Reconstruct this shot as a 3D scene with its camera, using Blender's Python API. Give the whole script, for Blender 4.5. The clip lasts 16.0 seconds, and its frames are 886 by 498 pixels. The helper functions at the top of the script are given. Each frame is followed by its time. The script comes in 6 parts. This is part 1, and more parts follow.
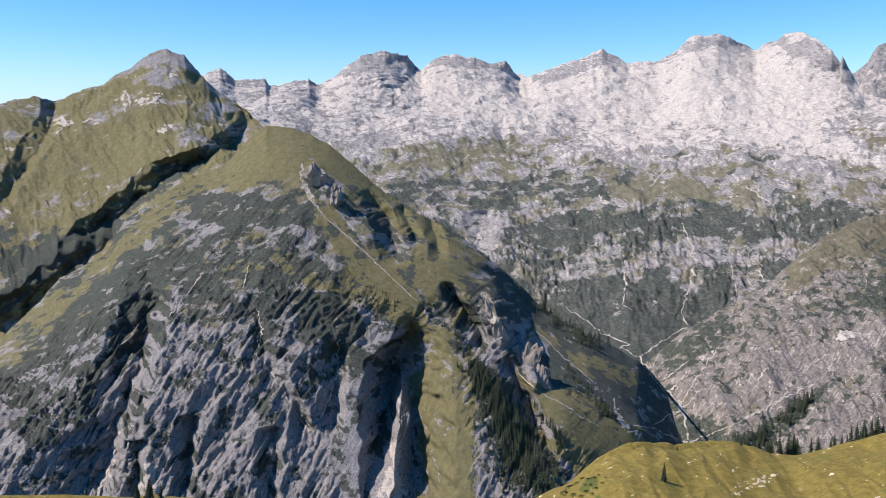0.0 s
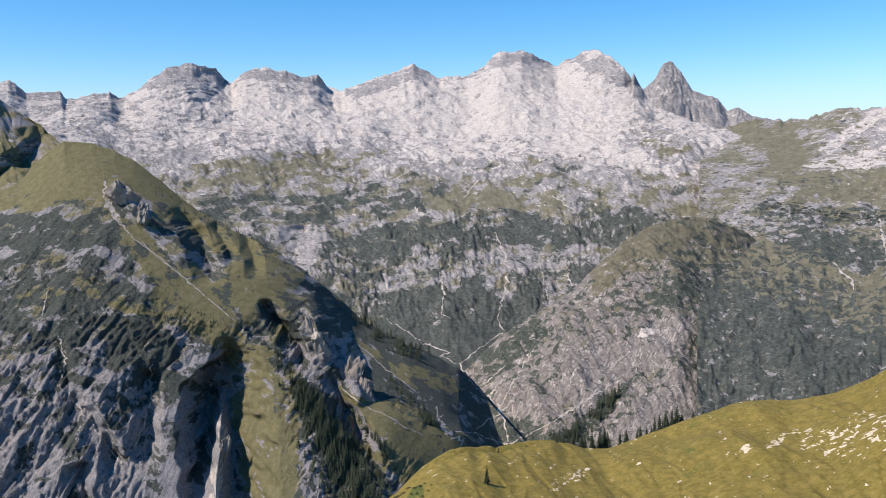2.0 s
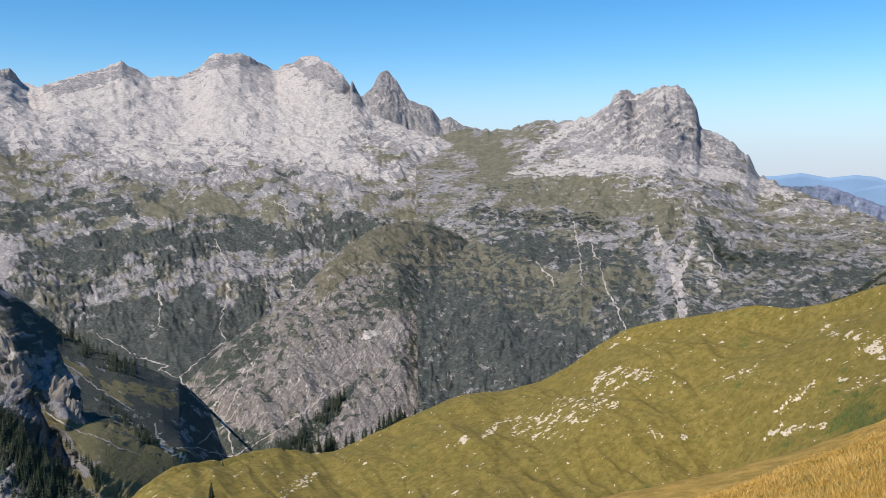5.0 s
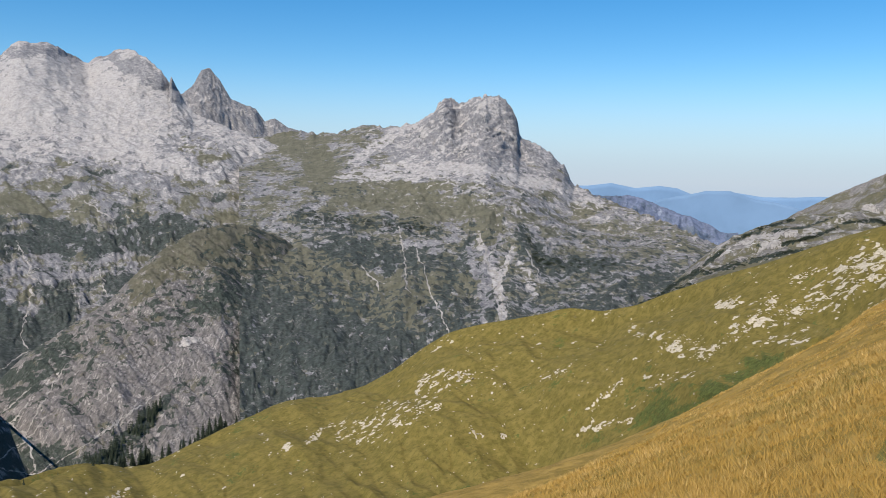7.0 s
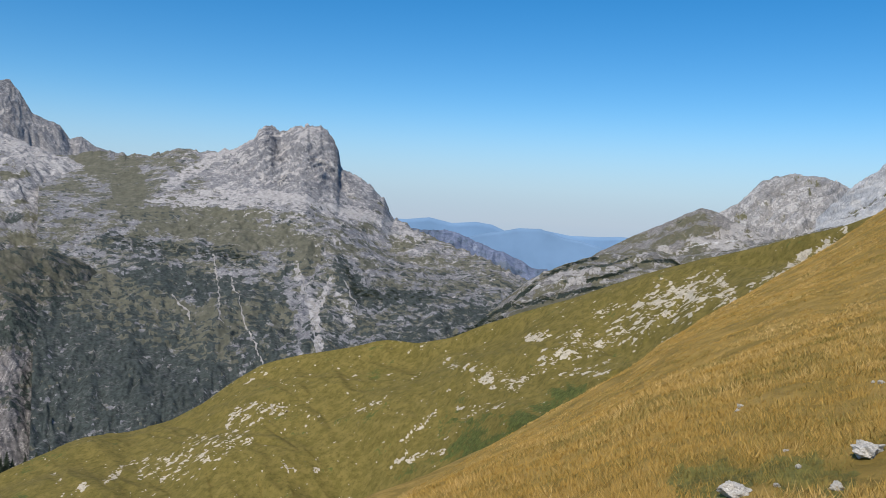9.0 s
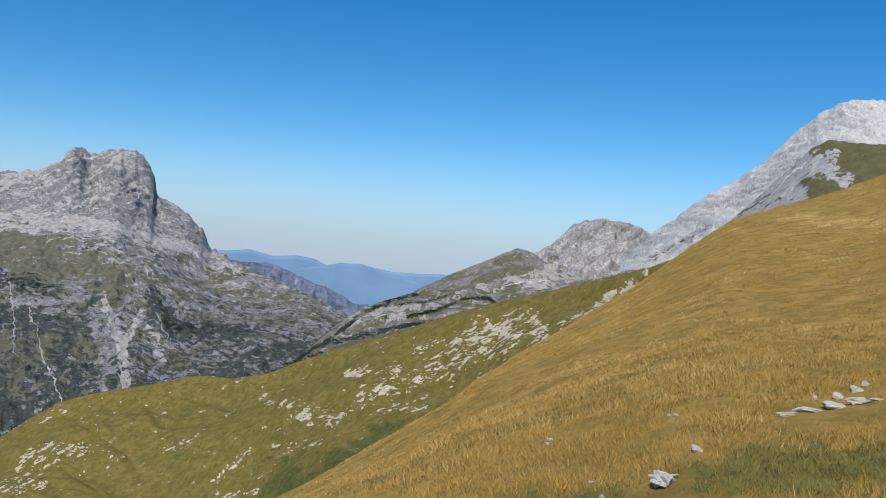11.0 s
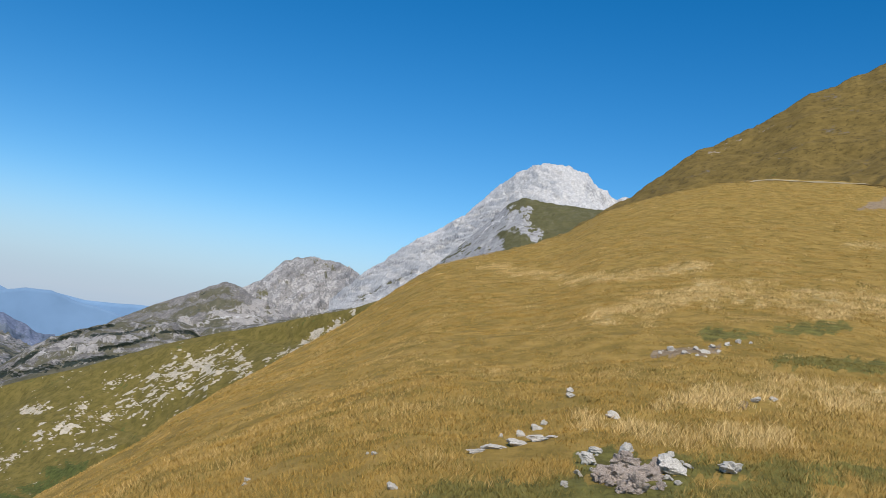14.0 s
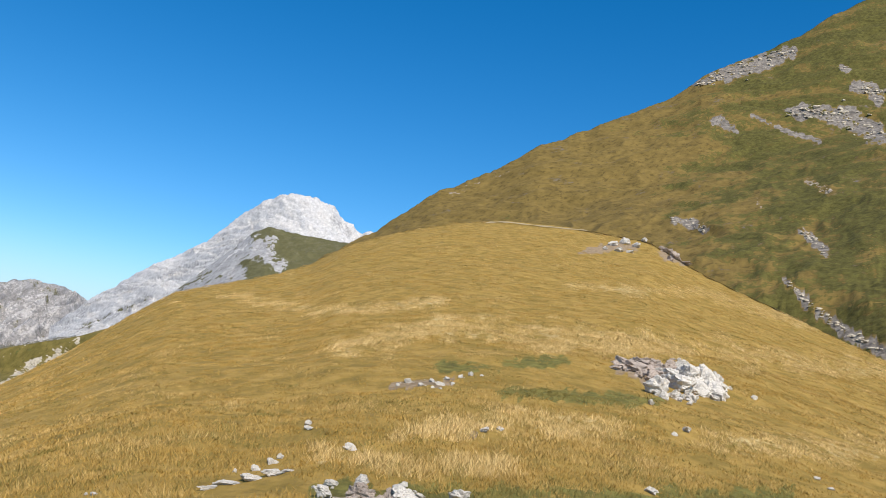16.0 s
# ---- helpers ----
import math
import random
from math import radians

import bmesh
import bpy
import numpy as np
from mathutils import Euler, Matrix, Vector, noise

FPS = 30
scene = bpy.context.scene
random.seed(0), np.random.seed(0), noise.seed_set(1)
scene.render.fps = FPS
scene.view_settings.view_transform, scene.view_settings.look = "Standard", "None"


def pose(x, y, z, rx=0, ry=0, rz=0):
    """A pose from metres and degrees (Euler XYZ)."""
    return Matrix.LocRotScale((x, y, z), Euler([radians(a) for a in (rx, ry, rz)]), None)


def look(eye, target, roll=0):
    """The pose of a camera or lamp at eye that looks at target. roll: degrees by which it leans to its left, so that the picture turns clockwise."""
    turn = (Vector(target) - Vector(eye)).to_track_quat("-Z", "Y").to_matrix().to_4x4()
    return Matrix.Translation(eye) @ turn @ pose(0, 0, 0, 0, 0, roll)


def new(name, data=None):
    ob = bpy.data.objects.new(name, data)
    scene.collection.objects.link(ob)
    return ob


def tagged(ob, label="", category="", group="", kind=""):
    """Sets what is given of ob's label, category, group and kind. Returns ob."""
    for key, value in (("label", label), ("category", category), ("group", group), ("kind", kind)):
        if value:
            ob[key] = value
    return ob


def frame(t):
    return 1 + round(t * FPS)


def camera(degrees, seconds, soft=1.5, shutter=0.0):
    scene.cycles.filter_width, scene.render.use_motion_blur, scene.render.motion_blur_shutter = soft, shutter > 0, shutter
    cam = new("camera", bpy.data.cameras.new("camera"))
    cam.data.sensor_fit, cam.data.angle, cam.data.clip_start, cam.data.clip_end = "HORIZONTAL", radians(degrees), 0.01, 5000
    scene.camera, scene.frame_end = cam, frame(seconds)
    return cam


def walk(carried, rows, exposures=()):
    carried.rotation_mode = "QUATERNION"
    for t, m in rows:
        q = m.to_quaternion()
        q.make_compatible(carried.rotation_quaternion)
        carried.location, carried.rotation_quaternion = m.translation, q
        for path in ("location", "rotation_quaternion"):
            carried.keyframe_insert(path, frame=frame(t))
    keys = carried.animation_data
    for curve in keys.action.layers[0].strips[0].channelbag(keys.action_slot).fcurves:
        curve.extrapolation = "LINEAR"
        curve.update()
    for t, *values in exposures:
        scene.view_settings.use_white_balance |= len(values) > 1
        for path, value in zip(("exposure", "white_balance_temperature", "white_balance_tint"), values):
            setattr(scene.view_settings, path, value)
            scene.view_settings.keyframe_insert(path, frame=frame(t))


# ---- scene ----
# ---- camera and walk: one person turning on the spot, phone held at eye height ----
EYE = 1.6
cam = camera(53.63, 16.0, soft=0.6)
# seconds, then tilt, lean and turn in degrees
ROWS = [
    (0, 84.2, -0.1, 0),
    (0.5, 84.37, -0.01, -2.92),
    (1, 84.57, 0.21, -5.92),
    (1.5, 84.81, 0.46, -8.95),
    (2, 85.01, 0.75, -11.95),
    (2.5, 85.17, 0.88, -14.97),
    (3, 85.3, 0.87, -18.02),
    (3.5, 85.39, 0.84, -21.08),
    (4, 85.37, 0.74, -24.14),
    (6.5, 85.22, -0.5, -38.38),
    (7, 85.51, -0.89, -41.26),
    (7.5, 85.98, -1.45, -44.17),
    (8, 86.56, -1.96, -47.14),
    (8.5, 87.25, -2.53, -50.04),
    (9, 87.96, -2.98, -52.98),
    (11.5, 91.79, -4.95, -67.47),
    (12, 92.55, -5.33, -70.37),
    (12.5, 93.32, -5.8, -73.29),
    (13, 94.06, -6.21, -76.37),
    (13.5, 94.67, -6.71, -79.76),
    (14, 95.36, -6.92, -83.55),
    (14.5, 96.3, -7.06, -87.73),
    (15, 97.39, -7.16, -91.96),
    (15.5, 98.41, -7.22, -96.18),
    (16, 99.48, -7.05, -100.41),
]

walk(cam, [(t, pose(0, 0, EYE, rx, ry, rz)) for t, rx, ry, rz in ROWS], exposures=[(0.0, 0.88, 7200, 17), (3.5, 0.66, 7150, 15), (7.0, 0.36, 6950, 11), (9.0, 0.17, 6650, 10), (12.5, 0.15, 6600, 10), (14.5, 0.22, 6700, 10), (16.0, 0.5, 6850, 11)])

# ---- sky and sun ----
SUN_BEARING, SUN_HEIGHT = -101.0, 48.0
world = bpy.data.worlds.new("world")
scene.world = world
world.use_nodes = True
wn = world.node_tree.nodes
sky = wn.new("ShaderNodeTexSky")
sky.sky_type, sky.sun_disc = "NISHITA", False
sky.sun_elevation, sky.sun_rotation = radians(SUN_HEIGHT), radians(SUN_BEARING)
sky.altitude, sky.air_density, sky.dust_density, sky.ozone_density = 1200, 1.0, 0.1, 4.0
rich = wn.new("ShaderNodeHueSaturation")
rich.inputs["Hue"].default_value, rich.inputs["Saturation"].default_value = 0.499, 1.38
world.node_tree.links.new(sky.outputs[0], rich.inputs["Color"])
world.node_tree.links.new(rich.outputs[0], wn["Background"].inputs[0])
# bright haze low over the whole horizon
toward = wn.new("ShaderNodeTexCoord")
split = wn.new("ShaderNodeSeparateXYZ")
world.node_tree.links.new(toward.outputs["Generated"], split.inputs[0])
low = wn.new("ShaderNodeMapRange")
low.interpolation_type = "SMOOTHERSTEP"
for socket, value in zip((1, 2, 3, 4), (-0.02, 0.15, 0.85, 0.0)):
    low.inputs[socket].default_value = value
world.node_tree.links.new(split.outputs[2], low.inputs[0])
haze = wn.new("ShaderNodeMix")
haze.data_type = "RGBA"
haze.inputs[7].default_value = (2.7, 3.75, 5.45, 1)
world.node_tree.links.new(low.outputs[0], haze.inputs[0])
world.node_tree.links.new(rich.outputs[0], haze.inputs[6])
world.node_tree.links.new(haze.outputs[2], wn["Background"].inputs[0])
wn["Background"].inputs[1].default_value = 0.11
sun = new("sun", bpy.data.lights.new("sun", "SUN"))
sun.data.energy, sun.data.angle, sun.data.color = 3.8, radians(0.53), (1.0, 0.95, 0.88)
sb, se = radians(SUN_BEARING), radians(SUN_HEIGHT)
sun.matrix_world = look((0, 0, 0), (-math.sin(sb) * math.cos(se), -math.cos(sb) * math.cos(se), -math.sin(se)))


# ---- noise ----
ANGLES = np.random.RandomState(11).rand(256 * 256) * 2 * math.pi
LATTICE_X, LATTICE_Y = np.cos(ANGLES).astype(np.float32), np.sin(ANGLES).astype(np.float32)


def perlin(x, y, seed=0):
    x, y = np.asarray(x, np.float32), np.asarray(y, np.float32)
    x0, y0 = np.floor(x), np.floor(y)
    fx, fy = x - x0, y - y0
    ix, iy = x0.astype(np.int32) + 37 * seed, y0.astype(np.int32) + 91 * seed
    u, v = fx * fx * fx * (fx * (fx * 6 - 15) + 10), fy * fy * fy * (fy * (fy * 6 - 15) + 10)

    def corner(i, j):
        k = ((ix + i) & 255) * 256 + ((iy + j) & 255)
        return LATTICE_X[k] * (fx - i) + LATTICE_Y[k] * (fy - j)
    low = corner(0, 0) * (1 - u) + corner(1, 0) * u
    high = corner(0, 1) * (1 - u) + corner(1, 1) * u
    return (low * (1 - v) + high * v) * 1.5


def fbm(x, y, octaves=4, seed=0, gain=0.5):
    total, amp = 0.0, 1.0
    for o in range(octaves):
        total = total + amp * perlin(x * 2.03 ** o, y * 2.03 ** o, seed + o)
        amp *= gain
    return total


def ridged(x, y, octaves=4, seed=0, gain=0.5):
    total, amp, norm = 0.0, 1.0, 0.0
    for o in range(octaves):
        total = total + amp * (1 - 2 * np.abs(perlin(x * 2.07 ** o, y * 2.07 ** o, seed + o)))
        norm += amp
        amp *= gain
    return total / norm


def step(lo, hi, x):
    t = np.clip((x - lo) / (hi - lo), 0, 1)
    return t * t * (3 - 2 * t)


# ---- materials ----
def node_mat(name):
    mat = bpy.data.materials.new(name)
    mat.use_nodes = True
    return mat, mat.node_tree.nodes, mat.node_tree.links


def tex_noise(n, l, vec, scale, detail=6, rough=0.6):
    t = n.new("ShaderNodeTexNoise")
    t.inputs["Scale"].default_value, t.inputs["Detail"].default_value, t.inputs["Roughness"].default_value = scale, detail, rough
    l.new(vec, t.inputs["Vector"])
    return t.outputs["Fac"]


def remap(n, l, value, a, b, c=0.0, d=1.0):
    m = n.new("ShaderNodeMapRange")
    m.interpolation_type = "SMOOTHSTEP"
    l.new(value, m.inputs[0])
    for i, q in zip((1, 2, 3, 4), (a, b, c, d)):
        m.inputs[i].default_value = q
    return m.outputs[0]


def maths(n, l, op, a, b):
    m = n.new("ShaderNodeMath")
    m.operation = op
    for i, q in enumerate((a, b)):
        if isinstance(q, (int, float)):
            m.inputs[i].default_value = q
        else:
            l.new(q, m.inputs[i])
    return m.outputs[0]


def mix(n, l, fac, a, b):
    m = n.new("ShaderNodeMix")
    m.data_type = "RGBA"
    for sock, q in ((m.inputs[0], fac), (m.inputs[6], a), (m.inputs[7], b)):
        if isinstance(q, tuple):
            sock.default_value = (*q, 1)
        elif isinstance(q, (int, float)):
            sock.default_value = q
        else:
            l.new(q, sock)
    return m.outputs[2]


def land_material(name, rock, rock_dark, grass, grass_dry, scrub, pale, grain, relief, strength=0.6, fall=None, veins=0.0, tufts=0.0):
    """Ground whose cover attribute says where grass, scrub and pale stone lie on the bare rock; grain is the size of its texture in metres."""
    mat, n, l = node_mat(name)
    bsdf = n["Principled BSDF"]
    pos = n.new("ShaderNodeTexCoord").outputs["Object"]
    cover = n.new("ShaderNodeAttribute")
    cover.attribute_name = "cover"
    rgb = n.new("ShaderNodeSeparateColor")
    l.new(cover.outputs["Color"], rgb.inputs[0])
    big, mid = tex_noise(n, l, pos, 1 / (grain * 14), 5), tex_noise(n, l, pos, 1 / (grain * 3), 6, 0.65)
    fine = tex_noise(n, l, pos, 1 / grain, 8, 0.7)
    bed = fine
    lines = None
    if fall:
        # ribs and runnels drawn out down the fall line
        down = Vector(fall).normalized()
        across = down.cross(Vector((0, 0, 1))).normalized()
        out = across.cross(down)
        join = n.new("ShaderNodeCombineXYZ")
        for i, (axis, size) in enumerate(((across, grain * 0.6), (out, grain * 1.2), (down, grain * 5.0))):
            dot = n.new("ShaderNodeVectorMath")
            dot.operation = "DOT_PRODUCT"
            l.new(pos, dot.inputs[0])
            dot.inputs[1].default_value = axis / size
            l.new(dot.outputs["Value"], join.inputs[i])
        bed = maths(n, l, "ADD", maths(n, l, "MULTIPLY", tex_noise(n, l, join.outputs[0], 1.0, 7, 0.66), 0.6), maths(n, l, "MULTIPLY", fine, 0.4))
        # thin seams of broken pale stone, in clusters
        dry = tex_noise(n, l, pos, 1 / (grain * 7), 4, 0.6)
        for coord, scale, where in ((join.outputs[0], 0.3, dry), (pos, 1 / (grain * 5), mid)):
            gap = maths(n, l, "ABSOLUTE", maths(n, l, "SUBTRACT", tex_noise(n, l, coord, scale, 5, 0.62), 0.5), 0.0)
            seam = maths(n, l, "MULTIPLY", remap(n, l, gap, 0.02, 0.008), remap(n, l, where, 0.47, 0.56, 0.0, veins))
            lines = seam if lines is None else maths(n, l, "MAXIMUM", lines, seam)
    # dark joints along the beds
    flat = n.new("ShaderNodeMapping")
    flat.inputs["Scale"].default_value, flat.inputs["Rotation"].default_value = (1, 1, 3.2), (0.12, -0.16, 0.4)
    l.new(pos, flat.inputs["Vector"])
    crack = maths(n, l, "ABSOLUTE", maths(n, l, "SUBTRACT", tex_noise(n, l, flat.outputs[0], 1 / (grain * 4.5), 7, 0.66), 0.5), 0.0)
    crack = maths(n, l, "MULTIPLY", remap(n, l, crack, 0.035, 0.008), remap(n, l, mid, 0.38, 0.56, 0.0, 0.62))
    stone = mix(n, l, remap(n, l, bed, 0.36, 0.62), rock_dark, rock)
    stone = mix(n, l, remap(n, l, big, 0.35, 0.7, 0.0, 0.3), stone, tuple(c * 0.75 for c in rock))
    turf = mix(n, l, remap(n, l, mid, 0.35, 0.68), grass, grass_dry)
    turf = mix(n, l, remap(n, l, fine, 0.42, 0.75, 0.0, 0.3), turf, tuple(c * 0.55 for c in grass))
    if tufts:
        clump = tex_noise(n, l, pos, 1 / (grain * 1.2), 4, 0.6)
        turf = mix(n, l, remap(n, l, clump, 0.53, 0.64, 0.0, tufts), turf, tuple(c * 0.42 for c in grass))
        turf = mix(n, l, remap(n, l, clump, 0.45, 0.34, 0.0, tufts * 0.5), turf, tuple(c * 1.15 for c in grass_dry))
    bush = mix(n, l, remap(n, l, fine, 0.3, 0.7), tuple(c * 0.55 for c in scrub), tuple(c * 1.5 for c in scrub))
    white = mix(n, l, remap(n, l, fine, 0.35, 0.65), tuple(c * 0.78 for c in pale), tuple(c * 1.1 for c in pale))
    stone, white = mix(n, l, crack, stone, tuple(c * 0.7 for c in rock_dark)), mix(n, l, maths(n, l, "MULTIPLY", crack, 0.8), white, tuple(c * 1.1 for c in rock_dark))
    jitter = maths(n, l, "MULTIPLY", maths(n, l, "SUBTRACT", fine, 0.5), 1.2)
    soft = maths(n, l, "MULTIPLY", maths(n, l, "SUBTRACT", mid, 0.5), 0.7)
    both = maths(n, l, "ADD", jitter, soft)
    col = mix(n, l, remap(n, l, maths(n, l, "ADD", rgb.outputs[0], both), 0.38, 0.62), stone, turf)
    col = mix(n, l, remap(n, l, maths(n, l, "ADD", rgb.outputs[2], both), 0.4, 0.6), col, white)
    col = mix(n, l, remap(n, l, maths(n, l, "ADD", rgb.outputs[1], both), 0.42, 0.58), col, bush)
    if lines is not None:
        bare = remap(n, l, maths(n, l, "ADD", rgb.outputs[1], both), 0.3, 0.75, 1.0, 0.2)
        bare = maths(n, l, "MULTIPLY", bare, remap(n, l, rgb.outputs[0], 0.5, 0.85, 1.0, 0.1))
        col = mix(n, l, maths(n, l, "MULTIPLY", lines, bare), col, white)
    l.new(col, bsdf.inputs["Base Color"])
    bsdf.inputs["Roughness"].default_value = 0.92
    bsdf.inputs["Specular IOR Level"].default_value = 0.15
    bump = n.new("ShaderNodeBump")
    bump.inputs["Strength"].default_value, bump.inputs["Distance"].default_value = strength, relief
    l.new(maths(n, l, "ADD", maths(n, l, "ADD", fine, mid), maths(n, l, "MULTIPLY", bed, 1.5)) if fall else maths(n, l, "ADD", fine, mid), bump.inputs["Height"])
    l.new(bump.outputs[0], bsdf.inputs["Normal"])
    return mat


def distance_mat(name="far range with haze glow", tint=(0.10, 0.16, 0.24), air=(0.12, 0.26, 0.48), glow=0.55):
    """Far ranges seen through miles of bright air, whose blue haze is put into their base colour and emission."""
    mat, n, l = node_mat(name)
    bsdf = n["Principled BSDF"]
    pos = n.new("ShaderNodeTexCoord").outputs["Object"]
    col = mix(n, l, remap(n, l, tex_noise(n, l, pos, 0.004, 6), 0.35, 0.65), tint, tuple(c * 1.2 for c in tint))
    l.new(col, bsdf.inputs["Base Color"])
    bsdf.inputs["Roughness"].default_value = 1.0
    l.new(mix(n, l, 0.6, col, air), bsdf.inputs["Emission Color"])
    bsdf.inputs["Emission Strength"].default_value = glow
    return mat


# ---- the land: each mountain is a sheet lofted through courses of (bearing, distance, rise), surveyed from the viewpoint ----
def spread(course, b):
    c = np.array(sorted(course), float)
    return np.interp(b, c[:, 0], c[:, 1]), np.interp(b, c[:, 0], c[:, 2])


def mark(f, nodes, rough=0.45, seed=0):
    """1 along a line of (bearing, rise, half width), 0 beyond it, with an uneven edge."""
    n = np.array(nodes, float)
    if len(n) == 1:
        n = np.vstack([n, n + (0.01, 0, 0)])
    out = np.zeros(f["b"].shape)
    w = n[:, 2].max()
    near = (np.abs(f["b"] - (n[:, 0].min() + n[:, 0].max()) / 2) < np.ptp(n[:, 0]) / 2 + 1.6 * w) & (np.abs(f["e"] - (n[:, 1].min() + n[:, 1].max()) / 2) < np.ptp(n[:, 1]) / 2 + 1.6 * w)
    b, e = f["b"][near], f["e"][near]
    if not len(b):
        return out
    b, e = b + rough * w * fbm(b / w / 1.2, e / w / 1.2, 4, seed + 5), e + rough * w * fbm(b / w / 1.2, e / w / 1.2, 4, seed + 15)
    best = np.zeros(b.shape)
    for (b0, e0, w0), (b1, e1, w1) in zip(n[:-1], n[1:]):
        t = np.clip(((b - b0) * (b1 - b0) + (e - e0) * (e1 - e0)) / ((b1 - b0) ** 2 + (e1 - e0) ** 2), 0, 1)
        best = np.maximum(best, 1 - np.hypot(b - b0 - t * (b1 - b0), e - e0 - t * (e1 - e0)) / (w0 + t * (w1 - w0)))
    out[near] = np.clip(best * 2, 0, 1)
    return out


def cut(f, nodes):
    """A ravine down a line of (bearing, rise, depth, width on its low-bearing side, width on the other), in metres of depth; a negative depth is a rib."""
    n = np.array(sorted(nodes, key=lambda q: q[1]), float)
    e = f["e"]
    warp = 0.16 * fbm(f["b"] * 0.9, e * 0.9, 2, 77)
    at, depth, wl, wr = (np.interp(e, n[:, 1], n[:, i]) for i in (0, 2, 3, 4))
    u = f["b"] + warp * wl - at
    t = np.where(u < 0, 1 + u / wl, 1 - u / wr)
    ends = step(n[0, 1] - 1.0, n[0, 1], e) * step(n[-1, 1] + 0.5, n[-1, 1] - 0.1, e)
    return -depth * np.clip(t, 0, 1) * ends


def land(name, courses, counts, arc, step_deg, material, relief, cover, behind=0.25, drop=0.6, label="", category="", kind="", soften=0, cuts=(), marks=(), calm=(), crag=0.0, crag_size=60.0, keep=0.15):
    """relief(f) and cover(f) get the fields of the sheet: b bearing, e rise, v (0 crest to 1 foot), s metres along, q metres down, z height, up (1 level, 0 steep).
    relief gives metres outward, cover the shares of grass, scrub and pale stone, to which the marks add theirs."""
    b = np.arange(arc[0], arc[1] + step_deg / 2, step_deg)
    rs, zs = [], []
    for c in courses:
        r, e = spread(c, b)
        wide = int(round(2.4 / step_deg)) | 1
        hump_k = np.hanning(wide + 2)[1:-1]
        r = np.convolve(np.pad(r, wide // 2, mode="edge"), hump_k / hump_k.sum(), "valid")[:len(b)]
        if soften:
            k = np.ones(soften) / soften
            r, e = (np.convolve(np.pad(q, soften // 2, mode="edge"), k, "valid")[:len(b)] for q in (r, e))
        rs.append(r)
        zs.append(r * np.tan(np.radians(e)) + EYE)
    r_all, z_all, v_all = [], [], []
    back = max(6, counts[0] // 8)
    for i in range(back, 0, -1):
        t = (i / back) ** 1.5
        r_all.append(rs[0] * (1 + behind * t)), z_all.append(zs[0] - drop * behind * rs[0] * t), v_all.append(-t)
    total = sum(counts)
    done = 0
    for j, cnt in enumerate(counts):
        for i in range(cnt + (j == len(counts) - 1)):
            t = i / cnt
            r_all.append(rs[j] * (1 - t) + rs[j + 1] * t), z_all.append(zs[j] * (1 - t) + zs[j + 1] * t), v_all.append((done + i) / total)
        done += cnt
    r, z = np.array(r_all), np.array(z_all)
    v = np.repeat(np.array(v_all)[:, None], len(b), 1)
    for _ in range(max(soften, 4)):
        top = v[:, :1] == 0
        r2, z2 = r.copy(), z.copy()
        r2[1:-1], z2[1:-1] = (r[:-2] + 2 * r[1:-1] + r[2:]) / 4, (z[:-2] + 2 * z[1:-1] + z[2:]) / 4
        r, z = np.where(top, r, r2), np.where(top, z, z2)
    bb = np.repeat(b[None, :], len(r), 0)
    s = np.radians(bb) * r.mean()
    if crag:
        z = z + crag * (ridged(s / crag_size, s * 0 + 3.3, 5, 57, 0.6) - 0.5) * np.exp(-np.abs(v) / 0.05)
    dr, dz = np.gradient(r, axis=0), np.gradient(z, axis=0)
    length = np.hypot(dr, dz) + 1e-9
    e = np.degrees(np.arctan2(z - EYE, r))
    f = dict(b=bb, e=e, v=v, s=s, q=1.1 * z + 0.7 * r, z=z, r=r)
    d = relief(f) * (keep + (1 - keep) * step(0.0, 0.1, np.abs(v)))
    for nodes in calm:
        d = d * (1 - 0.93 * mark(f, nodes, 0.2))
    n_r, n_z = dz / length, -dr / length
    flip = np.where(n_z < 0, -1, 1)
    r, z = r + n_r * flip * d, z + n_z * flip * d
    for nodes in cuts:
        r = r - cut(f, nodes)
    br = np.radians(bb)
    p = np.stack([r * np.sin(br), r * np.cos(br), z], -1)
    nrm = np.cross(np.gradient(p, axis=0), np.gradient(p, axis=1))
    f["up"] = np.abs(nrm[..., 2]) / (np.linalg.norm(nrm, axis=-1) + 1e-9)
    f["d"], f["z"], f["r"] = d, z, r
    f["e"] = np.degrees(np.arctan2(z - EYE, r))
    shares = [np.array(np.broadcast_to(a, z.shape), float) for a in cover(f)]
    for i, (what, amount, nodes) in enumerate(marks):
        m = mark(f, nodes, seed=i) * np.clip(0.85 + 1.5 * patches(f, 0.011 * f["r"].mean(), 80 + i % 9), 0, 1.4)
        if what == "rock":
            for j in range(3):
                shares[j] = shares[j] - amount * m
        else:
            j = ("grass", "scrub", "pale").index(what)
            shares[j] = shares[j] + amount * m
            for o in range(3):
                if o > j or (what == "grass" and o != j) or (what == "pale" and o == 1):
                    shares[o] = shares[o] - 0.8 * amount * m
    ob = grid_object(name, p, material, [np.clip(a, 0, 1) for a in shares])
    f["p"], f["rise"], f["arc"], f["step"] = p, np.degrees(np.arctan2(p[..., 2] - EYE, np.hypot(p[..., 0], p[..., 1]))), arc, step_deg
    f["ob"] = tagged(ob, label, category, kind=kind)
    return f


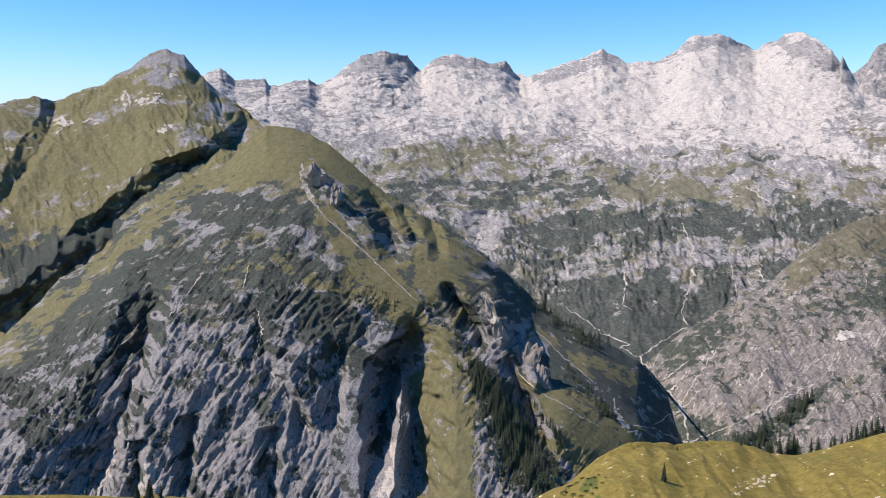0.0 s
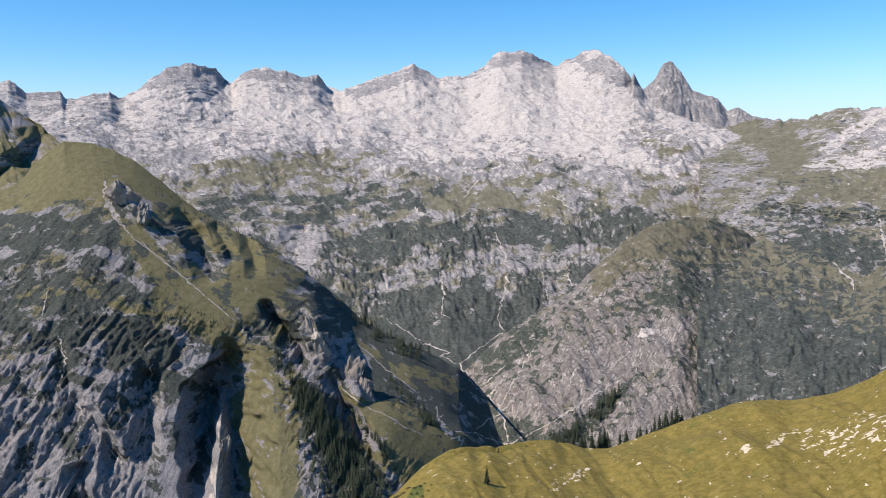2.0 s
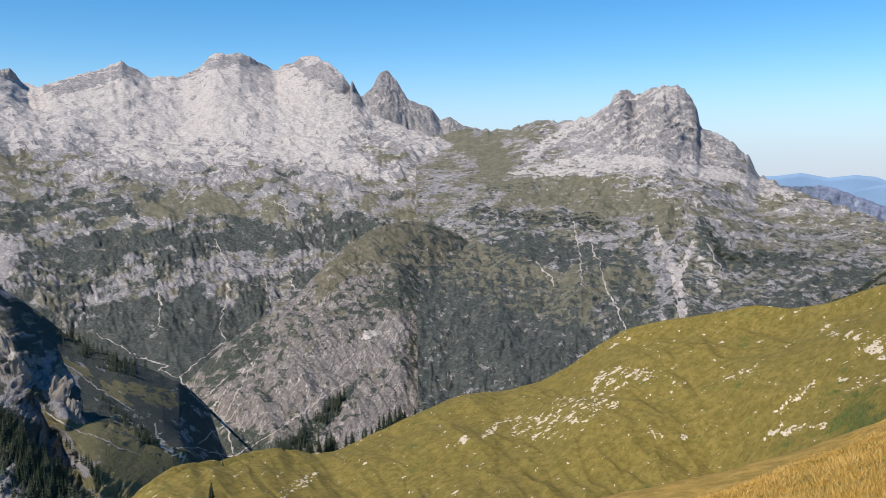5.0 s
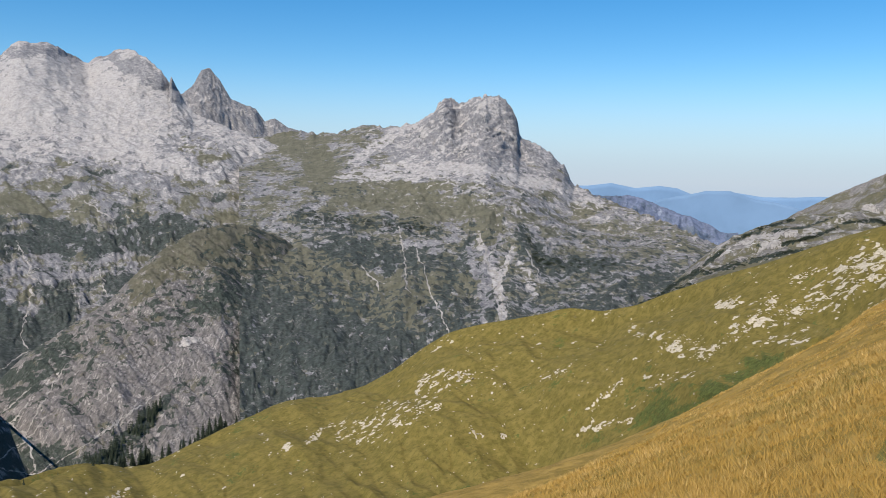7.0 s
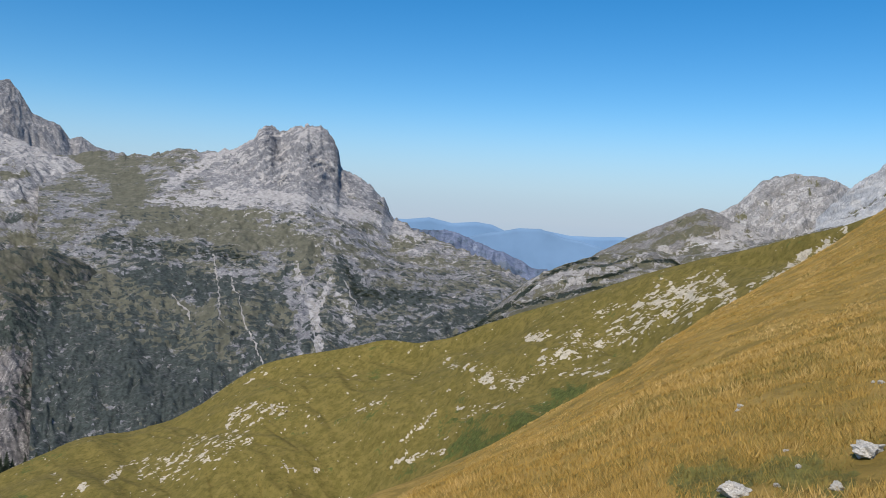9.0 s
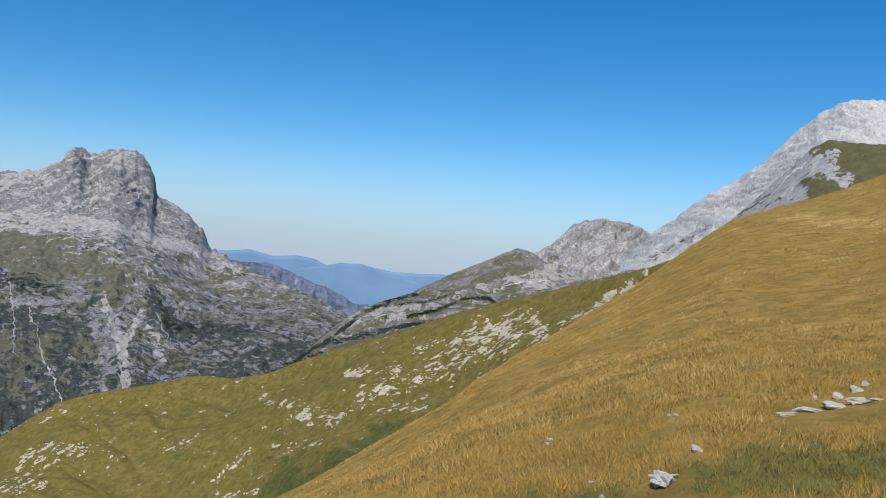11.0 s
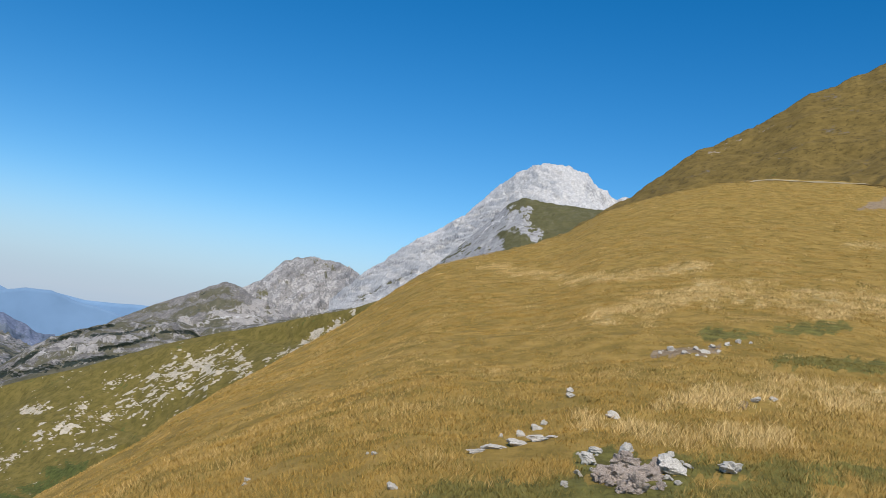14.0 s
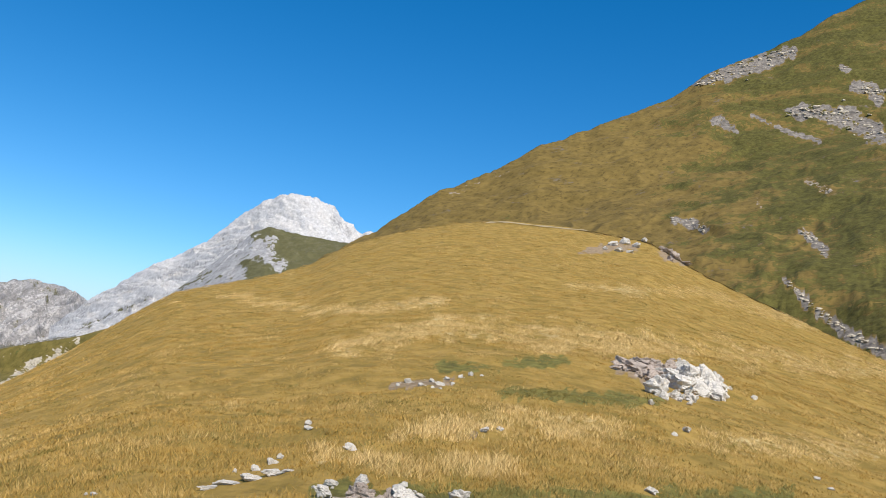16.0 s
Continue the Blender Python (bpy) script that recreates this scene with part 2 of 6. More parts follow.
def on_land(f, b, e, strict=False):
    """The place on a sheet at a bearing and rise; None where the sheet does not show there."""
    if strict and not f["arc"][0] <= b <= f["arc"][1]:
        return None
    x = float(np.clip((b - f["arc"][0]) / f["step"], 0, f["p"].shape[1] - 1.001))
    j, u = int(x), x - int(x)
    first = int(np.argmax(f["v"][:, 0] >= 0))
    rise = f["rise"][first:, j] * (1 - u) + f["rise"][first:, j + 1] * u
    if strict and (e > rise.max() or e < rise.min()):
        return None
    under = rise <= e
    i = int(np.argmax(under)) if under.any() else len(rise) - 1
    i = max(i, 1)
    w = float(np.clip((rise[i - 1] - e) / max(rise[i - 1] - rise[i], 1e-6), 0, 1))
    p = f["p"][first:, j] * (1 - u) + f["p"][first:, j + 1] * u
    return p[i - 1] * (1 - w) + p[i] * w


def on_front(sheets, b, e):
    """The nearest of several sheets at a bearing and rise."""
    found = [q for q in (on_land(f, b, e, True) for f in sheets) if q is not None]
    return min(found, key=np.linalg.norm) if found else on_land(sheets[0], b, e)


def ribbon(name, f, nodes, material, lift=1.5, label="", seed=0, every=0.1, front=()):
    """A ragged strip of loose stone or a path lying on a sheet, along (bearing, rise, half width); a part of that land."""
    n = np.array(nodes, float)
    verts, faces = [], []
    run = np.concatenate([[0], np.cumsum(np.hypot(np.diff(n[:, 0]), np.diff(n[:, 1])))])
    count = max(4, int(run[-1] / every))
    t = np.linspace(0, run[-1], count)
    cb, ce, cw = (np.interp(t, run, n[:, i]) for i in range(3))
    db, de = np.gradient(cb), np.gradient(ce)
    hyp = np.hypot(db, de) + 1e-9
    wob = fbm(t * 2.1 + seed, t * 0 + seed * 0.7, 4, seed) * 1.3
    cb, ce = cb + wob * cw * -de / hyp, ce + wob * cw * db / hyp
    for i in range(count):
        a, c = (cw[i] * (0.12 + 1.3 * abs(float(perlin(np.array(t[i] * 5 + k), np.array(seed * 1.7 + k), 3)))) for k in (0.0, 9.5))
        nx, ny = -de[i] / hyp[i], db[i] / hyp[i]
        for off in (-a, -a * 0.35, c * 0.35, c):
            q = on_front((f, *front), cb[i] + off * nx, ce[i] + off * ny)
            k = 1 - lift / np.linalg.norm(q)
            verts.append((q[0] * k, q[1] * k, EYE + (q[2] - EYE) * k))
    for i in range(count - 1):
        for j in range(3):
            o = 4 * i + j
            if j == 1 or float(perlin(np.array(i * 0.37 + j), np.array(seed * 2.3 + j * 5.1), 7)) > -0.12:
                faces.append((o, o + 4, o + 5, o + 1))
    ob = new(name, mesh_from(name, np.array(verts), np.array(faces), material))
    ob.parent = f["ob"]
    return tagged(ob, label) if label else ob


def grid_object(name, p, material, shares=None):
    rows_n, cols_n = p.shape[:2]
    idx = np.arange(rows_n * cols_n).reshape(rows_n, cols_n)
    quads = np.stack([idx[:-1, :-1], idx[1:, :-1], idx[1:, 1:], idx[:-1, 1:]], -1).reshape(-1, 4)
    me = mesh_from(name, p.reshape(-1, 3), quads, material)
    if shares is not None:
        rgba = np.ones((rows_n * cols_n, 4), np.float32)
        for i, a in enumerate(shares):
            rgba[:, i] = a.ravel()
        me.attributes.new("cover", "FLOAT_COLOR", "POINT").data.foreach_set("color", rgba.ravel())
    return new(name, me)


def mesh_from(name, verts, faces, material, smooth=True):
    me = bpy.data.meshes.new(name)
    faces = np.asarray(faces, np.int32)
    k = faces.shape[1]
    me.vertices.add(len(verts))
    me.vertices.foreach_set("co", np.asarray(verts, np.float32).ravel())
    me.loops.add(faces.size)
    me.loops.foreach_set("vertex_index", faces.ravel())
    me.polygons.add(len(faces))
    me.polygons.foreach_set("loop_start", np.arange(len(faces), dtype=np.int32) * k)
    me.polygons.foreach_set("loop_total", np.full(len(faces), k, np.int32))
    me.polygons.foreach_set("use_smooth", np.full(len(faces), smooth))
    me.update(calc_edges=True)
    me.validate()
    me.materials.append(material)
    return me


GREEN_CREST = [
    (-26.6, 1996, 3.25), (-24.5, 1975, 3.7), (-23.8, 1968, 3.46), (-22.7, 1957, 3.82), (-20.9, 1939, 4.58),
    (-19, 1920, 5.81), (-18.2, 1912, 6.47), (-17.2, 1902, 6.72), (-16.2, 1881, 6.41), (-15.6, 1864, 5.72),
    (-14.9, 1848, 4.98), (-13.7, 1819, 3.97), (-12.7, 1793, 3.29), (-11.9, 1772, 2.59), (-11, 1750, 1.71),
    (-9.6, 1750, 0.29),
]

GREEN_FOOT = [
    (-27.2, 1450, -12.07), (-24.1, 1433, -9.36), (-20.8, 1413, -6.81), (-17.3, 1393, -3.06), (-13.9, 1373, -1.32),
    (-12.1, 1362, 0.64), (-9.6, 1350, -0.25),
]

SPUR_CREST = [
    (-27.2, 1280, -10.44), (-25.3, 1268, -8.77), (-23.7, 1256, -7.02), (-21.1, 1238, -5.76), (-20, 1230, -3.72),
    (-17.3, 1230, -1.83), (-13.8, 1230, -0.26), (-12.4, 1230, 1.35), (-11.3, 1230, 2.17), (-9.6, 1216, 1.97),
    (-8.5, 1205, 1.62), (-7.4, 1194, 1.02), (-6.2, 1182, 0.01), (-4.9, 1169, -1.16), (-3.5, 1155, -2.26),
    (-1.6, 1136, -3.48), (0.6, 1119, -4.65), (2.1, 1117, -5.57), (3.6, 1115, -6.85), (5.1, 1113, -8.31),
    (6.2, 1112, -9.57), (7.5, 1110, -10.45), (10.3, 1131, -11.45), (12.8, 1150, -12.77), (14.7, 1170, -14.78),
]

MASSIF_WEST = [
    (-26.6, 3705, 2.67), (-15.8, 3825, 4.62), (-14.9, 3834, 5.33), (-14.1, 3843, 5.69), (-13.7, 3848, 5.53),
    (-13.2, 3853, 5.02), (-11.3, 3875, 5.06), (-11.1, 3876, 4.72), (-8.6, 3904, 5.11), (-8.1, 3910, 4.76),
    (-7, 3922, 5.13), (-6.3, 3930, 5.92), (-5.2, 3942, 6.63), (-3.8, 3958, 7), (-2.3, 3974, 6.77),
    (-1.8, 3980, 6.17), (-1.4, 3984, 5.82), (-0.5, 3994, 6.49), (0.6, 4000, 6.71), (1.7, 4000, 6.6),
    (2.9, 4000, 6.24), (4, 4000, 6.31), (4.6, 4000, 5.7), (5.5, 4000, 5.35), (6.4, 4000, 5.69), (8.1, 4000, 6.2),
]

MASSIF_EAST = [
    (9.4, 4000, 6.7), (10.1, 4000, 7.03), (11.1, 4000, 6.39), (11.8, 4000, 6.07), (13.6, 4000, 6.1),
    (14.8, 4000, 6.75), (15.6, 4000, 7.57), (17.1, 4000, 7.68), (18.4, 4000, 7.13), (19.4, 4000, 6.66),
    (20, 3998, 7.06), (21.6, 3843, 7.64), (22.8, 3716, 7.03), (23.4, 3660, 6.51), (24.1, 3590, 6.07),
    (24.1, 3588, 5.61), (24.8, 3516, 4.88), (25.4, 3485, 3.97), (28.5, 3362, 2.72), (30.1, 3298, 2.25),
    (32.6, 3215, 1.66), (36, 3100, 0.35),
]

SPIRE_CREST = [
    (24.3, 4300, 4.7), (24.7, 4300, 5.06), (25.3, 4300, 5.5), (25.6, 4300, 5.95), (25.95, 4300, 6.6), (26.45, 4300, 6.74), (27, 4300, 6.08),
    (27.7, 4300, 4.9), (28.3, 4300, 4.63), (29.2, 4300, 4.36), (29.8, 4300, 3.6), (30.4, 4300, 3.8), (31.2, 4300, 3.23), (32.5, 4300, 2.9), (33.3, 4300, 2.2),
]

PYRAMID_CREST = [
    (28.5, 3486, 2.46), (30.1, 3435, 2.68), (31.5, 3391, 3.01), (34, 3314, 2.87), (35.9, 3255, 3.45),
    (37.7, 3196, 3.36), (39.4, 3144, 3.75), (40.5, 3109, 4.23), (40.7, 3104, 4.38), (40.9, 3096, 4.99),
    (41.3, 3086, 5.28), (41.7, 3073, 5.36), (42, 3063, 5.04), (42.4, 3049, 4.98), (42.8, 3037, 5.2),
    (43.3, 3023, 5.38), (43.8, 3006, 5.53), (44.4, 2994, 5.39), (44.8, 2986, 5.47), (45.3, 2978, 5.26),
    (45.7, 2972, 4.69), (46, 2967, 3.97), (46.2, 2963, 2.96), (47.8, 2936, 2.19), (49.1, 2914, 1.01),
    (49.7, 2905, -0.08), (51.4, 2826, -0.95), (53.9, 2689, -1.81), (56.3, 2555, -2.64), (58.4, 2441, -3.64),
    (59.4, 2385, -3.95), (61.1, 2300, -4.93),
]

HUMP_CREST = [
    (12.5, 1743, -13.47), (13.7, 1729, -12.44), (15.6, 1706, -10.7), (17.8, 1745, -9.3), (20.1, 1803, -7.88),
    (21.6, 1856, -6.43), (23.5, 1923, -4.6), (25.3, 1990, -3.52), (27.2, 2054, -2.98), (29, 2099, -3.11),
    (31.1, 2154, -3.92), (33.6, 2229, -6.09), (36.1, 2300, -8.91),
]

KNOLL_WEST = [
    (-27.6, 250, -19.26), (-23.9, 248, -19.72), (-19.2, 244, -20.59), (-14.4, 241, -21.68), (0.7, 232, -23.3),
    (7.9, 251, -21.58), (9.7, 256, -20.12), (11.3, 262, -18.89), (13, 269, -18.47), (15.5, 280, -18.38),
    (17.6, 289, -17.98), (18.6, 294, -17.65), (21, 302, -17.82), (22.7, 305, -17.66), (25.2, 310, -16.6),
    (27.4, 315, -15.69), (30.4, 321, -14.57), (32, 324, -14.17), (34, 328, -14.03), (36.1, 328, -13.48),
]

KNOLL_EAST = [
    (38.2, 324, -12.34), (40.2, 320, -10.85), (41.9, 316, -9.81), (44.1, 312, -9.22), (46, 308, -8.92),
    (48, 304, -8.5), (49.5, 301, -8.13), (51.8, 293, -8.21), (54, 284, -7.66), (55.8, 277, -6.83),
    (58.7, 265, -5.74), (61.5, 255, -4.83), (64.7, 246, -3.53), (67.5, 238, -2.45), (70.8, 227, -1.34),
    (73.7, 215, -0.3), (75.9, 206, 0.41), (77.7, 199, 0.94), (79.7, 191, 1.86),
]

HILL_CREST = [
    (91.1, 230, 7.68), (93.1, 235, 9.01), (94.7, 239, 10.04), (96.5, 244, 11.52), (98.6, 250, 13.27),
    (100.4, 254, 14.04), (102.2, 259, 14.98), (104.7, 265, 16.7), (107.9, 274, 18.05), (111.1, 282, 19.5),
    (113.4, 288, 20.48), (114.4, 290, 21.13), (115.1, 292, 21.7), (116.7, 296, 22.43), (119.4, 303, 23.42),
    (121.1, 307, 24.2), (123, 312, 25.24), (124.3, 316, 25.79), (125.8, 320, 26.15),
]

WHITE_CREST = [
    (76, 1600, 1.05), (77.8, 1587, 3.01), (79.4, 1576, 4.33), (81.1, 1564, 5.77), (82.8, 1552, 6.83),
    (84.1, 1542, 7.85), (85.8, 1530, 9.58), (87.1, 1521, 10.73), (88.4, 1511, 11.4), (90.1, 1500, 11.65),
    (91.8, 1500, 11.23), (93.1, 1500, 10.25), (93.8, 1500, 9.66), (94.2, 1500, 9.96), (94.6, 1500, 9.87),
    (95.1, 1500, 9.55), (96.9, 1500, 8.78),
]

SHOULDER_CREST = [
    (81, 1000, 2.65), (83, 986, 4.66), (84.6, 974, 6.33), (86.9, 958, 8.76), (87.9, 951, 9.29), (89.3, 941, 9.09),
    (93, 914, 8.94), (95, 900, 8.69),
]

DOME_CREST = [
    (66.6, 2200, -0.83), (70.1, 2200, 1), (71.5, 2200, 1.88), (72.8, 2200, 3.32), (74.6, 2200, 3.76),
    (76.1, 2200, 3.65), (77.5, 2200, 3.15), (78.4, 2200, 2.77), (81.1, 2200, 1.92),
]

CONE_CREST = [
    (62.4, 1748, -2.16), (63.4, 1744, -1.52), (65.1, 1737, -0.61), (67.2, 1728, 0.41), (69.4, 1719, 1.49),
    (70.4, 1715, 1.22), (71.2, 1712, 0.75), (73.9, 1700, -0.28),
]

ROLLING_CREST = [
    (52.9, 961, -8.48), (55.3, 992, -6.98), (56.5, 1007, -5.86), (58.1, 1026, -4.34), (59.7, 1046, -3.13),
    (61.4, 1067, -2.44), (63.8, 1097, -1.73), (66.6, 1133, -1.3), (68.1, 1148, -1.6), (71, 1104, -1.12),
    (73.9, 1061, -0.28), (77.5, 1007, 0.83),
]

RANGE_NEAR = [
    (49.9, 4300, -0.68), (51.6, 4300, -0.85), (53.2, 4300, -0.77), (54.7, 4300, -1.17), (56.3, 4300, -1.83),
    (58.1, 4300, -2.46), (58.9, 4300, -2.97),
]

RANGE_MID = [
    (53.4, 4600, -1.6), (55.3, 4600, -0.95), (56.6, 4600, -0.72), (58.0, 4600, -0.42), (59.4, 4600, -0.4), (60.9, 4600, -0.9), (62.0, 4600, -1.05), (63.2, 4600, -1.35), (66, 4600, -1.9),
]

RANGE_FAR = [
    (47.7, 4850, -0.24), (50.6, 4850, -0.2), (52.1, 4850, -0.01), (53.6, 4850, -0.31), (55.1, 4850, -0.15),
    (56.2, 4850, -0.28), (57.3, 4850, -0.74), (59.5, 4850, -0.47), (61.3, 4850, -0.74), (63.1, 4850, -0.72),
    (64.5, 4850, -0.64), (68.1, 4850, -0.8),
]

ROCK, ROCK_DARK, SCRUB = (0.315, 0.308, 0.314), (0.13, 0.13, 0.143), (0.056, 0.066, 0.058)
PALE = (0.437, 0.412, 0.392)
spur_mat = land_material("spur ground", ROCK, ROCK_DARK, (0.128, 0.122, 0.062), (0.178, 0.16, 0.086), SCRUB, (0.48, 0.44, 0.40), 2.2, 1.9, 0.9, (-0.35, -0.6, -0.7), 0.45)
massif_mat = land_material("massif rock", (0.305, 0.298, 0.3), (0.13, 0.13, 0.14), (0.116, 0.114, 0.08), (0.162, 0.153, 0.11), (0.054, 0.064, 0.058), PALE, 8.0, 3.4, 0.8, (0.3, -0.65, -0.6), 0.9)
hump_mat = land_material("hump ground", (0.25, 0.23, 0.214), (0.105, 0.098, 0.096), (0.11, 0.107, 0.072), (0.165, 0.148, 0.108), (0.052, 0.063, 0.053), (0.5, 0.46, 0.425), 5.0, 3.2, 0.8, (-0.6, -0.5, -0.6), 0.8)
# the far ridge's blue is haze put into its rock colours
hazed_ridge_mat = land_material("ridge rock tinted with haze", (0.2, 0.24, 0.34), (0.12, 0.15, 0.23), (0.13, 0.16, 0.21), (0.15, 0.18, 0.22), (0.10, 0.13, 0.18), (0.28, 0.32, 0.40), 16.0, 8.0, 0.7, (0.5, -0.4, -0.6), 0.3)
upland_mat = land_material("upland ground", (0.36, 0.335, 0.305), (0.17, 0.16, 0.15), (0.155, 0.146, 0.09), (0.21, 0.19, 0.122), (0.046, 0.058, 0.044), (0.54, 0.50, 0.455), 3.5, 3.5, 0.9, (-0.5, 0.2, -0.6), 0.7)
white_mat = land_material("white limestone", (0.5, 0.487, 0.465), (0.3, 0.29, 0.28), (0.115, 0.108, 0.045), (0.15, 0.137, 0.062), (0.06, 0.065, 0.04), (0.6, 0.585, 0.56), 4.5, 2.4, 0.7, (-0.5, 0.35, -0.6), 0.5)
dome_mat = land_material("grey limestone", (0.40, 0.385, 0.37), (0.22, 0.212, 0.205), (0.15, 0.145, 0.075), (0.19, 0.175, 0.10), (0.06, 0.065, 0.045), (0.56, 0.535, 0.505), 5.0, 4.0, 0.8, (-0.3, 0.5, -0.6), 0.9)
knoll_mat = land_material("knoll turf", (0.36, 0.33, 0.27), (0.2, 0.18, 0.14), (0.134, 0.109, 0.026), (0.208, 0.16, 0.045), (0.075, 0.086, 0.022), (0.53, 0.46, 0.345), 0.9, 0.3, 0.6, tufts=0.35)
meadow_mat = land_material("dry meadow", (0.36, 0.27, 0.17), (0.24, 0.17, 0.10), (0.245, 0.167, 0.039), (0.42, 0.27, 0.072), (0.15, 0.135, 0.036), (0.48, 0.37, 0.17), 0.28, 0.1, 0.9, tufts=0.25)
hill_mat = land_material("hill turf", (0.30, 0.265, 0.22), (0.12, 0.105, 0.09), (0.15, 0.104, 0.029), (0.225, 0.154, 0.044), (0.088, 0.079, 0.02), (0.34, 0.275, 0.2), 1.1, 0.35, 0.6, tufts=0.55)


def plain_material(name, dark, light, size, relief=0.0, rough=0.9):
    mat, n, l = node_mat(name)
    bsdf = n["Principled BSDF"]
    pos = n.new("ShaderNodeTexCoord").outputs["Object"]
    rnd = n.new("ShaderNodeObjectInfo").outputs["Random"]
    fine, big = tex_noise(n, l, pos, 1 / size, 8, 0.7), tex_noise(n, l, pos, 0.2 / size, 4)
    col = mix(n, l, remap(n, l, fine, 0.32, 0.68), dark, light)
    col = mix(n, l, remap(n, l, maths(n, l, "ADD", maths(n, l, "MULTIPLY", rnd, 0.4), big), 0.5, 1.0, 0.0, 0.4), col, tuple(c * 0.65 for c in light))
    l.new(col, bsdf.inputs["Base Color"])
    bsdf.inputs["Roughness"].default_value = rough
    bsdf.inputs["Specular IOR Level"].default_value = 0.2
    if relief:
        bump = n.new("ShaderNodeBump")
        bump.inputs["Strength"].default_value, bump.inputs["Distance"].default_value = 0.8, relief
        l.new(fine, bump.inputs["Height"])
        l.new(bump.outputs[0], bsdf.inputs["Normal"])
    return mat


gravel_mat = plain_material("pale gravel", (0.27, 0.25, 0.23), (0.46, 0.43, 0.39), 5.0, 2.0)
bright_mat = plain_material("bright limestone scree", (0.5, 0.48, 0.45), (0.8, 0.77, 0.73), 4.0, 1.5)
path_mat = plain_material("trodden path", (0.30, 0.23, 0.12), (0.48, 0.38, 0.22), 0.6, 0.05)
stone_mat = plain_material("limestone blocks", (0.34, 0.305, 0.255), (0.77, 0.715, 0.625), 0.09, 0.02)
brown_mat = plain_material("brown weathered rock", (0.20, 0.155, 0.12), (0.56, 0.465, 0.385), 0.1, 0.025)
crag_mat = plain_material("outcrop limestone", (0.30, 0.255, 0.185), (0.66, 0.58, 0.45), 1.0, 0.2)
tower_mat = plain_material("tower limestone", (0.12, 0.108, 0.095), (0.34, 0.305, 0.265), 6.0, 3.0)
needle_mat = plain_material("spruce needles", (0.018, 0.026, 0.018), (0.055, 0.07, 0.042), 0.7)
bark_mat = plain_material("bark", (0.05, 0.04, 0.03), (0.13, 0.10, 0.08), 0.2)


def rugged(scale, height, stretch=3.0, seed=0, octaves=6, lean=0.0, gain=0.5, warp=0.8):
    """Ribs and gullies that run down the slope, leaning sideways a little, over finer crags."""
    def relief(f):
        s, q = f["s"] + lean * f["q"], f["q"]
        wx = s + scale * warp * fbm(s / scale / 2, q / scale / 2, 3, seed + 40)
        wy = q + scale * warp * fbm(s / scale / 2, q / scale / 2, 3, seed + 50)
        ribs = ridged(wx / scale, wy / scale / stretch, octaves, seed, gain) - 0.5
        lumps = fbm(wx / scale * 0.9, wy / scale * 0.8, octaves, seed + 9, 0.55)
        return height * (ribs + 0.5 * lumps)
    return relief


def scatter(i, j, seed):
    """Two even random numbers for each cell of a lattice."""
    k = ((i * 73 + seed * 131) & 255) * 256 + ((j * 57 + seed * 29) & 255)
    return LATTICE_X[k], LATTICE_Y[k]


def gullies(x, y, gx, gy, octaves=5, seed=0, gain=0.5, branch=0.55):
    """Ribs and gullies that follow the fall of the ground and fork like water: -1 in the beds to 1 on the ribs. gx, gy: the uphill slope."""
    total, norm, amp, freq = 0.0, 0.0, 1.0, 1.0
    gx, gy = np.asarray(gx, np.float32), np.asarray(gy, np.float32)
    for o in range(octaves):
        steep = np.sqrt(gx * gx + gy * gy) + 0.15
        ax, ay = gy / steep, -gx / steep
        px, py = np.asarray(x * freq, np.float32), np.asarray(y * freq, np.float32)
        ix, iy = np.floor(px).astype(np.int32), np.floor(py).astype(np.int32)
        fx, fy = px - ix, py - iy
        wave_c, wave_s, wt = 0.0, 0.0, 1e-4
        for i in (-1, 0, 1, 2):
            for j in (-1, 0, 1, 2):
                hx, hy = scatter(ix + i, iy + j, seed + 7 * o)
                dx, dy = fx - i - 0.4 * hx, fy - j - 0.4 * hy
                w = np.exp(-2.2 * (dx * dx + dy * dy))
                phase = 5.6 * (dx * ax + dy * ay)
                wave_c, wave_s, wt = wave_c + w * np.cos(phase), wave_s + w * np.sin(phase), wt + w
        wave_c, wave_s = wave_c / wt, wave_s / wt
        size = np.sqrt(wave_c * wave_c + wave_s * wave_s) + 1e-6
        full = np.minimum(1.0, 2.2 * size)
        fold = 1 - 2 * np.abs(np.arctan2(wave_s, wave_c)) / math.pi
        total, norm = total + amp * fold * full, norm + amp
        tilt = -np.sign(wave_s) * full * branch * amp
        gx, gy = gx + tilt * ax * 1.6, gy + tilt * ay * 1.6
        amp, freq = amp * gain, freq * 2.0
    return total / norm


def eroded(size, height, stretch=1.8, seed=0, octaves=5, lean=0.0, lump=0.7, gain=0.5, wander=1.0):
    """Broad swells, with forking gullies cut into them down the fall line."""
    def relief(f):
        u, q = f["s"] + lean * f["q"], f["q"]
        x, y = u / size, q / size / stretch

        def swell(a, c):
            return fbm(a / 2.3, c / 1.7, 4, seed + 9, 0.5)
        base = swell(x, y)
        gx, gy = (swell(x + 0.05, y) - base) / 0.05, (swell(x, y + 0.05) - base) / 0.05
        g = gullies(x, y, wander * gx, 1 + 0.5 * wander * gy, octaves, seed, gain)
        f["g"] = g
        return height * (g + lump * base)
    return relief


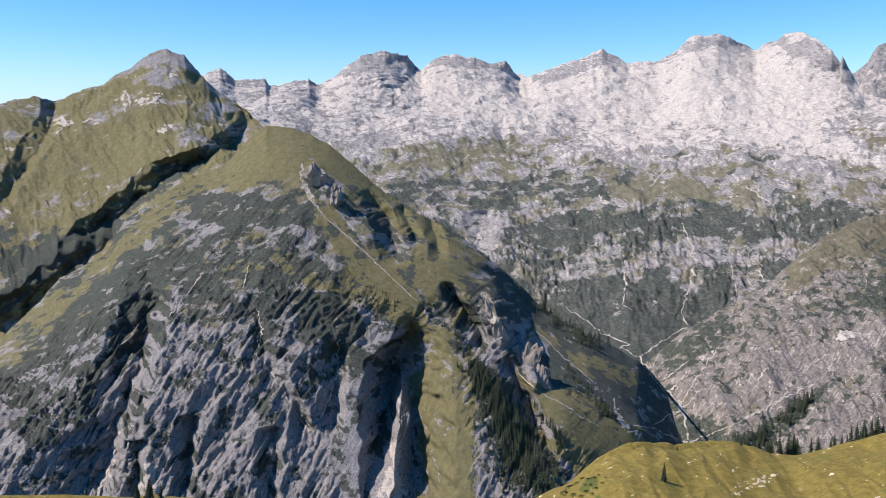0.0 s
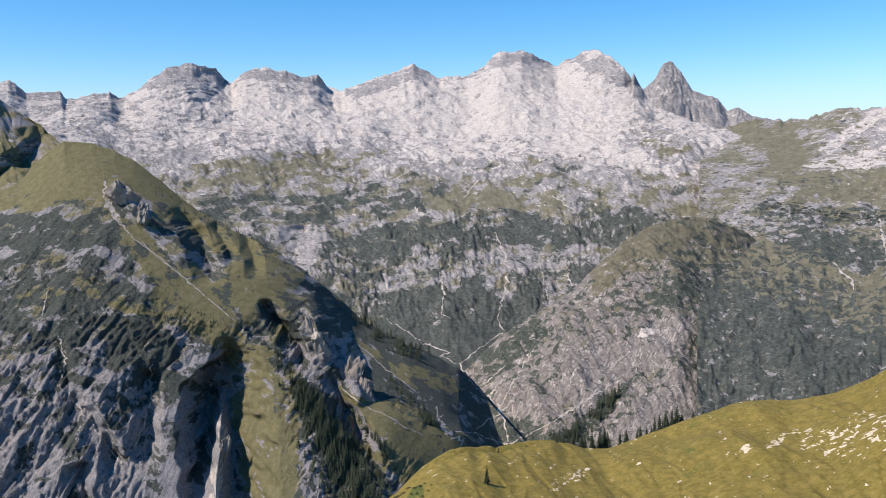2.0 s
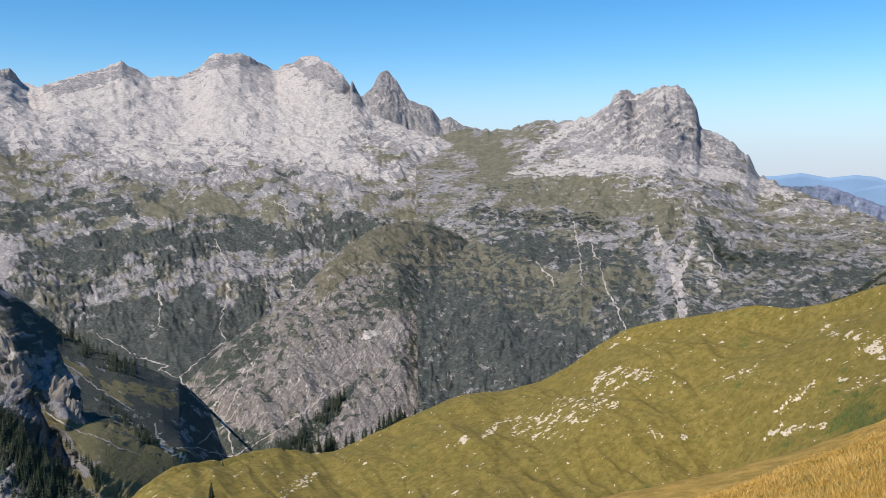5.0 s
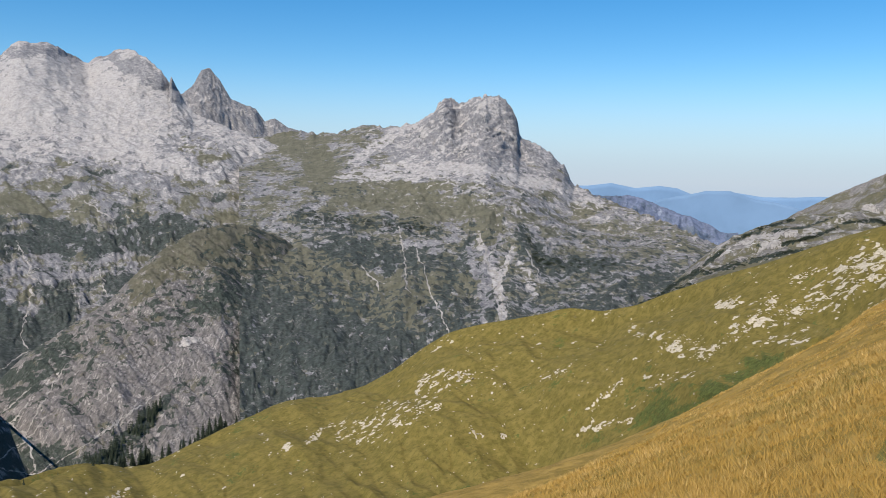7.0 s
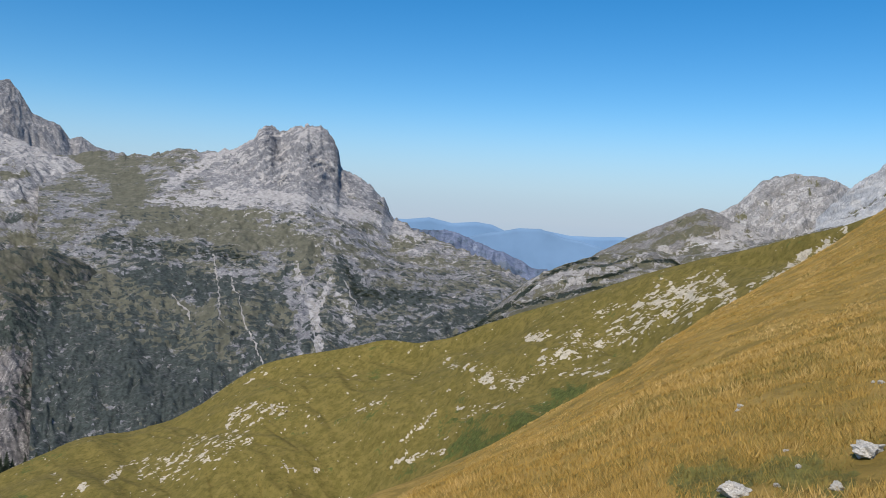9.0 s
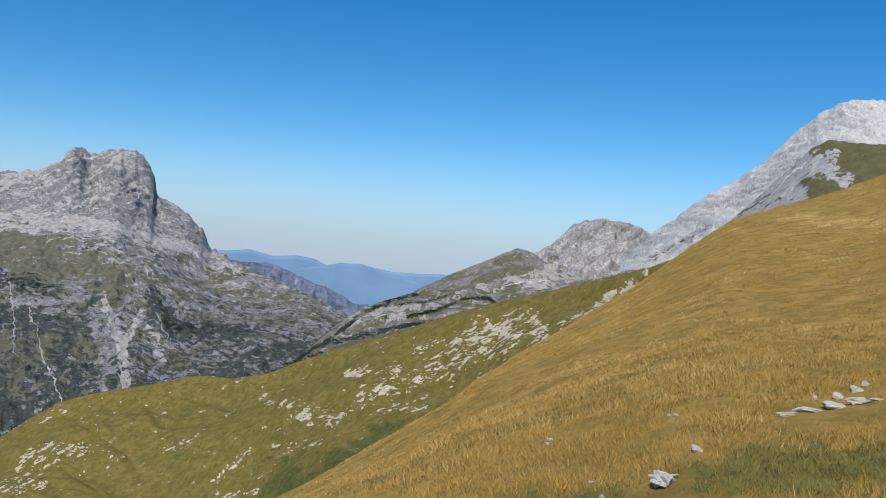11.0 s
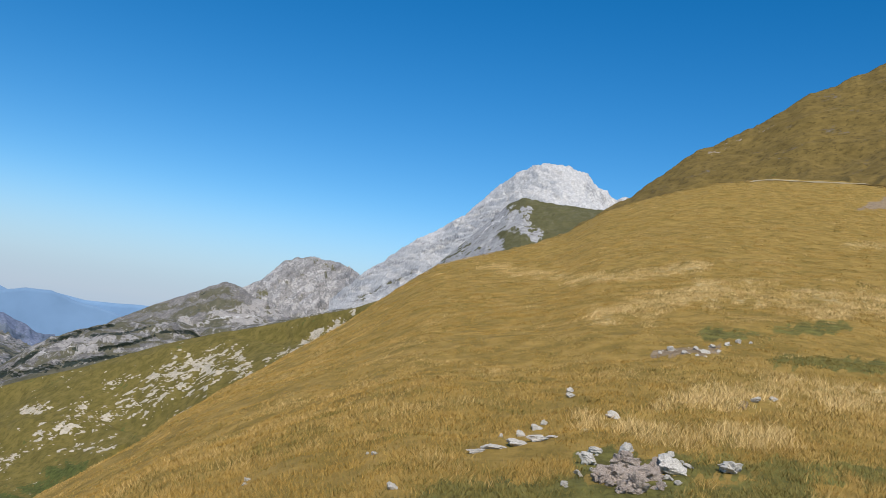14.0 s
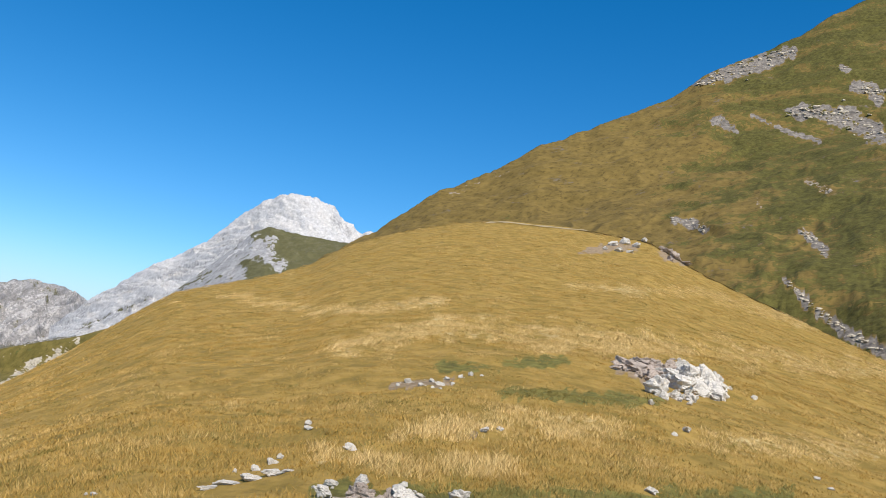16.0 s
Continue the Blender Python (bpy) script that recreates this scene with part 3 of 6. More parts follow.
def ledges(f, period, seed, dip=0.0, wobble=1.0):
    """Beds of rock that crop out as steps: 0 on the tread to 1 at the lip."""
    u = (f["q"] + dip * f["s"]) / period + wobble * fbm(f["s"] / period / 5, f["q"] / period / 3, 4, seed)
    t = u - np.floor(u)
    deep = 0.5 + 0.5 * fbm(f["s"] / period / 3, u * 0.7, 3, seed + 3)
    return np.clip(deep, 0, 1) * np.where(t < 0.75, t / 0.75, (1 - t) / 0.25)


def patches(f, size, seed, stretch=1.0, octaves=6, lean=0.0):
    return 0.5 * fbm((f["s"] + lean * f["q"]) / size, f["q"] / size / stretch, octaves, seed, 0.68)


def rock_cover(f, grass=0.4, scrub=0.4, pale=0.3, size=120.0, seed=3, steep=0.0):
    bare = steep * step(0.55, 0.25, f["up"])
    return (grass + patches(f, size, seed) - bare, scrub + patches(f, size * 0.6, seed + 20) - bare, pale + patches(f, size * 0.5, seed + 30, 3))


def eased(course, dist, rise, width=3.0):
    """A course set nearer and lower than another and without its jags."""
    b = np.arange(course[0][0], course[-1][0] + 0.01, width / 3)
    r, e = (sum(q) / 9 for q in zip(*(spread(course, b + k * width / 5) for k in range(-4, 5))))
    return [(x, y + dist, z + rise) for x, y, z in zip(b, r, e)]


# far plain under everything, to the horizon
def plain():
    b = np.radians(np.arange(0, 361, 4.0))
    r = np.array([0, 900, 1500, 2500, 3500, 4930.0])
    p = np.stack([r[:, None] * np.sin(b), r[:, None] * np.cos(b), np.full((6, len(b)), -640.0)], -1)
    return tagged(grid_object("ground", p, hump_mat, [np.full(p.shape[:2], 0.9), np.full(p.shape[:2], 0.4), np.zeros(p.shape[:2])]),
                  "wooded valley ground far below the slopes", "ground", kind="structure")


plain()


def massif_relief(f):
    e = f["e"]
    cliffs = step(-1.5, -3.5, e) * step(-11, -8, e)
    fall = eroded(130, 8, 2.6, 1, 5, 0.1, 3.2, 0.5, 1.5)(f) * (0.6 + 0.4 * step(-2.5, 0, e)) + rugged(75, 10, 1.2, 3, 7, 0.35, 0.55)(f) * (0.65 + 0.35 * step(-2.5, 0, e))
    broad = f["g"]
    fine = eroded(38, 5, 3.4, 13, 4, 0.05, 0.8, 0.55, 1.3)(f)
    f["g2"], f["g"] = f["g"], broad
    beds = 6 * ledges(f, 34, 61, -0.22) * step(-1.5, 1.5, e)
    f["rocky"] = cliffs * step(-0.12, 0.12, patches(f, 190, 91) + 0.25 * step(2.2, 0.6, np.abs(e + 5.8 - 0.1 * (f["b"] - 15))) - 0.1)
    return fall + fine * (0.2 + 1.7 * f["rocky"]) + beds


def massif_cover(f):
    e, g, g2 = f["e"], f["g"], f["g2"]
    high = step(-0.7, 3.6, e + 2.4 * patches(f, 330, 71) + 1.5 * patches(f, 70, 74, 1.5) + 0.9 * step(8, 20, f["b"]))
    low = step(-2.2, -4.5, e + 2.0 * patches(f, 260, 72))
    runnel = np.maximum(step(-0.25, -0.6, g), step(-0.2, -0.62, g2)) * step(-12, -9, e)
    bench = ledges(f, 34, 61, -0.22)
    steep = step(0.62, 0.4, f["up"])
    return (0.52 - 0.65 * high + 0.9 * patches(f, 80, 3) + 0.12 * g - 0.35 * steep,
            0.18 + 0.42 * low * step(-19, -9, e) + 0.55 * step(-9, -11, e) + 1.1 * patches(f, 90, 23) - 0.5 * high + 0.08 * g - 0.3 * f["rocky"] * step(-0.1, 0.4, g2) - 0.3 * steep * (1 - high),
            -0.1 + 0.9 * high + 0.55 * runnel * (1 - high) * step(-0.25, 0.25, patches(f, 150, 37)) + 1.0 * patches(f, 42, 33, 0.8, 6, 0.3) + 0.35 * (bench - 0.4) * step(-2.5, 0.5, e) + 0.5 * high * patches(f, 210, 35, 0.45, 4, 0.8) - 0.3 * steep * high)


massif = land("massif", [MASSIF_WEST + MASSIF_EAST, [(-27, 3400, 1.5), (10, 3500, 2.6), (25, 3200, 2.5), (36, 3000, -0.5)], [(-27, 2650, -5), (36, 2600, -5.0)],
                         [(-27, 2150, -10), (36, 2100, -10.0)], [(-27, 1350, -17), (36, 1300, -17.5)], [(-27, 950, -25), (36, 950, -25)]], [100, 100, 80, 50, 14], (-17, 38), 0.08, massif_mat,
              massif_relief, massif_cover, crag=18, crag_size=60, keep=0.25,
              label="pale limestone massif with scrub on its lower flank", category="mountain",
              cuts=[[(-1.79, 6.42, 90, 2.2, 0.92), (-2.34, 4.82, 60, 1.83, 1.1)], [(4.63, 5.81, 90, 1.47, 0.73), (5.12, 4.46, 50, 1.47, 1.1)], [(15.08, -4.83, 40, 1.47, 1.47), (15.83, -6.94, 40, 1.47, 1.47), (15.56, -9.79, 10, 0.73, 0.73)],
                    [(24.43, 5.41, 40, 2.56, 2.2), (24.62, 4.43, 40, 2.2, 1.47)], [(18.73, 6.95, 50, 2.2, 1.1), (19.25, 5.93, 30, 1.47, 1.1)], [(2.63, -3.54, 50, 1.47, 1.1), (2.46, -5.75, 50, 1.83, 1.1)], [(-7.76, 4.77, 60, 1.83, 0.73), (-7.6, 3.35, 40, 1.83, 0.73)]],
              marks=[("scrub", 0.75, [(8.02, -8.62, 0.88), (11.65, -8.7, 1.65), (17.26, -9, 2.01), (14.55, -10.91, 1.1)]), ("scrub", 0.5, [(-3.09, -1.71, 1.28), (2.44, -2.25, 1.1), (7.19, -1.5, 1.28), (11.14, -1.84, 0.92)]),
                     ("scrub", 0.55, [(7.23, -4.61, 1.47), (11.55, -4, 1.28), (16.75, -3.55, 1.28), (21.07, -3.79, 1.47), (24.2, -3.2, 1.47)]), ("scrub", 0.6, [(6.61, -13.02, 1.83), (9.54, -11.48, 1.47), (15.3, -12.64, 2.2), (17.47, -15.27, 2.2)]),
                     ("rock", 0.28, [(8.36, -6.78, 1.03), (11.61, -6.71, 0.73), (14.42, -6.1, 1.28), (16.47, -5.5, 1.47), (19.14, -4.89, 1.65), (21.75, -4.97, 1.28)]), ("rock", 0.6, [(0.97, -3.91, 0.73), (3.19, -4.27, 1.1), (2.83, -5.75, 0.73)]),
                     ("rock", 1.0, [(-6.67, 5.56, 0.51), (-4.87, 6.22, 0.73), (-1.97, 6.17, 0.59)]), ("rock", 1.0, [(6.01, 5.16, 0.37), (8.16, 5.67, 0.51), (10.62, 6.51, 0.51)]), ("rock", 1.0, [(15.42, 6.9, 0.51), (17.08, 7.35, 0.37), (18.73, 6.88, 0.37)]),
                     ("rock", 1.0, [(20.33, 7.15, 0.37), (22.24, 6.48, 0.73), (24.12, 5.68, 0.59), (24.77, 4.43, 0.37)]), ("rock", 0.42, [(13.06, 6.04, 0.22), (16.42, 7.1, 0.29)]), ("rock", 1.0, [(-0.52, 6.32, 0.37), (4.2, 6.06, 0.33)]),
                     ("rock", 0.42, [(6.96, 2.02, 0.44), (7.85, 2.23, 0.37)]), ("rock", 0.42, [(7.66, 3.2, 0.37), (8.19, 3.37, 0.29)]), ("rock", 0.7, [(-5.63, 1.2, 0.51), (-3.44, 1.39, 0.66)]), ("rock", 0.42, [(-13.71, 5.36, 0.73), (-10.95, 4.72, 0.51), (-8.12, 4.76, 0.59)]),
                     ("grass", 0.5, [(11.14, -1.66, 0.92), (14.3, -1.81, 0.73), (17.05, -2.13, 0.73)]), ("grass", 0.5, [(23.94, 2.81, 1.1), (26.63, 1.46, 1.47)]), ("grass", 0.4, [(-3.08, 0.49, 1.47), (0.59, 0.13, 1.1), (4.25, 0.86, 1.1)]),
                     ("pale", 0.5, [(-0.15, 4.11, 1.1), (4.22, 3.39, 1.47), (11.37, 4.05, 2.2), (18.17, 4.28, 2.56), (22.99, 3.49, 1.83)]), ("pale", 0.4, [(10.01, 1.58, 0.73), (16.61, 1.2, 0.73), (21.5, 1.51, 0.73), (26.47, -0.17, 0.73)]),
                     ("pale", 0.6, [(7.99, -6.43, 0.29), (8.45, -7.88, 0.22)]), ("pale", 0.6, [(13.45, -9.35, 0.26), (14.81, -7.69, 0.22), (15.25, -4.82, 0.15)]), ("pale", 0.5, [(2.45, -4.28, 0.29), (3.01, -5.75, 0.37)])])
spire = land("rock_spire", [SPIRE_CREST, [(24, 4100, 1.0), (34, 4100, 1.0)]], [70], (24.4, 33.2), 0.06, massif_mat, eroded(70, 12, 2.6, 5, 5, 0.1, 1.2),
             lambda f: (-0.2 + 0 * f["e"], -0.4 + 0 * f["e"], 0.3 + 0.6 * patches(f, 60, 33) - 0.1 * f["g"]), crag=9, crag_size=50, keep=0.2, label="steep grey rock spire behind the ridge", category="mountain")


def pyramid_relief(f):
    e, b = f["e"], f["b"]
    peak = step(0.6, 2.2, e - 0.1 * np.abs(b - 44)) * step(37, 40, b)
    fall = eroded(75, 7, 2.4, 11, 5, -0.1, 2.6, 0.52, 1.4)(f) + rugged(52, 8, 1.3, 15, 7, -0.2, 0.55)(f)
    saddle = step(38, 34, b) * step(-3, 0, e)
    beds = ledges(f, 24, 63, 0.1, 1.4)
    f["beds"], f["peak"] = beds, peak
    return fall * (0.7 + 0.6 * peak - 0.45 * saddle) + rugged(34, 12, 4.0, 27, 5, -1.1, 0.55, 0.4)(f) * peak + 5 * beds * step(-4, -1.5, e) * (1 - peak) * (1 - saddle)


def pyramid_cover(f):
    e, b, g, peak = f["e"], f["b"], f["g"], f["peak"]
    high = step(-1.2, 2.4, e + 1.2 * patches(f, 200, 71) - 0.06 * np.abs(b - 44)) * step(36.5, 40.5, b + 2 * patches(f, 90, 75))
    low = step(-2.5, -5.5, e + 2.0 * patches(f, 200, 72))
    runnel = step(-0.3, -0.65, g) * step(-0.2, 0.2, patches(f, 160, 37))
    shelf = (f["beds"] - 0.35) * step(-4.5, -1.5, e) * (1 - peak)
    return (0.54 - 0.62 * high + 0.8 * patches(f, 80, 3) + 0.12 * g, 0.05 + 0.4 * low + 0.28 * step(-5, -8, e) * step(50, 42, b) + 0.22 * step(39, 35, b) * step(-2, -4, e) + 1.5 * patches(f, 26, 23, 0.7) + 0.12 * g - 0.3 * high,
            0.06 + 0.12 * high - 0.05 * peak + 0.3 * step(-5.5, -1, e) - 0.3 * step(40.5, 32, b) + 0.45 * runnel + 0.6 * shelf + 0.8 * patches(f, 32, 34, 0.6, 6, 0.2) + 0.9 * peak * patches(f, 30, 44, 4.0, 5, -1.1))


pyramid = land("pyramid_peak", [PYRAMID_CREST, [(28, 3000, 0.5), (44, 2700, 1.2), (50, 2600, -2.5), (61, 2000, -6)], [(28, 2150, -4.5), (44, 2100, -4.5), (61, 1600, -8.5)],
                                [(28, 1250, -17), (44, 1250, -15), (61, 1150, -12)]], [100, 100, 120], (28.2, 61.5), 0.07, massif_mat,
               pyramid_relief, pyramid_cover, crag=17, crag_size=26, keep=0.2, label="grey rock pyramid above scrubby slopes", category="mountain",
               cuts=[[(41.33, 5.21, -35, 1.47, 1.47), (40.7, 2.89, -40, 2.56, 2.2), (39.64, 0.32, -30, 3.3, 3.3)], [(42.58, 4.94, 30, 0.59, 0.59), (42.39, 1.09, 20, 1.47, 1.47)], [(44.03, 5.39, -25, 0.88, 0.88), (43.64, 2.93, -35, 1.83, 1.47), (43.5, 0.38, -20, 2.2, 2.2)], [(46.76, 2.17, -20, 1.47, 1.1), (49.16, 0.39, -20, 2.2, 1.47)], [(44.92, 2.95, 30, 1.47, 1.1), (47.72, 0.08, 20, 1.83, 1.83)], [(44.88, -4.02, 25, 0.92, 0.92), (45.35, -8.79, 25, 1.1, 1.1)], [(41.77, 5.07, 40, 0.73, 0.73), (42.54, 2.92, 30, 1.1, 1.1)], [(38.22, -4.12, 15, 0.73, 0.73), (40.88, -8.88, 15, 0.73, 0.73)]],
               marks=[("pale", 0.6, [(40.4, 4.5, 0.25), (38.0, 2.9, 0.4), (35.4, 1.0, 0.35)]), ("pale", 0.45, [(34.6, 0.2, 0.25), (38.9, 1.0, 0.35), (42.2, 0.9, 0.35), (48.4, -0.2, 0.25)]), ("pale", 0.6, [(41.8, 2.4, 0.2), (40.9, 1.8, 0.45)]), ("rock", 0.35, [(41.4, 4.9, 0.6), (44.0, 3.6, 1.0), (45.4, 4.6, 0.6), (48.0, 1.3, 0.7)]),
                      ("grass", 0.6, [(30.21, 2.67, 0.92), (33.06, 1.66, 1.1), (33.07, 0.21, 1.1)]), ("grass", 0.5, [(30.21, -5.62, 1.83), (34.56, -6.72, 2.2), (38.26, -7.81, 2.2), (41.96, -6.65, 1.47)]), ("grass", 0.45, [(34.52, -0.86, 1.1), (40.4, -1.51, 1.47), (44.1, -2.19, 1.1)]),
                      ("scrub", 0.6, [(32, -2.35, 0.66), (36, -2.86, 0.51), (38.94, -3.01, 0.81), (40.8, -3.35, 0.59)]), ("scrub", 0.6, [(33.07, -0.88, 0.37), (35.98, -0.77, 0.44)]), ("scrub", 0.5, [(34.55, -4.52, 1.1), (38.23, -5.04, 0.95), (41.94, -5.55, 0.73)]),
                      ("scrub", 0.6, [(46.7, -3.24, 0.59), (47.48, -5.06, 0.81), (49.31, -5.38, 0.73), (52.56, -5.28, 0.59)]), ("scrub", 0.6, [(43.38, -2.94, 0.51), (42.69, -5.53, 0.59), (41.23, -7.4, 0.51)]), ("scrub", 0.5, [(33.12, -10.36, 1.83), (36.07, -11.83, 1.83), (38.29, -10.37, 1.1)]),
                      ("scrub", 0.45, [(49.76, -8.65, 1.1), (52.97, -7.07, 1.1), (55.75, -5.88, 0.73)]), ("rock", 0.2, [(41.04, 4.7, 0.59), (43.61, 4.56, 1.1), (45.43, 4.4, 0.81), (46.57, 2.61, 0.59), (49.16, 0.46, 0.59)]), ("pale", 0.4, [(41.04, 4.7, 0.51), (43.61, 4.56, 0.88), (45.07, 4.4, 0.73)]), ("rock", 0.25, [(38.16, 1.39, 0.73), (41.82, 1.81, 1.47), (45.49, 1.87, 1.1)]),
                      ("pale", 0.8, [(43.5, -3.5, 0.25), (44.4, -5.3, 0.42), (45.1, -7.3, 0.4), (45.36, -9.52, 0.3)]), ("pale", 0.7, [(46.0, -4.2, 0.2), (45.3, -5.8, 0.28), (44.9, -6.6, 0.25)]), ("rock", 0.5, [(43.0, -4.5, 0.5), (44.2, -7.2, 0.7), (43.9, -9.0, 0.5)]), ("pale", 0.5, [(46.38, -5.46, 0.51), (47.53, -7.26, 0.51)]), ("pale", 0.55, [(44.36, 3.49, 0.15), (46.93, 2.61, 0.22), (48.42, 1.18, 0.22)]),
                      ("pale", 0.5, [(34.52, -0.13, 0.37), (38.17, 0.29, 0.51), (41.84, 0.72, 0.51), (44.05, 0.75, 0.37)]), ("pale", 0.45, [(45.53, 0.04, 0.51), (49.18, -0.27, 0.44), (51.36, -1.32, 0.37)]), ("pale", 0.45, [(36.03, -6.35, 0.51), (37.88, -6.71, 0.37)])])


def hump_cover(f):
    g = f["g"]
    east = step(24.5, 28, f["b"] + 0.45 * (f["e"] + 8) + 2 * patches(f, 120, 71))
    top = step(-7.2, -4.6, f["e"] + 1.2 * patches(f, 60, 73))
    runnel = step(-0.3, -0.7, g)
    return (0.3 + 0.2 * east + 0.8 * patches(f, 40, 3) + 0.3 * top, 0.28 + 0.42 * east - 0.34 * top + 1.4 * patches(f, 22, 23) + 0.12 * g, 0.02 - 0.15 * east + 0.35 * runnel * (1 - 0.6 * east) + 0.6 * patches(f, 30, 33, 2, 5, 0.6))


hump = land("wooded_hump", [HUMP_CREST, [(12.5, 1550, -15.5), (16, 1480, -14), (20, 1520, -12), (27, 1720, -8.5), (31, 1830, -9), (36, 1990, -11)], [(12.5, 1300, -19), (16, 1220, -19.5), (20, 1200, -20), (27, 1210, -20), (36, 1380, -20)]], [110, 110], (12.6, 36), 0.065, hump_mat,
            lambda f: eroded(42, 4, 2.8, 17, 5, 0.4, 3.0, 0.52, 1.4)(f) + rugged(26, 4, 1.6, 19, 6, 0.4, 0.55)(f), hump_cover, crag=5, crag_size=30, label="rounded hump with scrub and grey rock faces", category="mountain",
            marks=[("grass", 0.6, [(21.94, -7.17, 0.81), (24.19, -5.35, 1.1), (26.41, -3.89, 0.92), (28.24, -3.72, 0.73)]), ("scrub", 0.5, [(23.78, -9.03, 0.44), (26.75, -7.94, 0.73), (29.32, -6.84, 0.88)]), ("scrub", 0.6, [(18.28, -14.04, 0.66), (19.99, -12.63, 0.51)]),
                   ("rock", 0.5, [(15.45, -15.37, 1.47), (19.23, -13.7, 2.01), (23.75, -11.95, 2.01), (27.11, -10.13, 1.1)]), ("rock", 0.5, [(23.69, -16.61, 1.28), (27.45, -14.09, 1.47)]), ("pale", 0.7, [(24.7, -10.49, 0.37), (25.44, -10.2, 0.44)]), ("pale", 0.4, [(26.37, -9.77, 0.51), (27.85, -9.21, 0.37)]),
                   ("scrub", 1.0, [(13.23, -14.87, 1.47), (14.7, -16.17, 1.83), (16.49, -17.23, 1.83), (18.92, -17.52, 1.1)]), ("scrub", 0.8, [(14.95, -12.66, 1.1), (16.65, -11.15, 0.88), (18.65, -9.98, 0.59)]), ("scrub", 0.7, [(19.91, -17.27, 0.95), (22.2, -15.53, 0.66), (23.73, -13.75, 0.29)]), ("scrub", 0.2, [(28.94, -11.92, 1.83), (31.86, -10.43, 1.83)]), ("pale", 0.45, [(15.49, -13.59, 0.22), (17.39, -11.85, 0.18)]), ("pale", 0.4, [(19.95, -15.5, 0.18), (22.6, -13.75, 0.15)])])
green_peak = land("green_peak", [GREEN_CREST, eased(GREEN_CREST, -180, -3.6), GREEN_FOOT], [120, 130], (-27.6, -9.7), 0.06, spur_mat, eroded(45, 4.5, 3.2, 23, 5, 0.1, 2.2, 0.5, 0.6),
                  lambda f: (0.8 - 0.4 * step(3.8, 6.5, f["e"] + 2 * patches(f, 80, 71)) * step(-21, -17, f["b"]) + patches(f, 70, 3), -0.05 + 0.7 * patches(f, 40, 23), 0.0 + patches(f, 40, 33)),
                  crag=8, crag_size=40, label="grassy mountain peak with rock ribs", category="mountain",
                  cuts=[[(-12.04, 2.77, 40, 0.9, 1.2), (-13.82, 0.63, 65, 1.7, 1.3), (-16.24, -0.26, 90, 2.2, 1.4), (-18.64, -2.17, 90, 2.0, 1.4), (-20.67, -4.05, 90, 2.4, 1.4), (-21.06, -5.76, 90, 2.8, 1.4), (-25.29, -9.27, 90, 3.4, 1.4), (-27.16, -10.44, 90, 3.4, 1.4)],
                        [(-23.55, 3.56, 35, 0.81, 0.44), (-24.08, 1.74, 30, 0.95, 0.51), (-24.59, 0.41, 35, 1.47, 0.51), (-26.17, -1.58, 30, 0.95, 0.51), (-26.82, -2.88, 20, 0.95, 0.51)], [(-20.72, 3.98, 20, 0.95, 0.37), (-21.7, 3.12, 15, 0.95, 0.37)], [(-16.06, 6.49, 30, 1.1, 0.44), (-13.74, 4.14, 60, 1.47, 0.73), (-12.55, 3.11, 60, 1.47, 0.73)]],
                  # the scrub band along the ravine also paints in its deep shade
                  marks=[("scrub", 0.8, [(-26.92, -5.19, 1.1), (-25.14, -5.6, 1.65), (-22.94, -5.01, 1.65), (-20.67, -4.05, 0.95)]), ("scrub", 1.0, [(-12.67, 2.51, 0.29), (-13.64, 0.99, 0.44), (-15.9, -0.08, 0.55), (-18.12, -1.48, 0.73), (-20.17, -3.54, 0.81), (-22.32, -5.2, 1.25), (-25.17, -6.43, 1.83), (-27.04, -7.82, 1.83)]), ("scrub", 0.5, [(-25.22, -0.26, 0.51), (-23.96, 0.74, 0.59), (-26.17, -1.58, 0.44)]), ("rock", 0.4, [(-16.54, 1.14, 0.37), (-15.5, 2.2, 0.59), (-14.11, 2.92, 0.88), (-13.1, 1.87, 0.59)]),
                         ("rock", 0.3, [(-21.34, 4.46, 0.29), (-18.72, 5.89, 0.37), (-16.73, 6.46, 0.37), (-14.76, 4.64, 0.37), (-13.07, 3.28, 0.29)]), ("pale", 0.55, [(-18.8, 3.52, 0.51), (-17.64, 3.72, 0.59)]), ("pale", 0.5, [(-23.44, 2.24, 0.44), (-22.04, 2.27, 0.22), (-21.09, 2.39, 0.15)]),
                         ("pale", 0.5, [(-19.92, 4, 0.29), (-19.72, 2.99, 0.22)]), ("pale", 0.5, [(-17.7, 1.65, 0.37), (-17.19, 2, 0.29)]), ("pale", 0.4, [(-15.5, 2.2, 0.37), (-13.95, 2.39, 0.44)]), ("pale", 0.4, [(-23.4, -4.65, 0.37), (-22.63, -5.02, 0.44)]), ("grass", 0.3, [(-23.71, -0.59, 2.2), (-18.86, 1.47, 1.83)])])


def spur_relief(f):
    fall = eroded(34, 5.5, 3.4, 29, 5, -0.5, 1.8, 0.55, 1.1)(f) + rugged(20, 2.6, 2.2, 33, 6, -0.4, 0.6)(f)
    broad = f["g"]
    fine = eroded(8, 2.0, 3.6, 31, 3, -0.5, 0.6, 0.6, 1.1)(f) + rugged(6, 0.9, 2.0, 35, 3, -0.4, 0.6)(f)
    f["g2"], f["g"] = f["g"], broad
    return (fall + fine * (0.3 + 0.7 * step(-8, -12, f["e"] + 3 * patches(f, 60, 71)))) * (0.25 + 0.25 * step(-1, -5, f["e"]) + 0.5 * step(-8, -11, f["e"] + 3 * patches(f, 60, 71)))


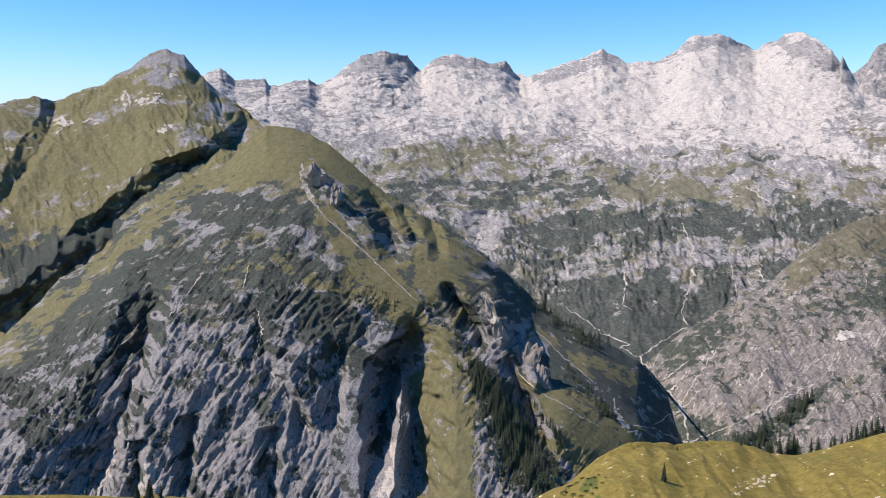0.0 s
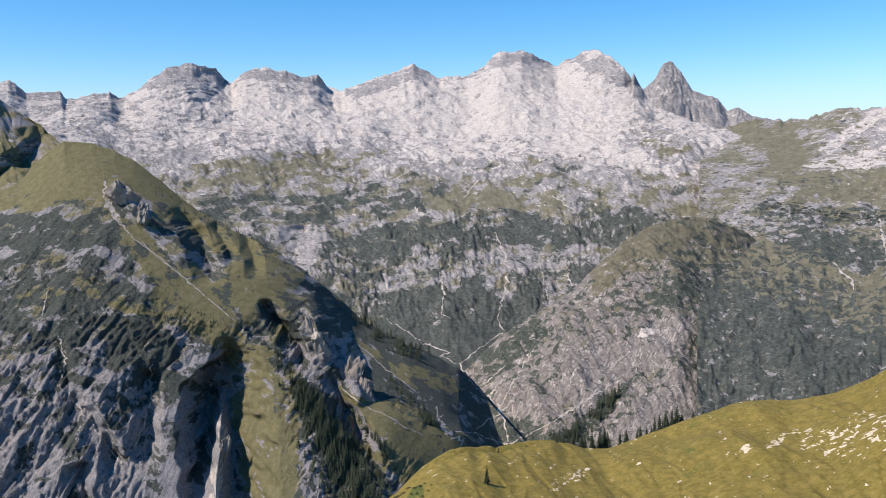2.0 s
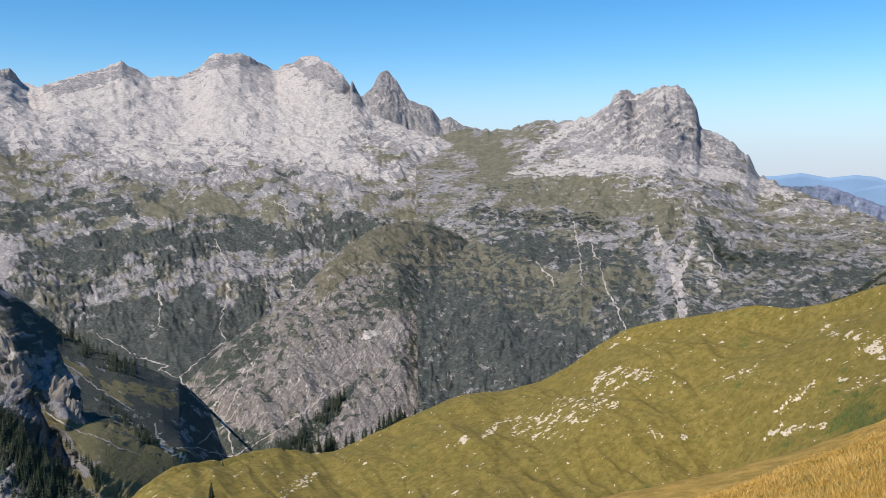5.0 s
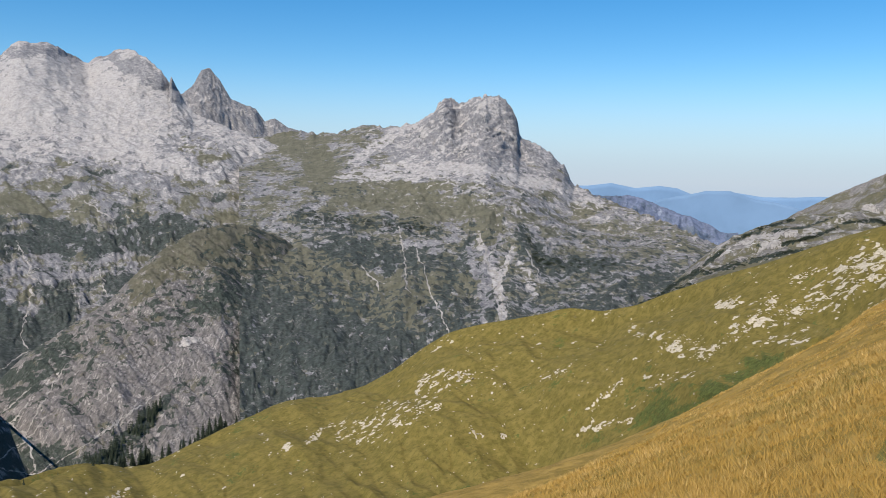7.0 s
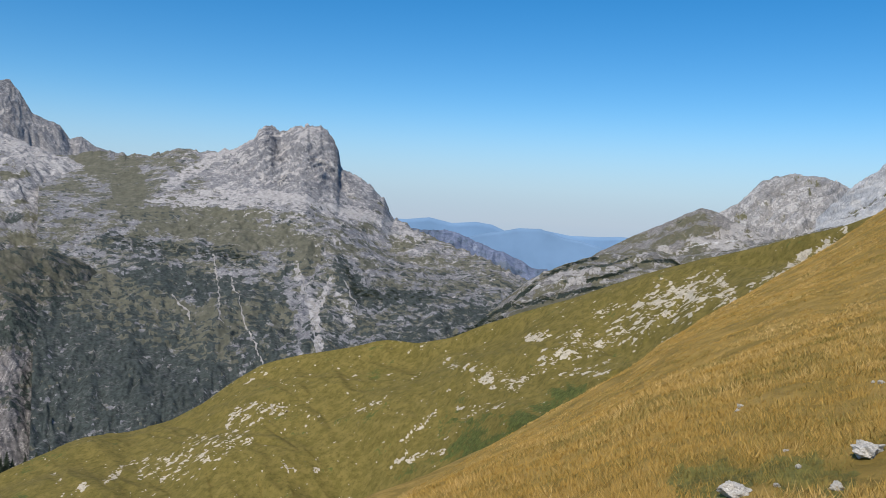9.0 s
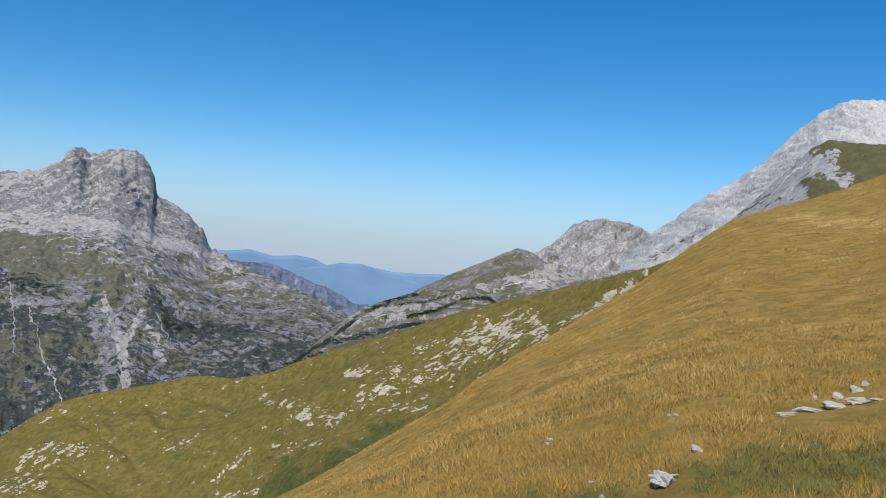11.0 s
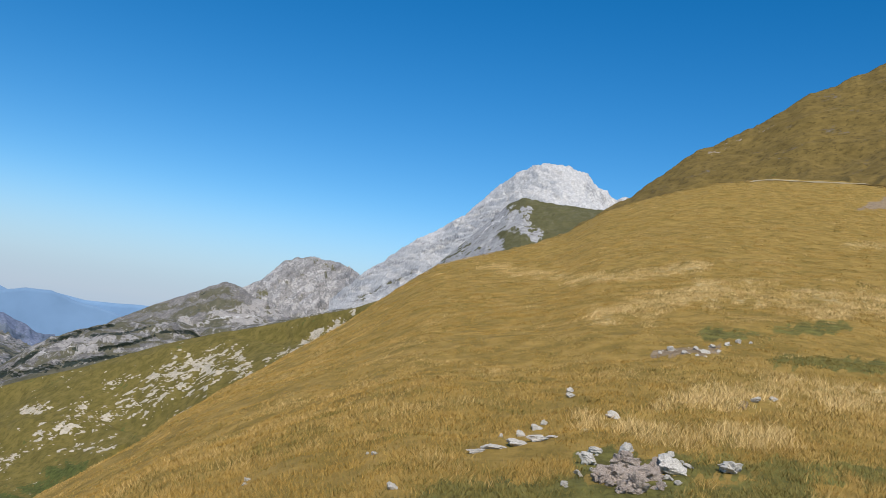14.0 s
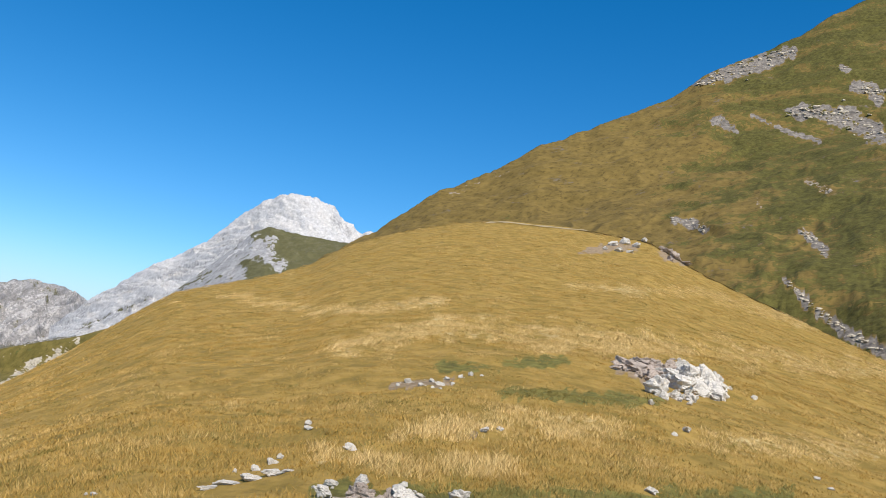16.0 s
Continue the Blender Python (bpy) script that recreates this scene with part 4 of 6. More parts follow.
def spur_cover(f):
    n, g, g2 = patches(f, 60, 71), f["g"], f["g2"]
    top = step(-2.6, -0.6, f["e"] + 2.0 * n + 0.05 * (f["b"] + 10))
    low = step(-9.0, -13.5, f["e"] + 3.5 * n)
    cliff = step(0.62, 0.4, f["up"])
    runnel = np.maximum(step(-0.35, -0.7, g), 0.7 * step(-0.4, -0.75, g2)) * step(-0.15, 0.15, patches(f, 70, 39))
    return (0.42 + 0.5 * top - 0.3 * low + 0.12 * step(-3, 2, f["b"]) + 0.7 * patches(f, 40, 3), 0.6 - 0.72 * top - 0.3 * low + 1.7 * patches(f, 27, 23, 1.0) - 0.25 * cliff * low - 0.12 * g - 0.1 * g2, -0.12 + 0.12 * low + 0.35 * runnel + 0.5 * patches(f, 26, 33, 2.5, 5, -0.4) + 0.08 * g2 * low)


SPUR_LINE = SPUR_CREST + [(15.5, 1185, -17.2), (16.6, 1230, -21.5)]
spur = land("wooded_spur", [SPUR_LINE, eased(SPUR_LINE, -110, -2.6), [(-27, 900, -17), (-12, 900, -13), (2, 900, -14), (8, 900, -15.5), (13, 950, -16.9), (15, 1010, -18.2), (16.6, 1100, -19.6)], [(-27, 800, -25), (0, 760, -25), (8, 760, -23), (16.6, 940, -23.5)]], [100, 180, 130], (-27.8, 16.5), 0.07, spur_mat,
            spur_relief, spur_cover, crag=3, crag_size=30, keep=0.4, calm=[[(-13.85, -0.61, 1.47), (-9.6, 0.65, 1.83), (-6.01, -0.98, 1.25)], [(-7.86, -3.53, 1.1), (-5.32, -6.12, 1.61), (-2.37, -7.98, 2.2), (1.35, -6.87, 2.01)], [(4.57, -13.79, 0.51), (6.27, -15, 1.1), (8.9, -16.86, 1.68), (11.87, -18.27, 1.68)], [(-3.13, -11.64, 2.2), (-3.53, -16.69, 4.76), (-3.55, -21.57, 4.76)], [(0.06, -11.65, 1.83), (0.07, -17.42, 3.3), (0.27, -21.94, 3.3)], [(4.33, -7.95, 1.47), (6.21, -10.48, 2.05), (7.54, -12.99, 1.83)], [(7.7, -11.54, 2.2), (11.05, -14.28, 3.3), (13.29, -16.96, 2.93)], [(-27.22, -11.75, 1.1), (-23.06, -8.07, 1.03), (-17.32, -2.71, 0.88)], [(-3.09, -2.81, 0.95), (0.6, -5.39, 1.1)]], label="mountain spur, grassy on top, dark scrub and cliffs below", category="mountain",
            cuts=[[(-2.08, -10.18, 6, 0.73, 1.1), (-2.15, -11.65, 50, 1.32, 2.2), (-3.13, -13.1, 90, 2.05, 3.66), (-3.52, -15.26, 105, 2.12, 4.4), (-3.53, -18.1, 105, 2.05, 4.4), (-3.47, -21.91, 100, 2.05, 4.4)], [(3.77, -7.4, 30, 0.73, 2.2), (5.65, -10.31, 70, 1.47, 3.3), (6.42, -12.3, 60, 1.47, 3.3), (7.2, -14.8, 30, 1.1, 2.2)],
                  [(4.19, -13.43, 20, 0.59, 0.73), (5.72, -15.91, 45, 1.25, 1.1), (6.77, -18.7, 40, 1.1, 1.1)], [(0.24, -8.35, 25, 0.44, 0.73), (1.55, -10.18, 40, 0.95, 0.73), (2.5, -12, 40, 1.1, 0.73)], [(-4.85, -2.26, 15, 0.73, 0.73), (-3.65, -3.73, 40, 1.32, 0.95), (-3.03, -6.13, 35, 1.25, 0.95)],
                  [(-2.65, -3.25, 20, 0.59, 0.51), (-1.7, -5.39, 30, 0.81, 0.73)], [(-0.81, -3.73, 20, 0.59, 0.51), (-0.29, -5.95, 25, 0.73, 0.73)], [(-18.71, -6.54, 10, 1.47, 0.73), (-18.47, -9.7, 60, 2.2, 1.1), (-19.23, -12.43, 70, 2.93, 1.1), (-20.61, -16.4, 60, 3.3, 1.1), (-21.92, -20.37, 50, 3.3, 1.1)],
                  [(-19.47, -17.52, 30, 1.47, 0.51), (-19.91, -20.45, 30, 1.47, 0.51)], [(-16.26, -16.28, 30, 1.25, 0.44), (-16.81, -20.45, 25, 1.1, 0.44)], [(-8.18, -0.61, -20, 0.88, 0.66), (-7.12, -2.25, -15, 0.95, 0.59)], [(5.3, -11.6, -35, 0.51, 0.73), (6.26, -14.11, -30, 0.59, 0.88)], [(3.15, -8.7, -25, 0.37, 0.73), (3.99, -11.62, -25, 0.59, 0.73)],
                  [(-10.99, -17.49, 25, 1.47, 0.59), (-11.42, -20.89, 25, 1.47, 0.59)], [(-6.86, -12.31, 20, 1.1, 0.73), (-7.29, -17.3, 25, 1.47, 0.73)], [(-12.29, -9.98, 12, 1.1, 0.73), (-11.63, -12.87, 20, 1.47, 0.73), (-9.14, -17.23, 20, 1.47, 0.73)], [(-2.73, -14.91, -30, 0.37, 0.44), (-2.85, -16.7, -80, 0.66, 0.66), (-3.16, -19.16, -95, 1.17, 1.03), (-3.47, -21.91, -105, 1.83, 1.47)]],
            marks=[("grass", 0.8, [(-17.3, -1.83, 0.73), (-13.85, -0.61, 1.25), (-10.31, 0.64, 1.61), (-6.74, -0.61, 1.03)]), ("grass", 0.9, [(-8.22, -3.16, 0.95), (-6.06, -5.74, 1.25), (-3.11, -7.97, 1.83), (0.61, -6.87, 1.65), (2.09, -6.86, 0.73)]), ("grass", 0.8, [(-5.29, -2.07, 0.73), (-1.62, -4.29, 0.95), (0.6, -5.39, 0.88)]), ("grass", 0.7, [(-6.08, -7.94, 0.81), (-2.38, -10.18, 1.1), (-0.13, -12.02, 0.88)]),
                   ("grass", 1.5, [(-0.32, -12.02, 0.88), (-0.05, -13.84, 1.83), (0.03, -16.71, 2.2), (0.19, -19.53, 2.2), (0.35, -21.94, 2.2)]), 
                   ("grass", 0.9, [(5.55, -17.16, 0.29), (8.19, -18.81, 0.51), (9.7, -19.6, 0.37)]), ("grass", 0.7, [(-27.22, -11.75, 1.1), (-25.32, -9.93, 1.25), (-23.06, -8.07, 0.88), (-20.39, -5.44, 0.73), (-17.32, -2.71, 0.66)]), ("grass", 0.6, [(1.75, -12.37, 0.51), (2.89, -14.54, 0.44), (5.55, -16.98, 0.29)]), ("grass", 0.6, [(-14, -7.05, 0.59), (-9.72, -7.15, 0.59), (-6.08, -8.68, 0.51)]),
                   ("pale", 0.8, [(-9.07, -0.07, 0.33), (-8.92, -1.7, 0.33), (-8.36, -2.72, 0.22)]), ("rock", 0.9, [(-8.47, -0.25, 0.51), (-7.65, -1.16, 0.73), (-6.75, -2.25, 0.44)]), ("pale", 0.5, [(-7.13, -2.98, 0.29), (-5.32, -5.01, 0.29)]), ("pale", 1.0, [(-2.84, -15.45, 0.15), (-2.7, -17.41, 0.44), (-3.16, -19.86, 0.95), (-3.55, -21.91, 1.25)]),
                   ("rock", 1.0, [(-2.58, -16.7, 0.59), (-2.4, -20.56, 0.73)]), ("pale", 0.7, [(2.7, -8.7, 0.18), (3.08, -10.17, 0.33), (3.8, -11.44, 0.33)]), ("rock", 0.9, [(5.11, -11.78, 0.51), (5.88, -13.4, 0.66), (7.01, -14.44, 0.44)]), ("pale", 0.5, [(-0.5, -12.02, 0.44), (-0.69, -13.47, 0.37)]), ("rock", 0.8, [(-0.88, -12.02, 0.59), (0.63, -13.47, 0.51)]),
                   ("pale", 0.7, [(-19.01, -18.9, 0.73), (-18.88, -20.24, 0.95)]), ("pale", 0.6, [(-20.95, -16.7, 0.26), (-21.18, -18.33, 0.29), (-22.41, -20.14, 0.44)]), ("pale", 0.5, [(-24.47, -15.49, 0.33)]), ("pale", 0.5, [(-12.82, -18.07, 0.44), (-13.2, -19.07, 0.37)]), ("pale", 0.5, [(-24.39, -17.29, 0.29)]),
                   ("scrub", 0.5, [(-16.3, -2.37, 0.95), (-13.22, -3.48, 1.1), (-8.94, -3.52, 0.95)]), ("scrub", 0.7, [(-26.68, -13.11, 1.83), (-24.45, -11.34, 1.83), (-21.82, -9.16, 1.65), (-19.12, -6.88, 1.47), (-20.61, -11.65, 1.32), (-25.58, -15.84, 1.47)]), ("scrub", 0.5, [(-12.23, -7.1, 0.51), (-8.26, -6.81, 0.51), (-6.81, -7.93, 0.37)]), ("scrub", 0.6, [(-4.93, -3.18, 0.73), (-3.47, -5.02, 0.51)]),
                   ("scrub", 0.9, [(2.89, -14.9, 1.1), (4.43, -17.72, 2.2), (6.72, -20.09, 2.2)]), ("scrub", 1.3, [(5.45, -9.03, 0.88), (8.06, -10.8, 1.61), (10.65, -12.52, 2.2), (12.87, -14.54, 2.56), (14.37, -17.23, 2.2)]), ("scrub", 1.3, [(7.73, -13.34, 1.32), (9.61, -15.41, 1.83), (11.49, -17.42, 1.47)]),
                   ("grass", 1.7, [(6.14, -10.85, 0.18), (8.08, -12.32, 0.33), (9.95, -13.91, 0.22)]), ("grass", 1.6, [(9.19, -12.65, 0.51), (11.03, -13.29, 0.81), (12.49, -13.93, 0.51)]), ("grass", 3.6, [(4.69, -13.78, 0.29), (6.27, -14.9, 0.95), (8.53, -16.59, 1.83), (11.33, -18.3, 2.2)]), ("pale", 1.8, [(11.38, -15.75, 0.26), (12.02, -16.87, 0.44), (13.04, -18.43, 0.81)]),
                   ("pale", 0.7, [(11.78, -14.6, 0.22), (11.52, -15.85, 0.22)]), ("rock", 0.2, [(-16.54, -11.21, 1.83), (-13.48, -15.6, 2.56), (-8.42, -18.66, 2.93), (-5.44, -20.84, 1.83)]), ("scrub", 0.6, [(-7.2, -10.12, 1.65), (-5.38, -13.06, 1.47)]), ("scrub", 0.5, [(-16.41, -6.62, 1.83), (-12.26, -8.54, 2.56), (-8.31, -10.1, 2.56), (-6.87, -13.03, 1.83)]), ("scrub", 0.4, [(-14.83, -12.71, 1.83), (-11.32, -15.72, 2.2), (-8.4, -17.26, 1.47)])])

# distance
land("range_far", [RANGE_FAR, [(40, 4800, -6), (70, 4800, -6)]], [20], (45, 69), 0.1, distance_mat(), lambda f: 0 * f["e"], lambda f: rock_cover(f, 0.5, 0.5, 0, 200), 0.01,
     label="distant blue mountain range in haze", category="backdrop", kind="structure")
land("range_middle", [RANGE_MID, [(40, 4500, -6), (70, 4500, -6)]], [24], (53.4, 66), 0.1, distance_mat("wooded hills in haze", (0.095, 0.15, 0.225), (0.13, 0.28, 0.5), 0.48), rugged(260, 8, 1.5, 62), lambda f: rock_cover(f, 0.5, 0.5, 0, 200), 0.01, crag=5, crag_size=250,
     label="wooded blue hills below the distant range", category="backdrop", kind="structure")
land("range_near", [RANGE_NEAR, [(40, 4100, -6), (60, 4100, -6)]], [40], (49, 60), 0.08, hazed_ridge_mat, eroded(110, 26, 2.4, 67, 5), lambda f: rock_cover(f, 0.2, 0.35, 0.0, 200), 0.05, crag=9, crag_size=110,
     label="distant rocky ridge tinted blue with haze", category="mountain")
dome = land("grey_dome", [DOME_CREST, [(66, 1800, -3), (82, 1800, -1)]], [100], (66.5, 81), 0.065, dome_mat, eroded(60, 22, 2.4, 71, 5, -0.6, 1.2), lambda f: (0.1 + 0.8 * patches(f, 60, 3), -0.4 + 0 * f["e"], 0.38 + 0.6 * patches(f, 40, 33) + 0.25 * f["g"] - 0.2 * step(2.2, 3.4, f["e"])), crag=6, crag_size=40,
            label="grey domed limestone mountain", category="mountain", marks=[("grass", 0.25, [(73.17, 3.36, 0.18), (75.37, 3.73, 0.22)]), ("pale", 0.6, [(66.61, -1.01, 0.29), (70.21, -0.28, 0.44), (71.62, 0.42, 0.29)]), ("grass", 0.4, [(70.9, 0.16, 0.29), (72.26, 1.41, 0.29)])])
cone = land("cone_hill", [CONE_CREST, [(62, 1350, -4.5), (74, 1350, -3)]], [70], (62.4, 73.9), 0.075, upland_mat, eroded(70, 8, 2.0, 73, 4), lambda f: rock_cover(f, 0.55, 0.0, 0.05, 60), crag=3, crag_size=30,
            label="low grassy cone in front of the dome", category="hill", marks=[("pale", 0.8, [(66.67, -1.56, 0.22), (68.45, -1.12, 0.37), (70.96, -0.39, 0.73), (73.82, 0.64, 1.1), (75.97, 1.41, 0.88)]), ("pale", 0.5, [(71.4, 0.76, 0.37), (72.99, 1.48, 0.73)])])
white_peak = land("white_peak", [WHITE_CREST, [(76, 1100, -2), (97, 950, 4)]], [170], (76, 96.8), 0.06, white_mat, lambda f: eroded(40, 9, 3.0, 79, 4, 0.8, 1.6, 0.55)(f) + 4 * ledges(f, 22, 65, 0.5), lambda f: (-0.35 + 0.5 * patches(f, 50, 3), -0.5 + 0 * f["e"], 0.6 + 0.5 * patches(f, 50, 33, 2, 5, 0.6) + 0.15 * f["g"] + 0.2 * step(8.5, 10, f["e"])), crag=7, crag_size=28,
                  label="bright limestone peak with scree flanks", category="mountain", marks=[("pale", 0.5, [(87.49, 10.04, 0.73), (90.94, 9.88, 0.95)]), ("grass", 0.7, [(77.47, 1.19, 0.18), (79.55, 2.51, 0.26), (81.26, 3.77, 0.18)]), ("rock", 0.4, [(91.92, 10.27, 0.44), (92.96, 9.63, 0.37)])],
                  cuts=[[(91.85, 11.13, 25, 2.2, 0.73), (93.29, 9.64, 30, 2.2, 0.73)]])
shoulder = land("green_shoulder", [SHOULDER_CREST, [(81, 700, 0), (95, 600, 4)]], [80], (82, 95), 0.07, white_mat, rugged(40, 4, 2.0, 83), lambda f: (0.85 + 0.4 * patches(f, 30, 3), -0.1 + 0.5 * patches(f, 20, 23), -0.1 + 0.4 * patches(f, 15, 33)), crag=2, crag_size=15,
                label="grassy shoulder below the white peak", category="hill",
                marks=[("rock", 0.9, [(84.99, 6.29, 0.59), (86.63, 7.85, 0.88), (88.02, 7.94, 0.81), (88.45, 6.91, 0.73)]), ("pale", 0.5, [(85.33, 6.49, 0.51), (87.31, 8.07, 0.81), (88.59, 7.27, 0.51)]), ("grass", 0.5, [(83, 4.48, 0.29), (84.32, 5.87, 0.37)]), ("grass", 1.6, [(89.05, 8.01, 0.95), (91.09, 8.07, 1.25), (93.72, 8.29, 0.95)]), ("rock", 1.0, [(81.32, 3.04, 0.73), (83.7, 4.72, 0.73), (85.73, 5.98, 1.25)])])
upland = land("rolling_upland", [ROLLING_CREST, [(52, 600, -12), (66, 650, -7), (78, 600, -4)]], [150], (52.9, 77.5), 0.06, upland_mat, rugged(60, 8, 1.0, 89), lambda f: rock_cover(f, 0.6, -0.05, 0.32, 24), crag=3, crag_size=25,
              label="rolling upland with bands of dwarf pine", category="hill",
              marks=[("scrub", 1.0, [(55.65, -6.79, 0.22), (57.52, -5.44, 0.18), (59.72, -3.56, 0.15), (61.38, -2.62, 0.15), (63.1, -2.09, 0.11)]), ("scrub", 1.0, [(57.22, -5.81, 0.18), (59.88, -4.96, 0.22), (62.61, -4.12, 0.15), (66.84, -3.19, 0.15)]), ("scrub", 1.0, [(64.63, -2.85, 0.11), (66.36, -2.06, 0.15), (67.81, -1.99, 0.15), (68.21, -2.32, 0.11)]), ("scrub", 0.9, [(61.07, -3, 0.11), (63.86, -2.45, 0.11), (65.24, -1.88, 0.07)]), ("scrub", 0.9, [(62.55, -3.59, 0.11), (64.64, -2.96, 0.11)]), ("scrub", 0.7, [(52.87, -8.31, 0.37), (55.36, -7.15, 0.33), (57.28, -6.33, 0.26)]),
                     ("grass", 0.5, [(57.94, -6.1, 0.29), (60.61, -5.19, 0.29), (63.36, -4.41, 0.29)]), ("pale", 0.5, [(59.06, -3.9, 0.29), (61.09, -3.18, 0.29), (63.18, -2.81, 0.29)])])

# ---- loose stone, streams and tracks on the mountains ----
for i, line in enumerate(([(15.22, -3.93, 0.11), (15.84, -5.16, 0.15), (16.16, -6.57, 0.18), (15.6, -8.73, 0.11), (15.42, -9.62, 0.07), (15.79, -10.32, 0.07)], [(12.81, -12.49, 0.11), (14.11, -14.12, 0.11), (15.19, -14.92, 0.15), (15.56, -15.59, 0.18), (15.83, -16.43, 0.11), (16.14, -17.36, 0.11)], [(15.56, -15.59, 0.11), (14.69, -16.1, 0.11), (14, -16.64, 0.07)],
                          [(12.56, -16.73, 0.07), (14, -16.91, 0.07), (14.91, -17.26, 0.07), (15.98, -17.62, 0.11), (17.52, -16.9, 0.07), (19.54, -15.83, 0.07), (21.17, -14.77, 0.11), (22.11, -13.83, 0.07)], [(11.25, -15.16, 0.11), (11.53, -16.2, 0.18), (12.2, -16.86, 0.26), (12.94, -17.61, 0.33), (13.54, -18.39, 0.29)], [(12.81, -12.49, 0.07), (11.54, -11.94, 0.07), (12.26, -11.73, 0.07), (10.26, -11.09, 0.11), (9.52, -10.4, 0.07), (8.04, -9.53, 0.07)],
                          [(12.89, -12.49, 0.07), (14.38, -11.34, 0.07), (15.76, -10.42, 0.07)], [(15.56, -15.66, 0.15), (16.24, -14.84, 0.11), (16.74, -14.29, 0.07)], [(14.65, -14.61, 0.11), (15.33, -13.86, 0.11), (15.84, -13.13, 0.11)], [(18.17, -5.8, 0.07), (18.57, -7.54, 0.07), (18.77, -8.4, 0.04)], [(19.83, -5.74, 0.11), (20.04, -6.77, 0.15), (20.29, -7.45, 0.11)],
                          [(7.88, 0.5, 0.07), (8.44, -0.58, 0.11), (8.34, -1.31, 0.07)], [(8.44, -0.58, 0.07), (10.03, 0.32, 0.07), (10.74, 0.68, 0.04)], [(10.08, -2.21, 0.11), (10.38, -2.82, 0.22), (10.98, -2.56, 0.11)], [(2.01, -5.61, 0.15), (2.45, -4.72, 0.15), (2.89, -4.28, 0.11)], [(19.03, -1.58, 0.11), (19.87, -2.09, 0.11), (20.7, -2.77, 0.07)], [(11.6, -6.53, 0.11), (11.92, -7.79, 0.11), (11.73, -9.24, 0.07), (12.38, -9.5, 0.07)],
                          [(0.59, -0.97, 0.07), (1.03, -0.24, 0.07), (1.69, 0.31, 0.04)], [(15.13, -0.56, 0.07), (15.95, 0.5, 0.07), (16.94, 1.2, 0.07)], [(13.25, -1.64, 0.07), (14.27, -0.56, 0.07), (14.77, -0.03, 0.07)])):
    ribbon("scree_chute", massif, line, gravel_mat, 1.5, "pale scree and stream bed" if i == 0 else "", i, front=(hump, spur))
for i, line in enumerate(([(38.39, -3.01, 0.11), (38.78, -4.85, 0.11), (38.92, -6.7, 0.15), (39.19, -7.43, 0.07)], [(39.52, -4.47, 0.11), (40.17, -5.94, 0.11), (40.56, -7.41, 0.11), (41.44, -9.05, 0.15), (41.91, -9.96, 0.11)], [(43.57, -3.49, 0.15), (44.16, -5.14, 0.22), (44.92, -6.23, 0.22), (45.18, -8.06, 0.22), (45.37, -9.7, 0.22)], [(45.11, -6.59, 0.15), (45.65, -5.47, 0.11), (45.81, -4.37, 0.07)], [(43.99, 3.48, 0.11), (45.46, 3.03, 0.15), (46.39, 2.42, 0.18)],
                          [(36.02, -5.62, 0.07), (37.06, -6.71, 0.11), (37.22, -7.26, 0.07)], [(41.83, 1.08, 0.07), (42.37, 1.82, 0.11), (42.91, 2.38, 0.07)], [(46.72, -4.34, 0.07), (47.49, -5.8, 0.11), (47.7, -6.89, 0.07)])):
    ribbon("scree_chute", pyramid, line, gravel_mat, 2.0, "pale scree chute" if i == 0 else "", 40 + i)
for i, line in enumerate(([(15.44, -15.55, 0.07), (16.22, -13.98, 0.11), (17.38, -12.21, 0.11), (17.77, -11.49, 0.07)], [(19.37, -15.85, 0.07), (21.47, -14.53, 0.11), (23.36, -13.39, 0.07)], [(14.37, -13.91, 0.07), (15.5, -12.87, 0.11), (16.07, -12.53, 0.07)], [(24.7, -10.31, 0.15), (25.44, -10.13, 0.29), (25.81, -10.5, 0.15)], [(20.16, -13.72, 0.07), (20.56, -12.64, 0.11)])):
    ribbon("scree_patch", hump, line, gravel_mat, 1.5, "pale scree" if i == 0 else "", 60 + i)
for i, line in enumerate(([(-9.15, -0.25, 0.15), (-9.1, -1.52, 0.15), (-8.64, -2.5, 0.11), (-7.68, -3.71, 0.07), (-5.32, -5.75, 0.07), (-3.48, -7.6, 0.07), (-1.63, -9.27, 0.04)], [(-12.51, -12.12, 0.11), (-11.63, -13.05, 0.11), (-10.57, -14.69, 0.11), (-9.5, -16.51, 0.07), (-8.96, -17.41, 0.11)], [(-6.85, -11.58, 0.15), (-6.94, -13.39, 0.11), (-7.45, -15.17, 0.11), (-8.02, -16.57, 0.07)], [(-12.58, -6.73, 0.07), (-12.96, -8.16, 0.07)], [(6.03, -10.92, 0.07), (8.09, -12.79, 0.07), (9.95, -14.16, 0.07)],
                          [(4.83, -13.78, 0.07), (6.64, -14.99, 0.07), (8.52, -15.99, 0.07), (10.38, -16.96, 0.07)], [(2.77, -8.7, 0.11), (3, -9.62, 0.18), (3.61, -10.71, 0.18), (3.84, -11.62, 0.15)], [(-21.09, -16.02, 0.11), (-20.98, -17.36, 0.18), (-21.71, -19.09, 0.18), (-22.41, -20.3, 0.22)], [(-12.1, -9.45, 0.11), (-11.77, -10.72, 0.15), (-12.04, -11.96, 0.11)], [(-3.11, -6.13, 0.04), (-4.59, -6.49, 0.04), (-6.05, -5.19, 0.04), (-7.14, -4.08, 0.07)], [(-17.53, -9.75, 0.07), (-16.11, -8.05, 0.07), (-15.39, -7.01, 0.04)])):
    ribbon("scree_gully", spur, line, gravel_mat, 1.0, "pale scree gully" if i == 0 else "", 80 + i)

